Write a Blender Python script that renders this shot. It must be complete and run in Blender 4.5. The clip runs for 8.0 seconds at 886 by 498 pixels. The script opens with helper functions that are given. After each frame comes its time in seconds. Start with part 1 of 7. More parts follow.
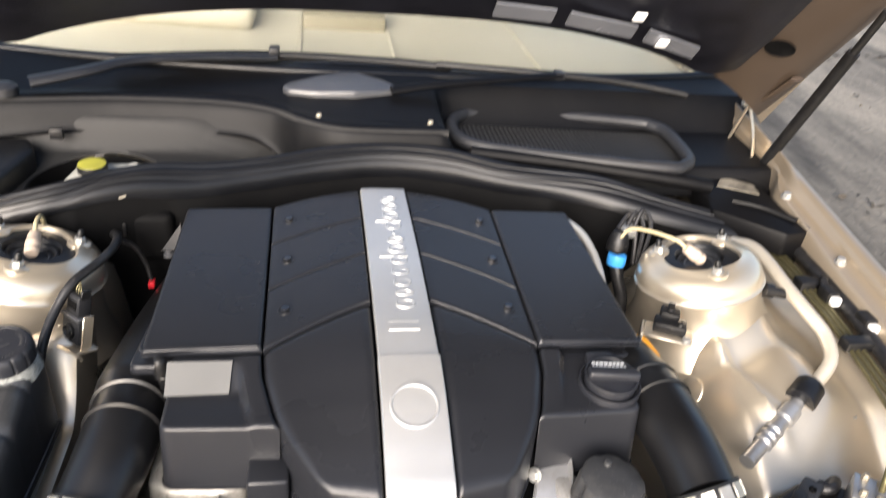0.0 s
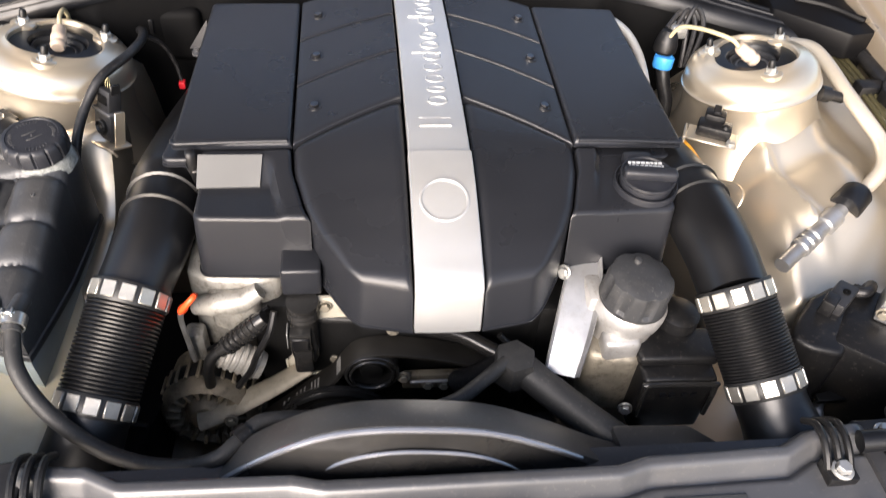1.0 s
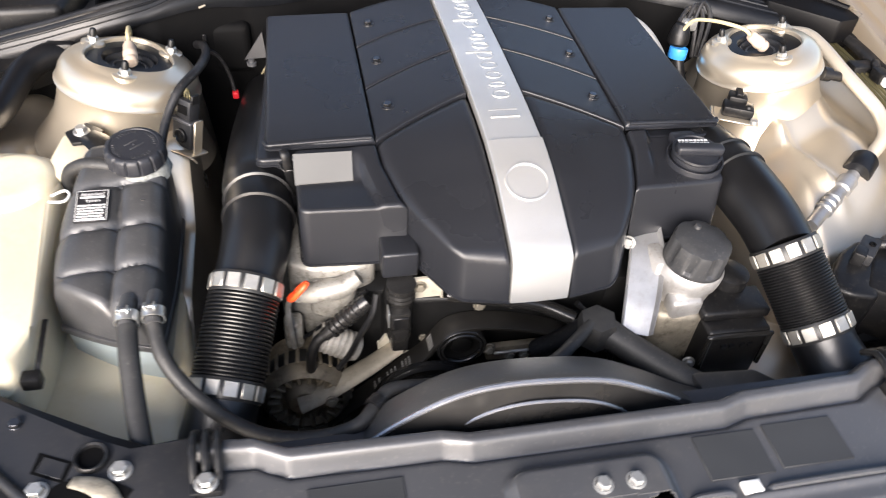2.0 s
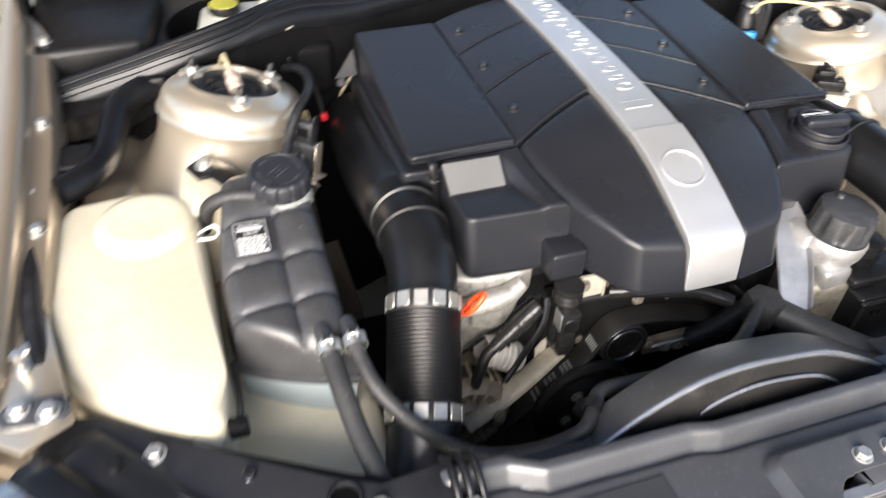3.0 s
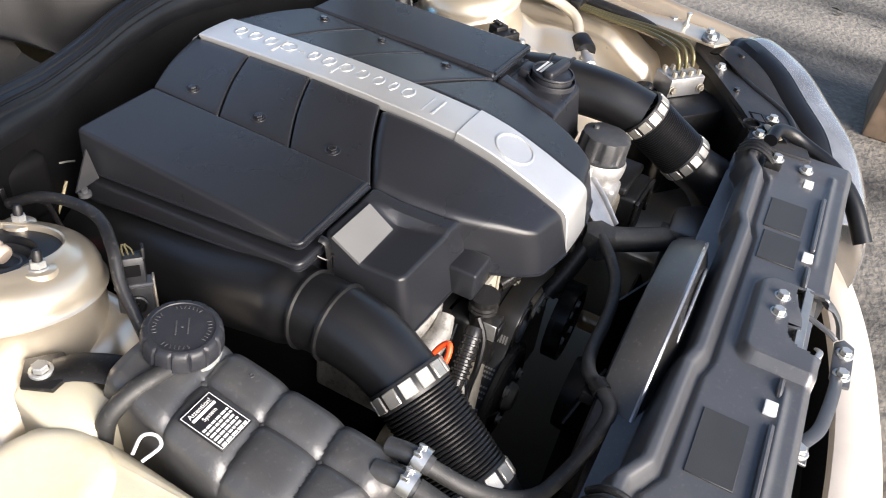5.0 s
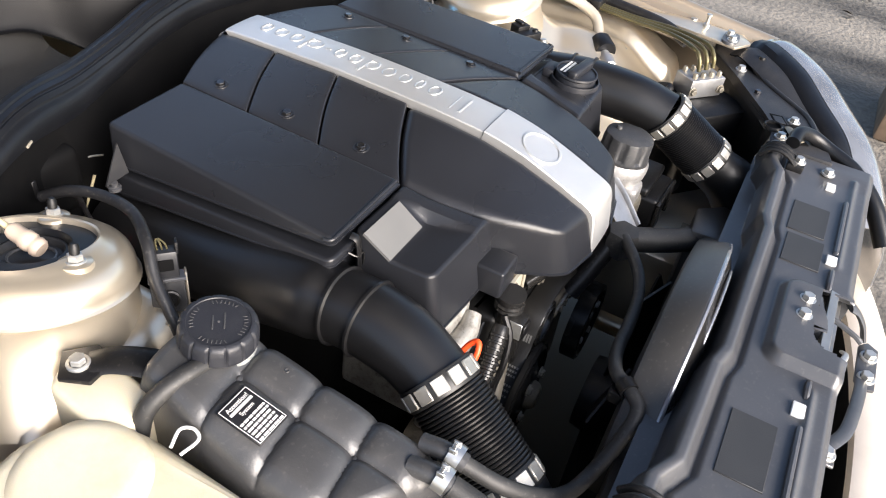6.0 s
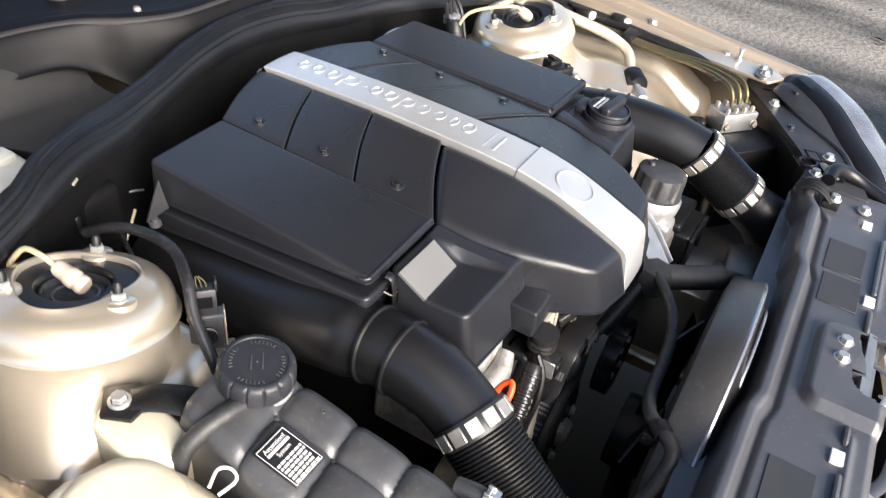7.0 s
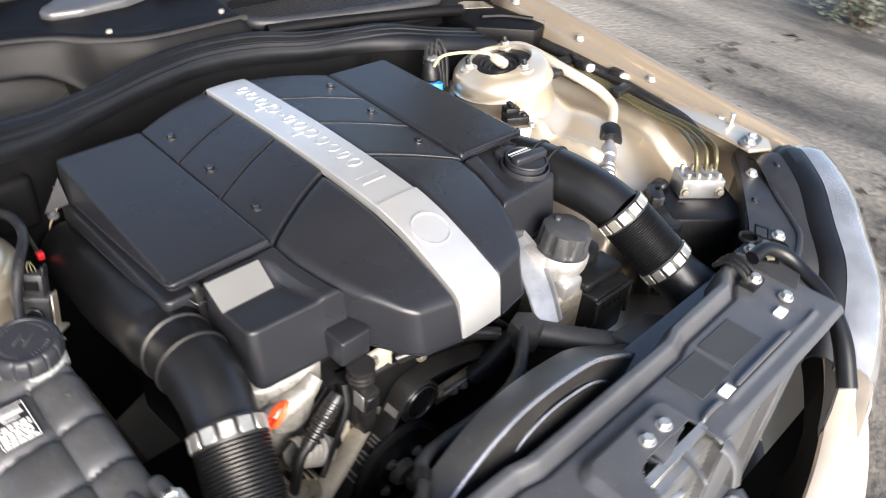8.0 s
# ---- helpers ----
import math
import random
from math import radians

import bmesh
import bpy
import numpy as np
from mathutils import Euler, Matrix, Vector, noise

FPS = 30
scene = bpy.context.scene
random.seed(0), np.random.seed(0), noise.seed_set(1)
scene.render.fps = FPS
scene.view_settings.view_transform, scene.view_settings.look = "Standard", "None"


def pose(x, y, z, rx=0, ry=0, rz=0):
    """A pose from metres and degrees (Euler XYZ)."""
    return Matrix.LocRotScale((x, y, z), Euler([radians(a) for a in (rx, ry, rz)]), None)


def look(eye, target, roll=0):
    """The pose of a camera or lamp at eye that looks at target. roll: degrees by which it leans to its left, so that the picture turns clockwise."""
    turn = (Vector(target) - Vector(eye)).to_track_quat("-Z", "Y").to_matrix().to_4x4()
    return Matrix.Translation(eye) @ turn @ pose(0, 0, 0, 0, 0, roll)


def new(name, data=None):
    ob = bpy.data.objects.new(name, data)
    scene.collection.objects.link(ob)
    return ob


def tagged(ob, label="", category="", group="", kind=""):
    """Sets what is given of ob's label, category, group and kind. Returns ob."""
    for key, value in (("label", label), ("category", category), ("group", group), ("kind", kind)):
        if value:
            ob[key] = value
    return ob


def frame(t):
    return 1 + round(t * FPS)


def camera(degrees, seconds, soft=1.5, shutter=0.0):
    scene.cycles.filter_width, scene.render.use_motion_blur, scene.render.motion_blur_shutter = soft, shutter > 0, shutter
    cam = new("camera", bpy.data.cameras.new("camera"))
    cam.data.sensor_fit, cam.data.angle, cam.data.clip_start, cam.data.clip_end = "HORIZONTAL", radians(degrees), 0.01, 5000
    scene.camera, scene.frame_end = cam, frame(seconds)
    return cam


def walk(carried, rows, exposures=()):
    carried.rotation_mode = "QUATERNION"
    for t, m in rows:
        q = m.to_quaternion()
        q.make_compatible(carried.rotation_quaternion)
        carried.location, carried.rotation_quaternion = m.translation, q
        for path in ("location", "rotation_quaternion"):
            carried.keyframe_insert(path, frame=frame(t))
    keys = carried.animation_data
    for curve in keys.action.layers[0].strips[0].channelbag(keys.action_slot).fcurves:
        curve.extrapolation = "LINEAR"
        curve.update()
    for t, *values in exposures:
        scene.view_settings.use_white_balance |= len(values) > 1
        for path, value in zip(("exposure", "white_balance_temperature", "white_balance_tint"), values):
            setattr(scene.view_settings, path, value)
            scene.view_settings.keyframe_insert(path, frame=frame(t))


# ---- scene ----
cam = camera(60.3, 8.0, soft=1.05, shutter=0.4)
EXPOSURE = [(0.0, 1.55, 6850, 14), (0.5, 1.74, 6850, 15), (1.0, 1.62, 6850, 16), (2.5, 1.70, 6600, 14), (3.0, 1.56, 6600, 13), (3.5, 1.45, 6400, 13), (4.5, 1.52, 6600, 14), (6.5, 1.65, 6650, 14), (8.0, 1.82, 6600, 13)]
PATH = [
    (0, (-0.101, -0.063, 1.415), (0.239, 1.613, 0.378), 6.1),
    (0.2, (-0.102, -0.059, 1.416), (0.202, 1.546, 0.262), 6.1),
    (0.5, (-0.097, -0.062, 1.402), (0.155, 1.453, 0.122), 5.1),
    (1, (-0.085, -0.072, 1.377), (0.136, 1.345, -0.018), 5.1),
    (1.2, (-0.082, -0.077, 1.366), (0.125, 1.326, -0.044), 5.3),
    (2.3, (-0.342, -0.145, 1.4), (0.146, 1.257, 0.059), 5.6),
    (2.5, (-0.392, -0.153, 1.393), (0.15, 1.238, 0.062), 5.7),
    (2.9, (-0.463, -0.089, 1.359), (0.018, 1.329, 0.033), 3.2),
    (3, (-0.482, -0.057, 1.349), (0.062, 1.353, 0.038), 3.3),
    (3.5, (-0.49, 0.111, 1.348), (0.368, 1.384, 0.066), 3.4),
    (4, (-0.549, 0.172, 1.34), (0.692, 1.072, 0.055), 8.9),
    (4.5, (-0.671, 0.233, 1.339), (0.717, 0.871, 0.047), 7.6),
    (4.7, (-0.699, 0.246, 1.34), (0.722, 0.857, 0.072), 7.7),
    (5.8, (-0.728, 0.279, 1.342), (0.7, 0.88, 0.077), 8.7),
    (6, (-0.731, 0.282, 1.34), (0.692, 0.888, 0.072), 8.7),
    (6.5, (-0.734, 0.286, 1.343), (0.684, 0.929, 0.088), 8.1),
    (7, (-0.73, 0.296, 1.356), (0.689, 0.978, 0.123), 7.7),
    (7.3, (-0.722, 0.249, 1.372), (0.592, 1.112, 0.134), 0.9),
    (7.5, (-0.684, 0.178, 1.378), (0.618, 1.08, 0.157), 1.6),
    (7.7, (-0.625, 0.089, 1.388), (0.675, 1.051, 0.212), 1.9),
    (8, (-0.526, -0.004, 1.399), (0.667, 1.07, 0.206), 5.3),
]
walk(cam, [(t, look(eye, target, roll)) for t, eye, target, roll in PATH], EXPOSURE)

# ---- light ----
world = bpy.data.worlds.new("sky")
scene.world = world
world.use_nodes = True
wn = world.node_tree
sky = wn.nodes.new("ShaderNodeTexSky")
sky.sky_type, sky.sun_disc = "NISHITA", False
SUN_HIGH, SUN_TURN = 23.0, 205.0   # elevation, and compass turn of the sun seen from the car
sky.sun_elevation, sky.sun_rotation = radians(SUN_HIGH), radians(SUN_TURN)
sky.air_density, sky.dust_density, sky.ozone_density = 1.0, 2.2, 1.5
wn.links.new(sky.outputs[0], wn.nodes["Background"].inputs[0])
wn.nodes["Background"].inputs[1].default_value = 0.105
sun = new("sun", bpy.data.lights.new("sun", "SUN"))
sun.data.energy, sun.data.angle, sun.data.color = 3.9, radians(48), (1.0, 0.975, 0.935)
sa, sr = radians(SUN_HIGH), radians(SUN_TURN)
sun_from = Vector((math.sin(sr) * math.cos(sa), math.cos(sr) * math.cos(sa), math.sin(sa)))
sun.matrix_world = Matrix.Translation(sun_from * 12) @ sun_from.to_track_quat("Z", "Y").to_matrix().to_4x4()


# ---- materials ----
def material(name, color, rough=0.5, metal=0.0, vary=0.15, scale=18.0, bump=0.1, grain=900.0, coat=0.0,
             trans=0.0, ior=1.45, sss=0.0, dirt=None, dirt_amount=0.0, spec=0.5, fleck=0.0, specks=0.0):
    """A surface with two scales of variation: blotches (scale per metre) and grain, and optional dirt patches."""
    m = bpy.data.materials.new(name)
    m.use_nodes = True
    nt = m.node_tree
    b = nt.nodes["Principled BSDF"]
    tc = nt.nodes.new("ShaderNodeTexCoord")
    big = nt.nodes.new("ShaderNodeTexNoise")
    big.inputs["Scale"].default_value, big.inputs["Detail"].default_value = scale, 5.0
    fine = nt.nodes.new("ShaderNodeTexNoise")
    fine.inputs["Scale"].default_value, fine.inputs["Detail"].default_value = grain, 2.0
    nt.links.new(tc.outputs["Object"], big.inputs["Vector"])
    nt.links.new(tc.outputs["Object"], fine.inputs["Vector"])
    ramp = nt.nodes.new("ShaderNodeValToRGB")
    lo, hi = 1 - vary, 1 + vary
    ramp.color_ramp.elements[0].position, ramp.color_ramp.elements[1].position = 0.3, 0.7
    ramp.color_ramp.elements[0].color = (*[min(1, c * lo) for c in color], 1)
    ramp.color_ramp.elements[1].color = (*[min(1, c * hi) for c in color], 1)
    nt.links.new(big.outputs["Fac"], ramp.inputs["Fac"])
    last = ramp.outputs["Color"]
    if fleck:
        mixf = nt.nodes.new("ShaderNodeMix")
        mixf.data_type, mixf.blend_type = "RGBA", "MULTIPLY"
        mixf.inputs["Factor"].default_value = fleck
        nt.links.new(last, mixf.inputs["A"])
        nt.links.new(fine.outputs["Fac"], mixf.inputs["B"])
        last = mixf.outputs["Result"]
    if dirt:
        dn = nt.nodes.new("ShaderNodeTexNoise")
        dn.inputs["Scale"].default_value, dn.inputs["Detail"].default_value = scale * 2.7, 8.0
        dn.inputs["Roughness"].default_value = 0.7
        nt.links.new(tc.outputs["Object"], dn.inputs["Vector"])
        dr = nt.nodes.new("ShaderNodeMapRange")
        dr.inputs["From Min"].default_value, dr.inputs["From Max"].default_value = 0.5, 0.72
        dr.inputs["To Max"].default_value = dirt_amount
        nt.links.new(dn.outputs["Fac"], dr.inputs["Value"])
        mixd = nt.nodes.new("ShaderNodeMix")
        mixd.data_type = "RGBA"
        nt.links.new(dr.outputs["Result"], mixd.inputs["Factor"])
        nt.links.new(last, mixd.inputs["A"])
        mixd.inputs["B"].default_value = (*dirt, 1)
        last = mixd.outputs["Result"]
    if specks and dirt:
        sn = nt.nodes.new("ShaderNodeTexNoise")
        sn.inputs["Scale"].default_value, sn.inputs["Detail"].default_value = 230.0, 3.0
        nt.links.new(tc.outputs["Object"], sn.inputs["Vector"])
        sr = nt.nodes.new("ShaderNodeMapRange")
        sr.inputs["From Min"].default_value, sr.inputs["From Max"].default_value = 0.60, 0.72
        sr.inputs["To Max"].default_value = specks
        nt.links.new(sn.outputs["Fac"], sr.inputs["Value"])
        mixs = nt.nodes.new("ShaderNodeMix")
        mixs.data_type = "RGBA"
        nt.links.new(sr.outputs["Result"], mixs.inputs["Factor"])
        nt.links.new(last, mixs.inputs["A"])
        mixs.inputs["B"].default_value = (*[min(1, c * 1.5) for c in dirt], 1)
        last = mixs.outputs["Result"]
    nt.links.new(last, b.inputs["Base Color"])
    rr = nt.nodes.new("ShaderNodeMapRange")
    rr.inputs["To Min"].default_value, rr.inputs["To Max"].default_value = max(0.02, rough - 0.09), min(1, rough + 0.09)
    nt.links.new(big.outputs["Fac"], rr.inputs["Value"])
    nt.links.new(rr.outputs["Result"], b.inputs["Roughness"])
    b.inputs["Metallic"].default_value = metal
    b.inputs["Specular IOR Level"].default_value = spec
    b.inputs["Coat Weight"].default_value = coat
    b.inputs["Coat Roughness"].default_value = 0.12
    b.inputs["Transmission Weight"].default_value = trans
    b.inputs["IOR"].default_value = ior
    if sss:
        b.inputs["Subsurface Weight"].default_value = sss
        b.inputs["Subsurface Radius"].default_value = (0.02, 0.015, 0.008)
    if bump:
        bp = nt.nodes.new("ShaderNodeBump")
        bp.inputs["Strength"].default_value, bp.inputs["Distance"].default_value = bump, 0.0006
        nt.links.new(fine.outputs["Fac"], bp.inputs["Height"])
        nt.links.new(bp.outputs["Normal"], b.inputs["Normal"])
    return m


COVER = material("cover_plastic", (0.0142, 0.0150, 0.0178), 0.29, vary=0.08, scale=9, bump=0.3, grain=1500, spec=0.46)
DUCT = material("duct_plastic", (0.0055, 0.0055, 0.0060), 0.37, vary=0.2, bump=0.12, grain=700, spec=0.7)
PLASTIC = material("black_plastic", (0.006, 0.006, 0.0065), 0.42, vary=0.25, bump=0.15, dirt=(0.035, 0.032, 0.028), dirt_amount=0.2, specks=0.5, spec=0.4)
TANKMAT = material("tank_plastic", (0.045, 0.045, 0.046), 0.37, vary=0.22, bump=0.3, grain=420, dirt=(0.10, 0.096, 0.09), dirt_amount=0.25, spec=0.7, specks=0.2)
CAPMAT = material("cap_plastic", (0.014, 0.015, 0.019), 0.45, vary=0.2, bump=0.3, grain=600, dirt=(0.05, 0.05, 0.05), dirt_amount=0.25)
RUBBER = material("rubber", (0.0040, 0.0044, 0.0056), 0.38, vary=0.25, scale=10, bump=0.15, dirt=(0.012, 0.012, 0.0135), dirt_amount=0.3, spec=0.45, specks=0.25)
HOSE = material("hose_rubber", (0.010, 0.010, 0.011), 0.42, vary=0.3, bump=0.2, dirt=(0.05, 0.046, 0.042), dirt_amount=0.35, specks=0.5)
PANEL = material("carrier_plastic", (0.053, 0.0545, 0.059), 0.34, vary=0.15, scale=7, bump=0.2, dirt=(0.11, 0.105, 0.098), dirt_amount=0.3, spec=0.85, specks=0.2)
SHROUD = material("shroud_plastic", (0.044, 0.0425, 0.041), 0.42, vary=0.2, scale=7, bump=0.2, dirt=(0.07, 0.066, 0.06), dirt_amount=0.3, spec=0.75, specks=0.4)
WING = material("carrier_wing_plastic", (0.016, 0.0165, 0.0185), 0.45, vary=0.2, scale=9, bump=0.2, dirt=(0.055, 0.051, 0.046), dirt_amount=0.3, specks=0.12)
DUSTY = material("dusty_hose", (0.022, 0.022, 0.022), 0.55, vary=0.2, scale=14, bump=0.2, dirt=(0.06, 0.057, 0.052), dirt_amount=0.4, specks=0.4)
FILTERCAP = material("filter_cap_plastic", (0.030, 0.031, 0.033), 0.45, vary=0.25, scale=20, bump=0.3, dirt=(0.08, 0.076, 0.07), dirt_amount=0.4, specks=0.4)
CASTING = material("pale_cast_metal", (0.36, 0.345, 0.31), 0.5, metal=0.45, vary=0.25, scale=35, bump=0.6, grain=450, dirt=(0.07, 0.058, 0.04), dirt_amount=0.8, specks=0.5)
PALECAST = material("pale_ribbed_casting", (0.33, 0.315, 0.285), 0.55, metal=0.3, vary=0.25, scale=40, bump=0.5, grain=500, dirt=(0.13, 0.11, 0.08), dirt_amount=0.6)
CREAMPLATE = material("cream_bracket_metal", (0.62, 0.58, 0.48), 0.45, metal=0.4, vary=0.12, scale=30, bump=0.2, dirt=(0.3, 0.26, 0.18), dirt_amount=0.4)
DUSTYBLADE = material("dusty_brown_arm", (0.30, 0.265, 0.205), 0.6, metal=0.3, vary=0.25, scale=30, bump=0.4, grain=500, dirt=(0.12, 0.10, 0.07), dirt_amount=0.5)
BROWNDUST = material("brown_dusty_metal", (0.19, 0.16, 0.115), 0.6, metal=0.4, vary=0.35, scale=30, bump=0.6, grain=400, dirt=(0.05, 0.04, 0.026), dirt_amount=0.7)
BRIGHTSTEEL = material("bright_spring_steel", (0.62, 0.62, 0.60), 0.3, metal=0.9, vary=0.1, bump=0.05)
RESIDUE = material("dried_coolant_residue", (0.26, 0.27, 0.255), 0.9, vary=0.4, scale=90, bump=0.9, grain=300, dirt=(0.03, 0.03, 0.03), dirt_amount=0.8)
MOULDMARK = material("worn_raised_marks", (0.045, 0.045, 0.046), 0.5, vary=0.2, bump=0.1)
PULLEY = material("pulley_black", (0.016, 0.0155, 0.015), 0.24, vary=0.2, bump=0.1, dirt=(0.03, 0.027, 0.022), dirt_amount=0.4)
PATCH = material("felt_patch", (0.030, 0.0315, 0.0335), 0.6, vary=0.1, bump=0.3)
COWL = material("cowl_plastic", (0.0028, 0.0028, 0.0033), 0.5, vary=0.25, scale=6, bump=0.2, dirt=(0.009, 0.0088, 0.0085), dirt_amount=0.35, spec=0.18)
COWLGREY = material("cowl_sound_panel", (0.021, 0.0205, 0.0198), 0.6, vary=0.15, scale=6, bump=0.2, dirt=(0.042, 0.041, 0.039), dirt_amount=0.3, spec=0.25)
PAINT = material("champagne_paint", (0.70, 0.615, 0.485), 0.31, metal=0.80, vary=0.04, scale=5, bump=0.0, coat=0.35,
                 dirt=(0.30, 0.235, 0.16), dirt_amount=0.08)
# same champagne paint, lowered so the fender flange's shade sits in the colour
PAINTOUT = material("champagne_paint_shaded", (0.31, 0.255, 0.19), 0.3, metal=0.55, vary=0.05, scale=6, bump=0.03, coat=0.5,
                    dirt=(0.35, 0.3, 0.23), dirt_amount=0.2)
# champagne paint darkened to hold the shade under the raised hood
PAINTHOOD = material("champagne_hood_shaded", (0.085, 0.062, 0.046), 0.42, metal=0.4, vary=0.1, scale=8, bump=0.05, coat=0.1)
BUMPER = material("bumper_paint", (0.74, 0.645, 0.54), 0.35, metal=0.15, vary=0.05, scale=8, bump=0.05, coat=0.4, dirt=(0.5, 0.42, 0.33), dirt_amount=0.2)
SILVER = material("silver_trim", (0.64, 0.637, 0.622), 0.33, metal=0.72, vary=0.05, scale=10, bump=0.35, grain=2200)
SILVERHI = material("silver_lettering", (0.60, 0.60, 0.59), 0.34, metal=0.75, vary=0.04, bump=0.1)
ALU = material("cast_aluminium", (0.44, 0.43, 0.415), 0.42, metal=0.6, vary=0.25, scale=25, bump=0.6, grain=500, dirt=(0.16, 0.13, 0.09), dirt_amount=0.4, specks=0.4)
ALUDIRTY = material("dirty_aluminium", (0.30, 0.27, 0.215), 0.55, metal=0.6, vary=0.35, scale=30, bump=0.7, grain=420, dirt=(0.06, 0.05, 0.035), dirt_amount=0.75)
ALUSHEET = material("alu_sheet", (0.40, 0.40, 0.40), 0.34, metal=0.75, vary=0.15, scale=30, bump=0.2, grain=900, dirt=(0.25, 0.225, 0.18), dirt_amount=0.35)
STEEL = material("zinc_steel", (0.52, 0.52, 0.50), 0.42, metal=0.8, vary=0.2, scale=60, bump=0.1, dirt=(0.25, 0.2, 0.14), dirt_amount=0.4)
FIN = material("condenser_fin_metal", (0.36, 0.355, 0.34), 0.35, metal=0.85, vary=0.15, scale=30, bump=0.1)
GLOSSBLACK = material("black_chrome", (0.10, 0.10, 0.105), 0.2, metal=0.9, vary=0.1, bump=0.0)
BAND = material("clamp_band", (0.02, 0.02, 0.02), 0.4, metal=0.3, bump=0.1)
PAD = material("clamp_pad", (0.46, 0.44, 0.395), 0.36, metal=0.75, vary=0.2, scale=40, bump=0.3, dirt=(0.26, 0.23, 0.18), dirt_amount=0.45)
CREAM = material("reservoir_plastic", (0.60, 0.545, 0.41), 0.42, vary=0.06, scale=9, bump=0.15, sss=0.25, dirt=(0.48, 0.38, 0.20), dirt_amount=0.35)
MILKY = material("milky_lower_tank", (0.30, 0.345, 0.345), 0.4, vary=0.1, scale=12, bump=0.1, sss=0.15)
PIPE = material("painted_pipe", (0.44, 0.40, 0.335), 0.38, metal=0.4, vary=0.08, bump=0.1)
BRASSPIPE = material("green_brake_line", (0.13, 0.115, 0.06), 0.35, metal=0.6, vary=0.2, bump=0.1)
ORANGE = material("orange_handle", (0.90, 0.085, 0.02), 0.4, vary=0.08, bump=0.1)
AMBER = material("amber_tag", (0.75, 0.33, 0.02), 0.4, vary=0.05, bump=0.1)
BLUE = material("blue_clip", (0.04, 0.28, 0.68), 0.4, vary=0.08, bump=0.1)
YELLOW = material("yellow_cap", (0.36, 0.34, 0.045), 0.5, vary=0.2, bump=0.2, dirt=(0.2, 0.19, 0.05), dirt_amount=0.4)
DULLWHITE = material("aged_translucent_plastic", (0.40, 0.395, 0.35), 0.5, vary=0.15, scale=20, bump=0.1, dirt=(0.2, 0.18, 0.13), dirt_amount=0.4)
WHITE = material("white_plastic", (0.66, 0.66, 0.64), 0.45, vary=0.06, bump=0.1)
TAN = material("tan_connector", (0.42, 0.335, 0.265), 0.5, vary=0.12, bump=0.2, dirt=(0.2, 0.15, 0.11), dirt_amount=0.3)
PALEWIRE = material("pale_cable", (0.42, 0.36, 0.22), 0.5, vary=0.08, bump=0.1)
# near-black, barely glossy: colours in the shade of gaps, openings and the bulkhead
BLACKOUT = material("gap_shade_black", (0.0022, 0.0022, 0.0024), 0.7, vary=0.3, scale=12, bump=0.3, dirt=(0.006, 0.0055, 0.005), dirt_amount=0.4, spec=0.12)
GREYLABEL = material("grey_sticker", (0.115, 0.115, 0.112), 0.55, vary=0.05, bump=0.3, grain=1800)
LABELBLACK = material("label_black", (0.012, 0.012, 0.014), 0.35, vary=0.1, bump=0.05)
LABELWHITE = material("label_print", (0.70, 0.70, 0.68), 0.5, vary=0.05, bump=0.05)
INSUL = material("hood_insulation", (0.005, 0.005, 0.008), 0.4, vary=0.3, scale=25, bump=0.6, grain=300)
# near-black: deep-bay shade put into the colour; also used for plain black parts
DARK = material("bay_shade_black", (0.0045, 0.0045, 0.0045), 0.5, vary=0.4, scale=20, bump=0.4, grain=300, dirt=(0.009, 0.008, 0.007), dirt_amount=0.5)
BELT = material("belt_rubber", (0.016, 0.0145, 0.0125), 0.5, vary=0.3, bump=0.3)
BELTPRINT = material("belt_print", (0.24, 0.23, 0.21), 0.6, vary=0.2, bump=0.1)
BRAID = material("braided_sleeve", (0.62, 0.61, 0.58), 0.4, metal=0.6, vary=0.1, bump=1.0, grain=500)
# pale metallic colour that draws highlights on the shroud lips and hood slots
CHROME = material("highlight_strip", (0.30, 0.31, 0.34), 0.25, metal=0.7, vary=0.1, bump=0.0)
BEIGE = material("beige_leather", (0.38, 0.352, 0.27), 0.55, vary=0.06, scale=5, bump=0.2)
BEIGEDK = material("beige_trim", (0.20, 0.175, 0.115), 0.55, vary=0.06, scale=5, bump=0.2)
TIMBER = material("weathered_timber", (0.14, 0.10, 0.07), 0.75, vary=0.4, scale=12, bump=0.8, grain=200)
LEAF = material("shrub_leaf", (0.085, 0.095, 0.07), 0.6, vary=0.35, scale=8, bump=0.2)
TWIG = material("twig", (0.10, 0.08, 0.06), 0.8, vary=0.3, bump=0.5)
LITTER = material("dead_leaf", (0.05, 0.042, 0.032), 0.8, vary=0.5, scale=3, bump=0.2)
GLASS = material("window_glass", (0.94, 0.955, 0.93), 0.04, vary=0.0, bump=0.0, trans=1.0, ior=1.45)
LENS = material("headlamp_lens", (0.34, 0.345, 0.35), 0.15, vary=0.25, bump=0.02, trans=0.0, ior=1.4, coat=0.6, metal=0.7)
LAMPIN = material("headlamp_bowl", (0.14, 0.145, 0.15), 0.35, metal=0.9, vary=0.1, bump=0.05)


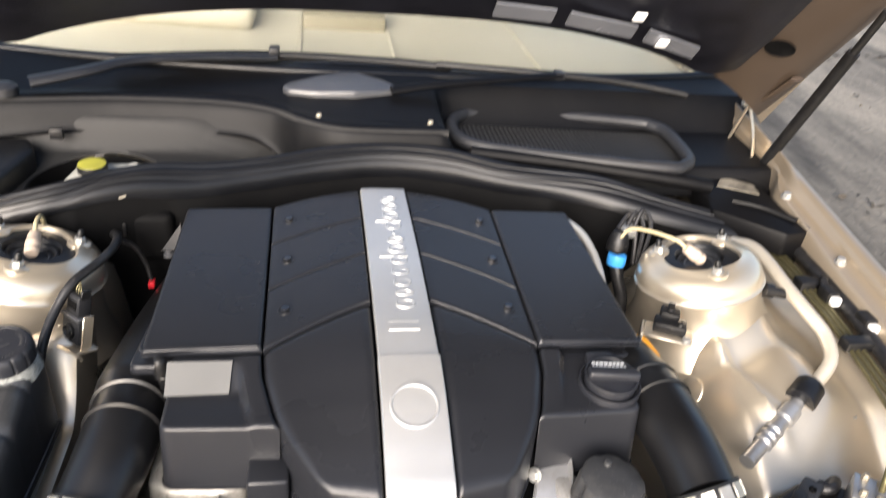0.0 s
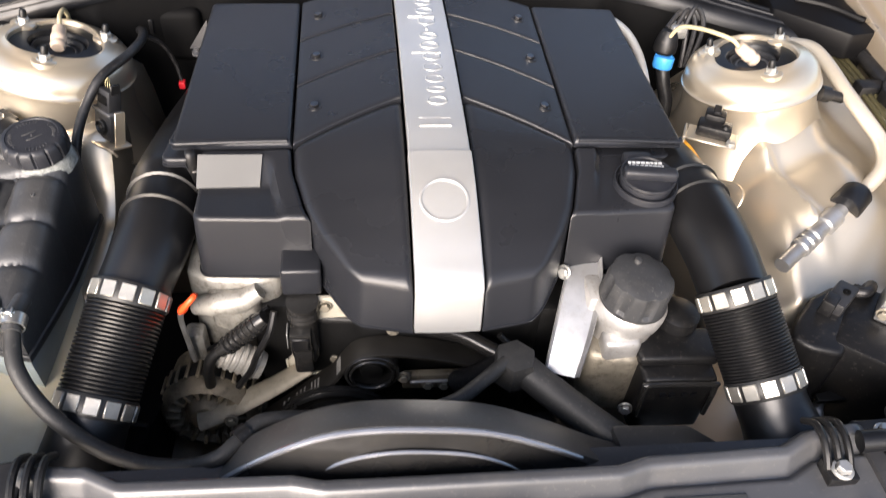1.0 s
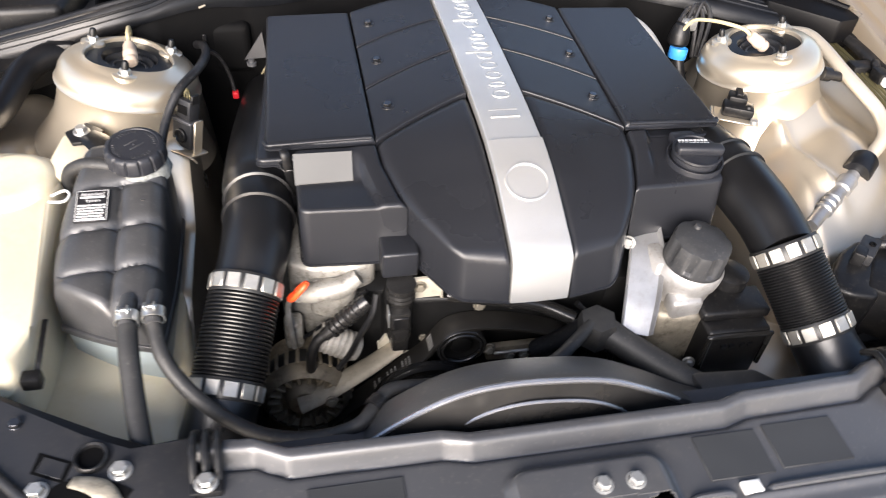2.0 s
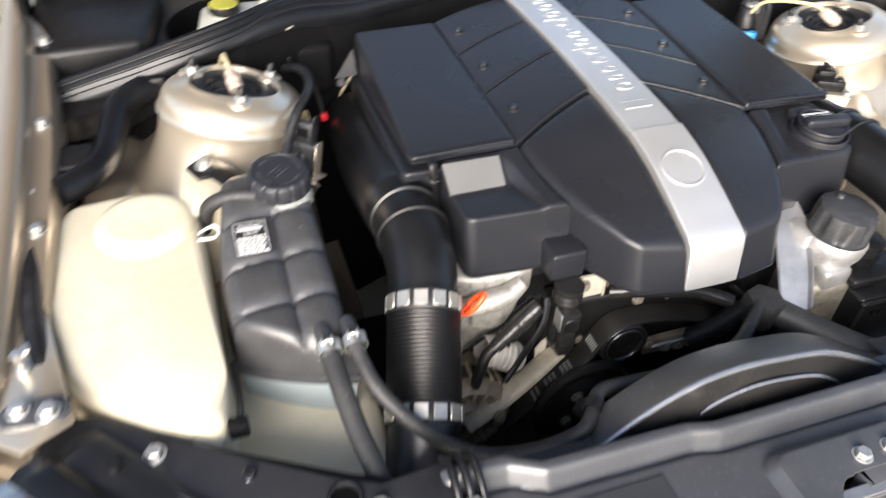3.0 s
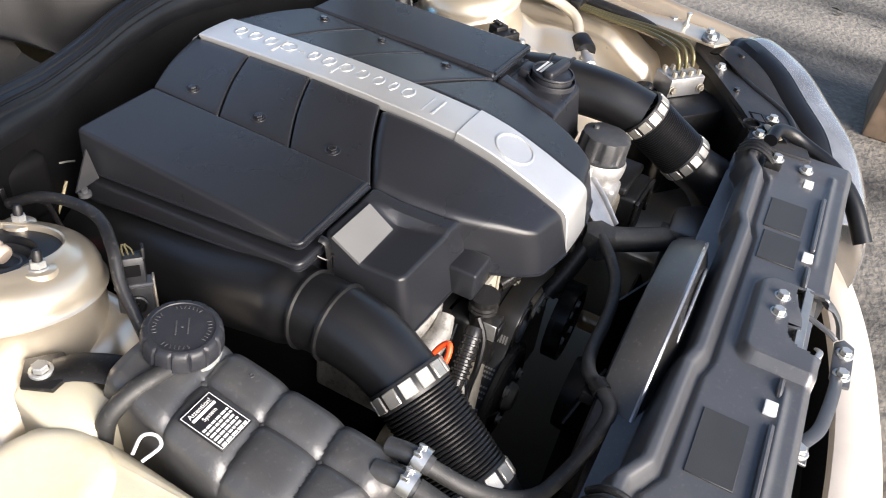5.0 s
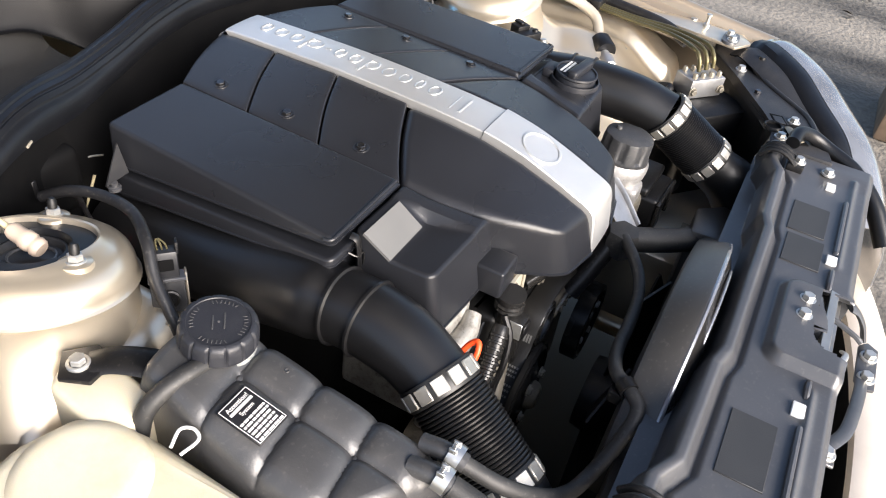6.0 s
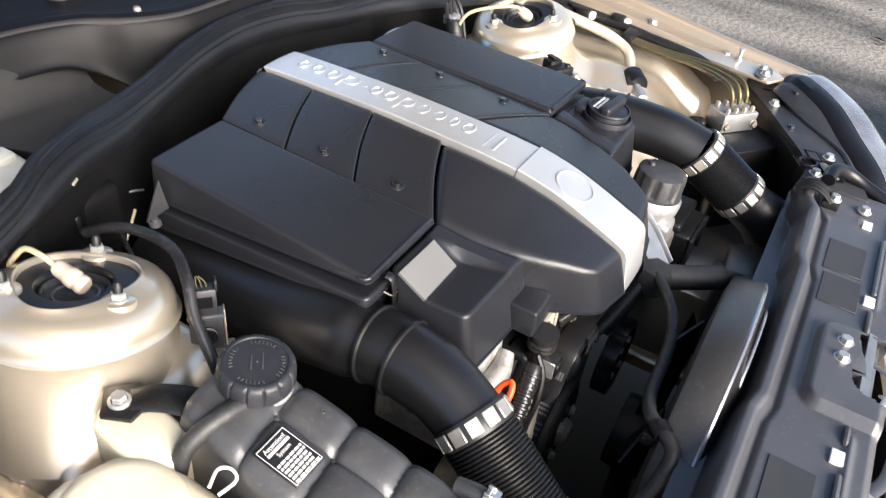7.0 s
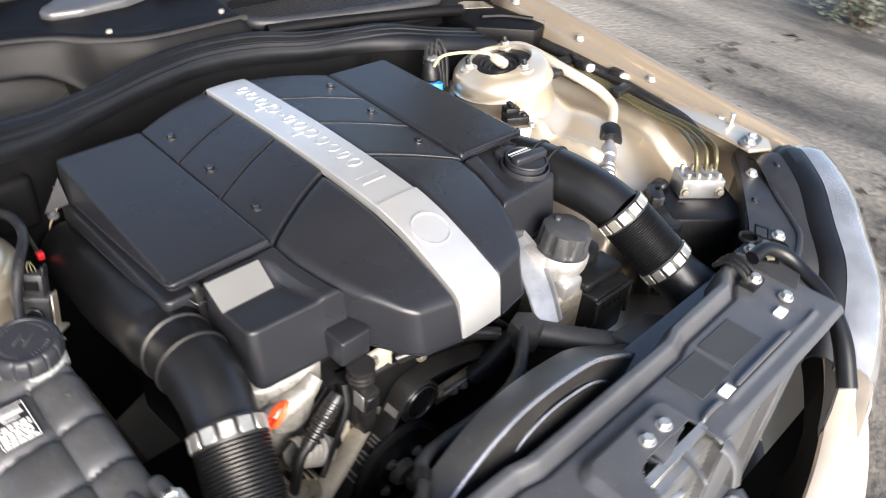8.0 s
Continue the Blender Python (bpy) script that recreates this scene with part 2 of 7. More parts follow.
def ground_material():
    m = bpy.data.materials.new("dirt_ground")
    m.use_nodes = True
    nt = m.node_tree
    b = nt.nodes["Principled BSDF"]
    tc = nt.nodes.new("ShaderNodeTexCoord")
    mp = nt.nodes.new("ShaderNodeMapping")
    mp.inputs["Scale"].default_value = (1.0, 0.3, 1.0)
    mp.inputs["Rotation"].default_value = (0, 0, radians(28))
    nt.links.new(tc.outputs["Object"], mp.inputs["Vector"])
    big = nt.nodes.new("ShaderNodeTexNoise")
    big.inputs["Scale"].default_value, big.inputs["Detail"].default_value, big.inputs["Roughness"].default_value = 1.6, 9.0, 0.62
    fine = nt.nodes.new("ShaderNodeTexNoise")
    fine.inputs["Scale"].default_value, fine.inputs["Detail"].default_value = 38.0, 6.0
    nt.links.new(mp.outputs["Vector"], big.inputs["Vector"])
    nt.links.new(tc.outputs["Object"], fine.inputs["Vector"])
    r1 = nt.nodes.new("ShaderNodeValToRGB")
    e = r1.color_ramp.elements
    e[0].position, e[0].color = 0.36, (0.042, 0.038, 0.033, 1)
    e[1].position, e[1].color = 0.68, (0.30, 0.268, 0.22, 1)
    mid = e.new(0.5)
    mid.color = (0.165, 0.149, 0.125, 1)
    nt.links.new(big.outputs["Fac"], r1.inputs["Fac"])
    r2 = nt.nodes.new("ShaderNodeValToRGB")
    r2.color_ramp.elements[0].position, r2.color_ramp.elements[0].color = 0.33, (0.5, 0.5, 0.5, 1)
    r2.color_ramp.elements[1].position, r2.color_ramp.elements[1].color = 0.62, (1, 1, 1, 1)
    nt.links.new(fine.outputs["Fac"], r2.inputs["Fac"])
    mx = nt.nodes.new("ShaderNodeMix")
    mx.data_type, mx.blend_type = "RGBA", "MULTIPLY"
    mx.inputs["Factor"].default_value = 0.55
    nt.links.new(r1.outputs["Color"], mx.inputs["A"])
    nt.links.new(r2.outputs["Color"], mx.inputs["B"])
    nt.links.new(mx.outputs["Result"], b.inputs["Base Color"])
    b.inputs["Roughness"].default_value = 0.85
    bp = nt.nodes.new("ShaderNodeBump")
    bp.inputs["Strength"].default_value, bp.inputs["Distance"].default_value = 0.6, 0.02
    nt.links.new(fine.outputs["Fac"], bp.inputs["Height"])
    nt.links.new(bp.outputs["Normal"], b.inputs["Normal"])
    return m


GROUND = ground_material()


# ---- building tools ----
def finish(name, bm, mat, angle=40):
    bmesh.ops.recalc_face_normals(bm, faces=bm.faces)
    me = bpy.data.meshes.new(name)
    bm.to_mesh(me)
    bm.free()
    me.materials.append(mat)
    me.shade_smooth()
    me.set_sharp_from_angle(angle=radians(angle))
    return me


def thing(name, at, label, category, group="", kind=""):
    ob = new(name)
    ob.empty_display_size = 0.02
    ob.location = at
    return tagged(ob, label, category, group, kind)


def part(name, bm, mat, parent, label="", at=None, angle=40):
    """One mesh under a thing or a part; bm may be a ready mesh, shared by alike pieces."""
    me = bm if isinstance(bm, bpy.types.Mesh) else finish(name, bm, mat, angle)
    ob = new(name, me)
    ob.parent = parent
    if parent.type == "EMPTY":
        ob.matrix_parent_inverse = Matrix.Translation(-Vector(parent.location))
    if at is not None:
        ob.matrix_basis = at
    return tagged(ob, label)


def single(name, bm, mat, label, category, group="", kind="", angle=40):
    return tagged(new(name, finish(name, bm, mat, angle)), label, category, group, kind)


def box(x0, x1, y0, y1, z0, z1, r=0.002, seg=2, bm=None):
    bm = bm or bmesh.new()
    v = bmesh.ops.create_cube(bm, size=1)["verts"]
    for p in v:
        p.co = Vector(((x0 + x1) / 2 + p.co.x * (x1 - x0), (y0 + y1) / 2 + p.co.y * (y1 - y0), (z0 + z1) / 2 + p.co.z * (z1 - z0)))
    if r:
        es = list({e for p in v for e in p.link_edges})
        bmesh.ops.bevel(bm, geom=es, offset=r, segments=seg, affect="EDGES", profile=0.5)
    return bm


def prism(pts, z0, z1, r=0.002, seg=2, bm=None, top=None):
    """A polygon in plan, from z0 up to z1 or to top(x, y)."""
    bm = bm or bmesh.new()
    lo = [bm.verts.new((x, y, z0)) for x, y in pts]
    hi = [bm.verts.new((x, y, top(x, y) if top else z1)) for x, y in pts]
    n = len(pts)
    bm.faces.new(lo[::-1])
    f = bm.faces.new(hi)
    for i in range(n):
        bm.faces.new((lo[i], lo[(i + 1) % n], hi[(i + 1) % n], hi[i]))
    if r:
        es = list({e for q in lo + hi for e in q.link_edges})
        bmesh.ops.bevel(bm, geom=es, offset=r, segments=seg, affect="EDGES", profile=0.5)
    return bm


def smooth_path(pts, n=8):
    P = [Vector(p) for p in pts]
    Q = [2 * P[0] - P[1], *P, 2 * P[-1] - P[-2]]
    out = []
    for i in range(1, len(Q) - 2):
        a, b, c, d = Q[i - 1:i + 3]
        for k in range(n):
            u = k / n
            out.append(0.5 * (2 * b + (c - a) * u + (2 * a - 5 * b + 4 * c - d) * u * u + (3 * b - a - 3 * c + d) * u ** 3))
    return out + [P[-1]]


def tube(pts, r, n=14, steps=8, bm=None, flat=1.0, ends=True):
    """A round (or flattened) tube along a smooth path; r is a number or a function of 0..1."""
    bm = bm or bmesh.new()
    P = smooth_path(pts, steps) if steps else [Vector(p) for p in pts]
    side = None
    rings = []
    for i, p in enumerate(P):
        d = (P[min(i + 1, len(P) - 1)] - P[max(i - 1, 0)]).normalized()
        if side is None:
            side = d.orthogonal() if abs(d.z) > 0.9 else d.cross(Vector((0, 0, 1)))
        side = (side - d * side.dot(d)).normalized()
        up = side.cross(d)
        rad = r(i / (len(P) - 1)) if callable(r) else r
        rings.append([bm.verts.new(p + rad * (side * math.cos(2 * math.pi * k / n) + up * flat * math.sin(2 * math.pi * k / n))) for k in range(n)])
    for a, b in zip(rings, rings[1:]):
        for k in range(n):
            bm.faces.new((a[k], a[(k + 1) % n], b[(k + 1) % n], b[k]))
    if ends:
        bm.faces.new(rings[0][::-1])
        bm.faces.new(rings[-1])
    return bm


def along(p, d, turn=0.0):
    """The pose of a thing whose z axis points along d."""
    d = Vector(d).normalized()
    return Matrix.Translation(p) @ d.to_track_quat("Z", "Y").to_matrix().to_4x4() @ Matrix.Rotation(radians(turn), 4, "Z")


def lathe(profile, n=32, m=None, bm=None, wave=None):
    """A profile of (radius, height) turned about z; wave(angle, i) scales a ring's radius."""
    bm = bm or bmesh.new()
    m = m or Matrix()
    rings = []
    for i, (r, h) in enumerate(profile):
        if r < 1e-6:
            rings.append([bm.verts.new(m @ Vector((0, 0, h)))])
        else:
            rings.append([bm.verts.new(m @ Vector((r * (wave(a, i) if wave else 1) * math.cos(a), r * (wave(a, i) if wave else 1) * math.sin(a), h)))
                          for a in (2 * math.pi * k / n for k in range(n))])
    for a, b in zip(rings, rings[1:]):
        for k in range(n):
            q = [a[k % len(a)], a[(k + 1) % len(a)], b[(k + 1) % len(b)], b[k % len(b)]]
            q = [v for j, v in enumerate(q) if v not in q[:j]]
            if len(q) > 2:
                bm.faces.new(q)
    return bm


def slab(xy, top, bottom, nu=10, nv=12, r=0.004, size=(0.1, 0.1), bm=None, tuck=0.0, corner=0.0, corners=(), lip=0.0):
    """A solid with a free top: xy(u, v) gives the plan, top(x, y) its height, r the rounding of its rim. tuck leans the walls in;
    corner is the radius of the plan's corners named in corners, as (u end, v end)."""
    bm = bm or bmesh.new()

    def steps(n, length):
        e = [0.0]
        if r:
            k = min(r / length, 0.3)
            e += [k * 0.12, k * 0.4, k]
        if corner:
            e += [c for c in (corner / length * f for f in (0.12, 0.3, 0.5, 0.75, 1.0)) if c > e[-1] + 1e-4]
        edge = list(e)
        inner = [i / n for i in range(1, n)]
        e += [t for t in inner if e[-1] + 1e-4 < t < 1 - e[-1] - 1e-4]
        return e + ([1 - t for t in edge][::-1] if r else [1.0])

    U, V = steps(nu, size[0]), steps(nv, size[1])

    def drop(u, v):
        if not r:
            return 0
        s = 0
        d = [min(u, 1 - u) * size[0], min(v, 1 - v) * size[1]]
        near = corner and max(d) < corner and (round(u), round(v)) in corners
        for q in ([min(d)] if near else d):
            if q < r:
                s += r - math.sqrt(max(0, r * r - (r - q) ** 2))
        return min(s, r * 1.3)

    def rounded(u, v):
        """Bend the square corner of the plan into a quarter circle."""
        du, dv = min(u, 1 - u) * size[0], min(v, 1 - v) * size[1]
        if not corner or max(du, dv) >= corner or (round(u), round(v)) not in corners:
            return u, v
        p = Vector((corner - du, corner - dv))
        p *= max(p) / p.length
        du, dv = (corner - p.x) / size[0], (corner - p.y) / size[1]
        return (1 - du if round(u) else du), (1 - dv if round(v) else dv)

    grid = []
    for u in U:
        row = []
        for v in V:
            x, y = xy(*rounded(u, v))
            row.append(bm.verts.new((x, y, top(x, y) - drop(u, v))))
        grid.append(row)
    for i in range(len(U) - 1):
        for j in range(len(V) - 1):
            bm.faces.new((grid[i][j], grid[i + 1][j], grid[i + 1][j + 1], grid[i][j + 1]))
    rim = [grid[i][0] for i in range(len(U))] + [grid[-1][j] for j in range(1, len(V))] + \
          [grid[i][-1] for i in range(len(U) - 2, -1, -1)] + [grid[0][j] for j in range(len(V) - 2, 0, -1)]
    mid = Vector((sum(p.co.x for p in rim) / len(rim), sum(p.co.y for p in rim) / len(rim), 0))
    low = [bm.verts.new((p.co.x + (mid.x - p.co.x) * tuck, p.co.y + (mid.y - p.co.y) * tuck, bottom(p.co.x, p.co.y) if callable(bottom) else bottom)) for p in rim]
    loops = [rim, low]
    if lip:
        foot = [bm.verts.new(p.co + Vector((0, 0, lip * 1.6))) for p in low]
        for p in low:
            away = Vector((p.co.x - mid.x, p.co.y - mid.y, 0)).normalized()
            p.co += away * lip
        edge = [bm.verts.new(p.co + Vector((0, 0, lip * 1.3))) for p in low]
        loops = [rim, foot, edge, low]
    for up, dn in zip(loops, loops[1:]):
        for i in range(len(rim)):
            k = (i + 1) % len(rim)
            bm.faces.new((up[i], dn[i], dn[k], up[k]))
    bm.faces.new(low)
    return bm


def thicken(bm, t):
    """Give an open sheet a second face, t below the first, and walls round its edge."""
    bm.normal_update()
    bm.verts.index_update()
    faces = list(bm.faces)
    rim = [(e.verts[0], e.verts[1]) for e in bm.edges if len(e.link_faces) == 1]
    under = {v: bm.verts.new(v.co - v.normal * t) for v in list(bm.verts)}
    for f in faces:
        bm.faces.new([under[v] for v in reversed(f.verts)])
    for a, b in rim:
        bm.faces.new((a, b, under[b], under[a]))


def field(x0, x1, y0, y1, nx, ny, height, thick=0.0015, keep=None, bm=None):
    """A pressed sheet: height(x, y) over a rectangle, with a turned-down rim all round."""
    bm = bm or bmesh.new()
    g = {}
    for i in range(nx + 1):
        for j in range(ny + 1):
            x, y = x0 + (x1 - x0) * i / nx, y0 + (y1 - y0) * j / ny
            g[i, j] = bm.verts.new((x, y, height(x, y)))
    for i in range(nx):
        for j in range(ny):
            x, y = x0 + (x1 - x0) * (i + 0.5) / nx, y0 + (y1 - y0) * (j + 0.5) / ny
            if keep is None or keep(x, y):
                bm.faces.new((g[i, j], g[i + 1, j], g[i + 1, j + 1], g[i, j + 1]))
    for v in [v for v in bm.verts if not v.link_faces]:
        bm.verts.remove(v)
    thicken(bm, thick)
    return bm


def ramp(x, pts):
    """Straight interpolation through (x, value) points."""
    return float(np.interp(x, [p[0] for p in pts], [p[1] for p in pts]))


def step(x, a, b):
    t = min(1, max(0, (x - a) / (b - a)))
    return t * t * (3 - 2 * t)


def hexbolt_mesh(name, r, h, mat, washer=1.45):
    bm = lathe([(0, 0), (r * washer, 0), (r * washer, h * 0.22), (r * washer * 0.92, h * 0.3), (r * 1.02, h * 0.3)], 20)
    lathe([(r, h * 0.3), (r, h * 0.9), (r * 0.85, h), (0, h)], 6, bm=bm)
    return finish(name, bm, mat, 30)


BOLT = hexbolt_mesh("bolt", 0.0056, 0.0065, STEEL)
BOLTBIG = hexbolt_mesh("bolt", 0.0065, 0.008, STEEL)
BOLTBLACK = hexbolt_mesh("screw", 0.0052, 0.0050, GLOSSBLACK, 1.15)
BOLTDULL = hexbolt_mesh("bolt", 0.0052, 0.006, ALUDIRTY)
NUT = hexbolt_mesh("nut", 0.0066, 0.0085, STEEL, 1.3)


# ---- ground and surroundings ----
def ground():
    bm = bmesh.new()
    bmesh.ops.create_grid(bm, x_segments=60, y_segments=60, size=60)
    for v in bm.verts:
        d = v.co.xy.length
        v.co.z = 0.0 if d < 4 else noise.noise(v.co * 0.35) * min(0.08, (d - 4) * 0.012)
    single("ground", bm, GROUND, "dry grey-brown dirt yard with darker smears", "ground", kind="structure")
    rnd = random.Random(4)
    bm = bmesh.new()
    for k in range(2600):
        cx, cy = rnd.uniform(0.9, 7.0), rnd.uniform(-2.0, 6.0)
        if noise.noise(Vector((cx * 0.9, cy * 1.7, 3))) < 0.12:
            continue
        a, s = rnd.uniform(0, 6.28), rnd.uniform(0.008, 0.034)
        ring = [(s * 1.6, 0), (s * 0.3, s * 0.5), (-s, s * 0.15), (-s * 0.3, -s * 0.6)]
        vs = [bm.verts.new((cx + x * math.cos(a) - y * math.sin(a), cy + x * math.sin(a) + y * math.cos(a), 0.004 + rnd.uniform(0, 0.022))) for x, y in ring]
        bm.faces.new(vs)
    single("leaf_litter", bm, LITTER, "dark dry leaf scraps scattered over the dirt", "leaf litter", kind="stuff")


def shrub(cx, cy):
    t = thing("shrub", (cx, cy, 0), "low grey-green shrub with fine dusty leaves", "shrub")
    rnd = random.Random(8)
    bm, tw = bmesh.new(), bmesh.new()
    for s in range(26):
        a, lean, h = rnd.uniform(0, 6.28), rnd.uniform(0.05, 0.5), rnd.uniform(0.15, 0.42)
        tip = Vector((cx + math.cos(a) * lean, cy + math.sin(a) * lean, h))
        root = Vector((cx + math.cos(a) * 0.05, cy + math.sin(a) * 0.05, 0))
        tube([root, root.lerp(tip, 0.5) + Vector((0, 0, 0.05)), tip], lambda u: 0.006 * (1.1 - u), 5, 3, tw)
        for k in range(55):
            p = root.lerp(tip, rnd.uniform(0.25, 1.05)) + Vector((rnd.gauss(0, 0.06), rnd.gauss(0, 0.06), rnd.gauss(0, 0.045)))
            p.z = max(0.01, p.z)
            d = Vector((rnd.gauss(0, 1), rnd.gauss(0, 1), rnd.gauss(0.3, 0.6))).normalized()
            e = d.orthogonal().normalized() * rnd.uniform(0.006, 0.012)
            L = rnd.uniform(0.02, 0.045)
            bm.faces.new([bm.verts.new(q) for q in (p, p + d * L * 0.5 + e, p + d * L, p + d * L * 0.5 - e)])
    part("stems", tw, TWIG, t)
    part("crown", bm, LEAF, t)


def timber_block():
    bm = box(2.35, 2.75, -0.9, -0.10, 0.0, 0.42, 0.012, 2)
    single("timber_block", bm, TIMBER, "weathered dark brown timber block on the ground", "timber")


# ---- engine cover ----
CREST = [(0.39, 0.851), (0.408, 0.854), (0.425, 0.8605), (0.45, 0.871), (0.50, 0.888), (0.55, 0.899), (0.60, 0.9035), (0.75, 0.908), (0.90, 0.906), (0.93, 0.903)]
EDGE = [(0.39, 0.842), (0.42, 0.853), (0.46, 0.864), (0.50, 0.871), (0.588, 0.885), (0.90, 0.899)]
SIDE = [(0.42, 0.090), (0.44, 0.1035), (0.47, 0.122), (0.50, 0.136), (0.55, 0.1495), (0.588, 0.1525), (0.95, 0.1525)]


def cover_top(x, y):
    t = min(1, max(0, (abs(x) - 0.033) / 0.12))
    return ramp(y, CREST) * (1 - t) + ramp(y, EDGE) * t


def strip_mesh(profile, half, thick, name, mat):
    """A ribbon bent along a (y, z) profile with rounded long edges."""
    P = smooth_path([(0, y, z) for y, z in profile], 5)
    bm = bmesh.new()
    rows = []
    for i, p in enumerate(P):
        d = (P[min(i + 1, len(P) - 1)] - P[max(i - 1, 0)]).normalized()
        nrm = Vector((1, 0, 0)).cross(d)
        if nrm.dot(Vector((0, -0.6, 1))) < 0:
            nrm.negate()
        h = half(p.y) if callable(half) else half
        sec = [(-h, -thick), (-h, -0.0012), (-h + 0.0012, 0), (-h * 0.5, 0.0008), (0, 0.001), (h * 0.5, 0.0008), (h - 0.0012, 0), (h, -0.0012), (h, -thick)]
        rows.append([bm.verts.new(p + Vector((x, 0, 0)) + nrm * w) for x, w in sec])
    for a, b in zip(rows, rows[1:]):
        for k in range(len(a) - 1):
            bm.faces.new((a[k], a[k + 1], b[k + 1], b[k]))
        bm.faces.new((a[-1], a[0], b[0], b[-1]))
    bm.faces.new(rows[0])
    bm.faces.new(rows[-1][::-1])
    return bm


def loop(bm, cx, cy, rx, ry, z):
    """A raised oval outline lying on the trim strip."""
    tube([(cx + rx * math.cos(a), cy + ry * math.sin(a), z) for a in (2 * math.pi * k / 18 for k in range(19))], 0.0014, 8, 0, bm)


def engine_cover():
    c = thing("engine_cover", (0, 0.65, 0.80), "matte black moulded engine cover with a silver centre strip", "engine cover")
    fin = bmesh.new()
    v = [fin.verts.new(p) for p in ((-0.2735, 0.857, 0.884), (-0.300, 0.852, 0.8455), (-0.270, 0.851, 0.8485))]
    fin.faces.new(v)
    thicken(fin, 0.002)
    part("corner_fin", fin, WING, c, "grey triangular fin")
    part("fin_screw", lathe([(0.0068, -0.004), (0.0068, 0.0), (0.0040, 0.001), (0.0040, 0.005), (0, 0.0055)], 16, pose(-0.291, 0.851, 0.842)), PANEL, c)
    backs = [(0.926, 0.882), (0.840, 0.788), (0.748, 0.692), (0.650, 0.588)]
    for s in (-1, 1):
        for k in range(4):
            yi1, yo1 = backs[k]
            gap = 0.0011
            if k < 3:
                yi0, yo0 = backs[k + 1]
                yi0, yo0 = yi0 + gap, yo0 + gap
            else:
                yi0, yo0 = 0.409, 0.420
            yi1, yo1 = yi1 - gap, yo1 - gap

            def xy(u, v, yi0=yi0, yo0=yo0, yi1=yi1, yo1=yo1, s=s):
                yo = yo0 + (yo1 - yo0) * v
                xo = ramp(yo, SIDE) - 0.0008
                yi = yi0 + (yi1 - yi0) * v
                bend = (0.004 * math.sin(math.pi * u)) if k < 3 or v > 0.5 else 0
                return s * (0.0345 + (xo - 0.0345) * u), yi + (yo - yi) * u + bend

            def low(x, y):
                return 0.800 if y < 0.6 else 0.845
            size = (0.11, 0.21 if k == 3 else 0.09)
            nose = k == 3
            bm = slab(xy, cover_top, low, 10, 24 if nose else 12, 0.009 if nose else 0.0022, size, 0 or None, 0.0, 0.018 if nose else 0.0, ((1, 0),), 0.0018 if nose else 0.0)
            if nose:
                for v in bm.verts:
                    if v.co.z < 0.81 and v.co.y < 0.58:
                        k = 1 - min(1, max(0, (v.co.y - 0.42) / 0.10))
                        v.co.y -= 0.0125 * k
                        v.co.z += 0.003
            part("front_panel" if nose else "top_panel", bm, COVER, c)
        # hexagon screws in moulded cups
        for y in (0.844, 0.750, 0.651):
            z = cover_top(0.13, y)
            cup = lathe([(0.0092, 0.0002), (0.0090, 0.0009), (0.0082, 0.0012), (0.0074, 0.0006), (0.0066, 0.0003)], 24, along((s * 0.13, y, z - 0.0005), (s * 0.1, 0, 1)))
            q = part("screw_cup", cup, COVER, c)
            part("screw", BOLTBLACK, None, q, "black hexagon screw", along((s * 0.13, y, z - 0.001), (s * 0.1, 0, 1)))

        # side lid over the air filter
        def lidxy(u, v, s=s):
            y = 0.5905 + (0.880 - 0.5905) * v
            xo = 0.2755 - 0.0095 * v
            return s * (0.1538 + (xo - 0.1538) * u), y - 0.002 * u

        def lidz(x, y):
            return ramp(y, [(0.59, 0.8895), (0.62, 0.8910), (0.88, 0.899)]) - 0.0015 * ((abs(x) - 0.154) / 0.12) ** 2
        part("filter_lid", slab(lidxy, lidz, lambda x, y: ramp(y, [(0.59, 0.8810), (0.88, 0.846)]), 8, 12, 0.0042, (0.12, 0.29), tuck=-0.012, corner=0.007, corners=((1, 0), (1, 1)), lip=0.0016), COVER, c)

        # raised lip along the lid's front edge
        lip = [(s * 0.1575, 0.5900, 0.8890), (s * 0.200, 0.5890, 0.8888), (s * 0.262, 0.5880, 0.8872), (s * 0.2735, 0.5895, 0.8862), (s * 0.2765, 0.5960, 0.8858)]
        part("lid_lip", tube(lip, 0.0023, 10, 5), COVER, c)

        def flxy(u, v, s=s):
            y = 0.5795 + (0.878 - 0.5795) * v
            return s * (0.154 + (0.1340 - 0.017 * v) * u), y

        def flange_low(x, y):
            return ramp(y, [(0.58, 0.8645), (0.88, 0.812)])
        part("filter_flange", slab(flxy, lambda x, y: ramp(y, [(0.58, 0.8740), (0.88, 0.838)]), flange_low, 8, 10, 0.0035, (0.13, 0.3), corner=0.010, corners=((1, 0),), lip=0.0014), COVER, c)

        def hbxy(u, v, s=s):
            return s * (0.154 + (0.1290 - 0.017 * v) * u), 0.585 + (0.874 - 0.585) * v
        part("filter_housing", slab(hbxy, lambda x, y: flange_low(x, y) + 0.003, 0.775, 6, 8, 0.002, (0.13, 0.3)), COVER, c)

        # front box beside the nose
        def boxxy(u, v, s=s):
            y = 0.487 + (0.581 - 0.487) * v
            xi = 0.1535 if y > 0.5 else 0.1365 + (y - 0.487) * 1.3
            xi = ramp(y, SIDE) + 0.0012
            return s * (xi + (0.2455 - xi) * u), y + 0.0025 + 0.0045 * (1 - v) * u

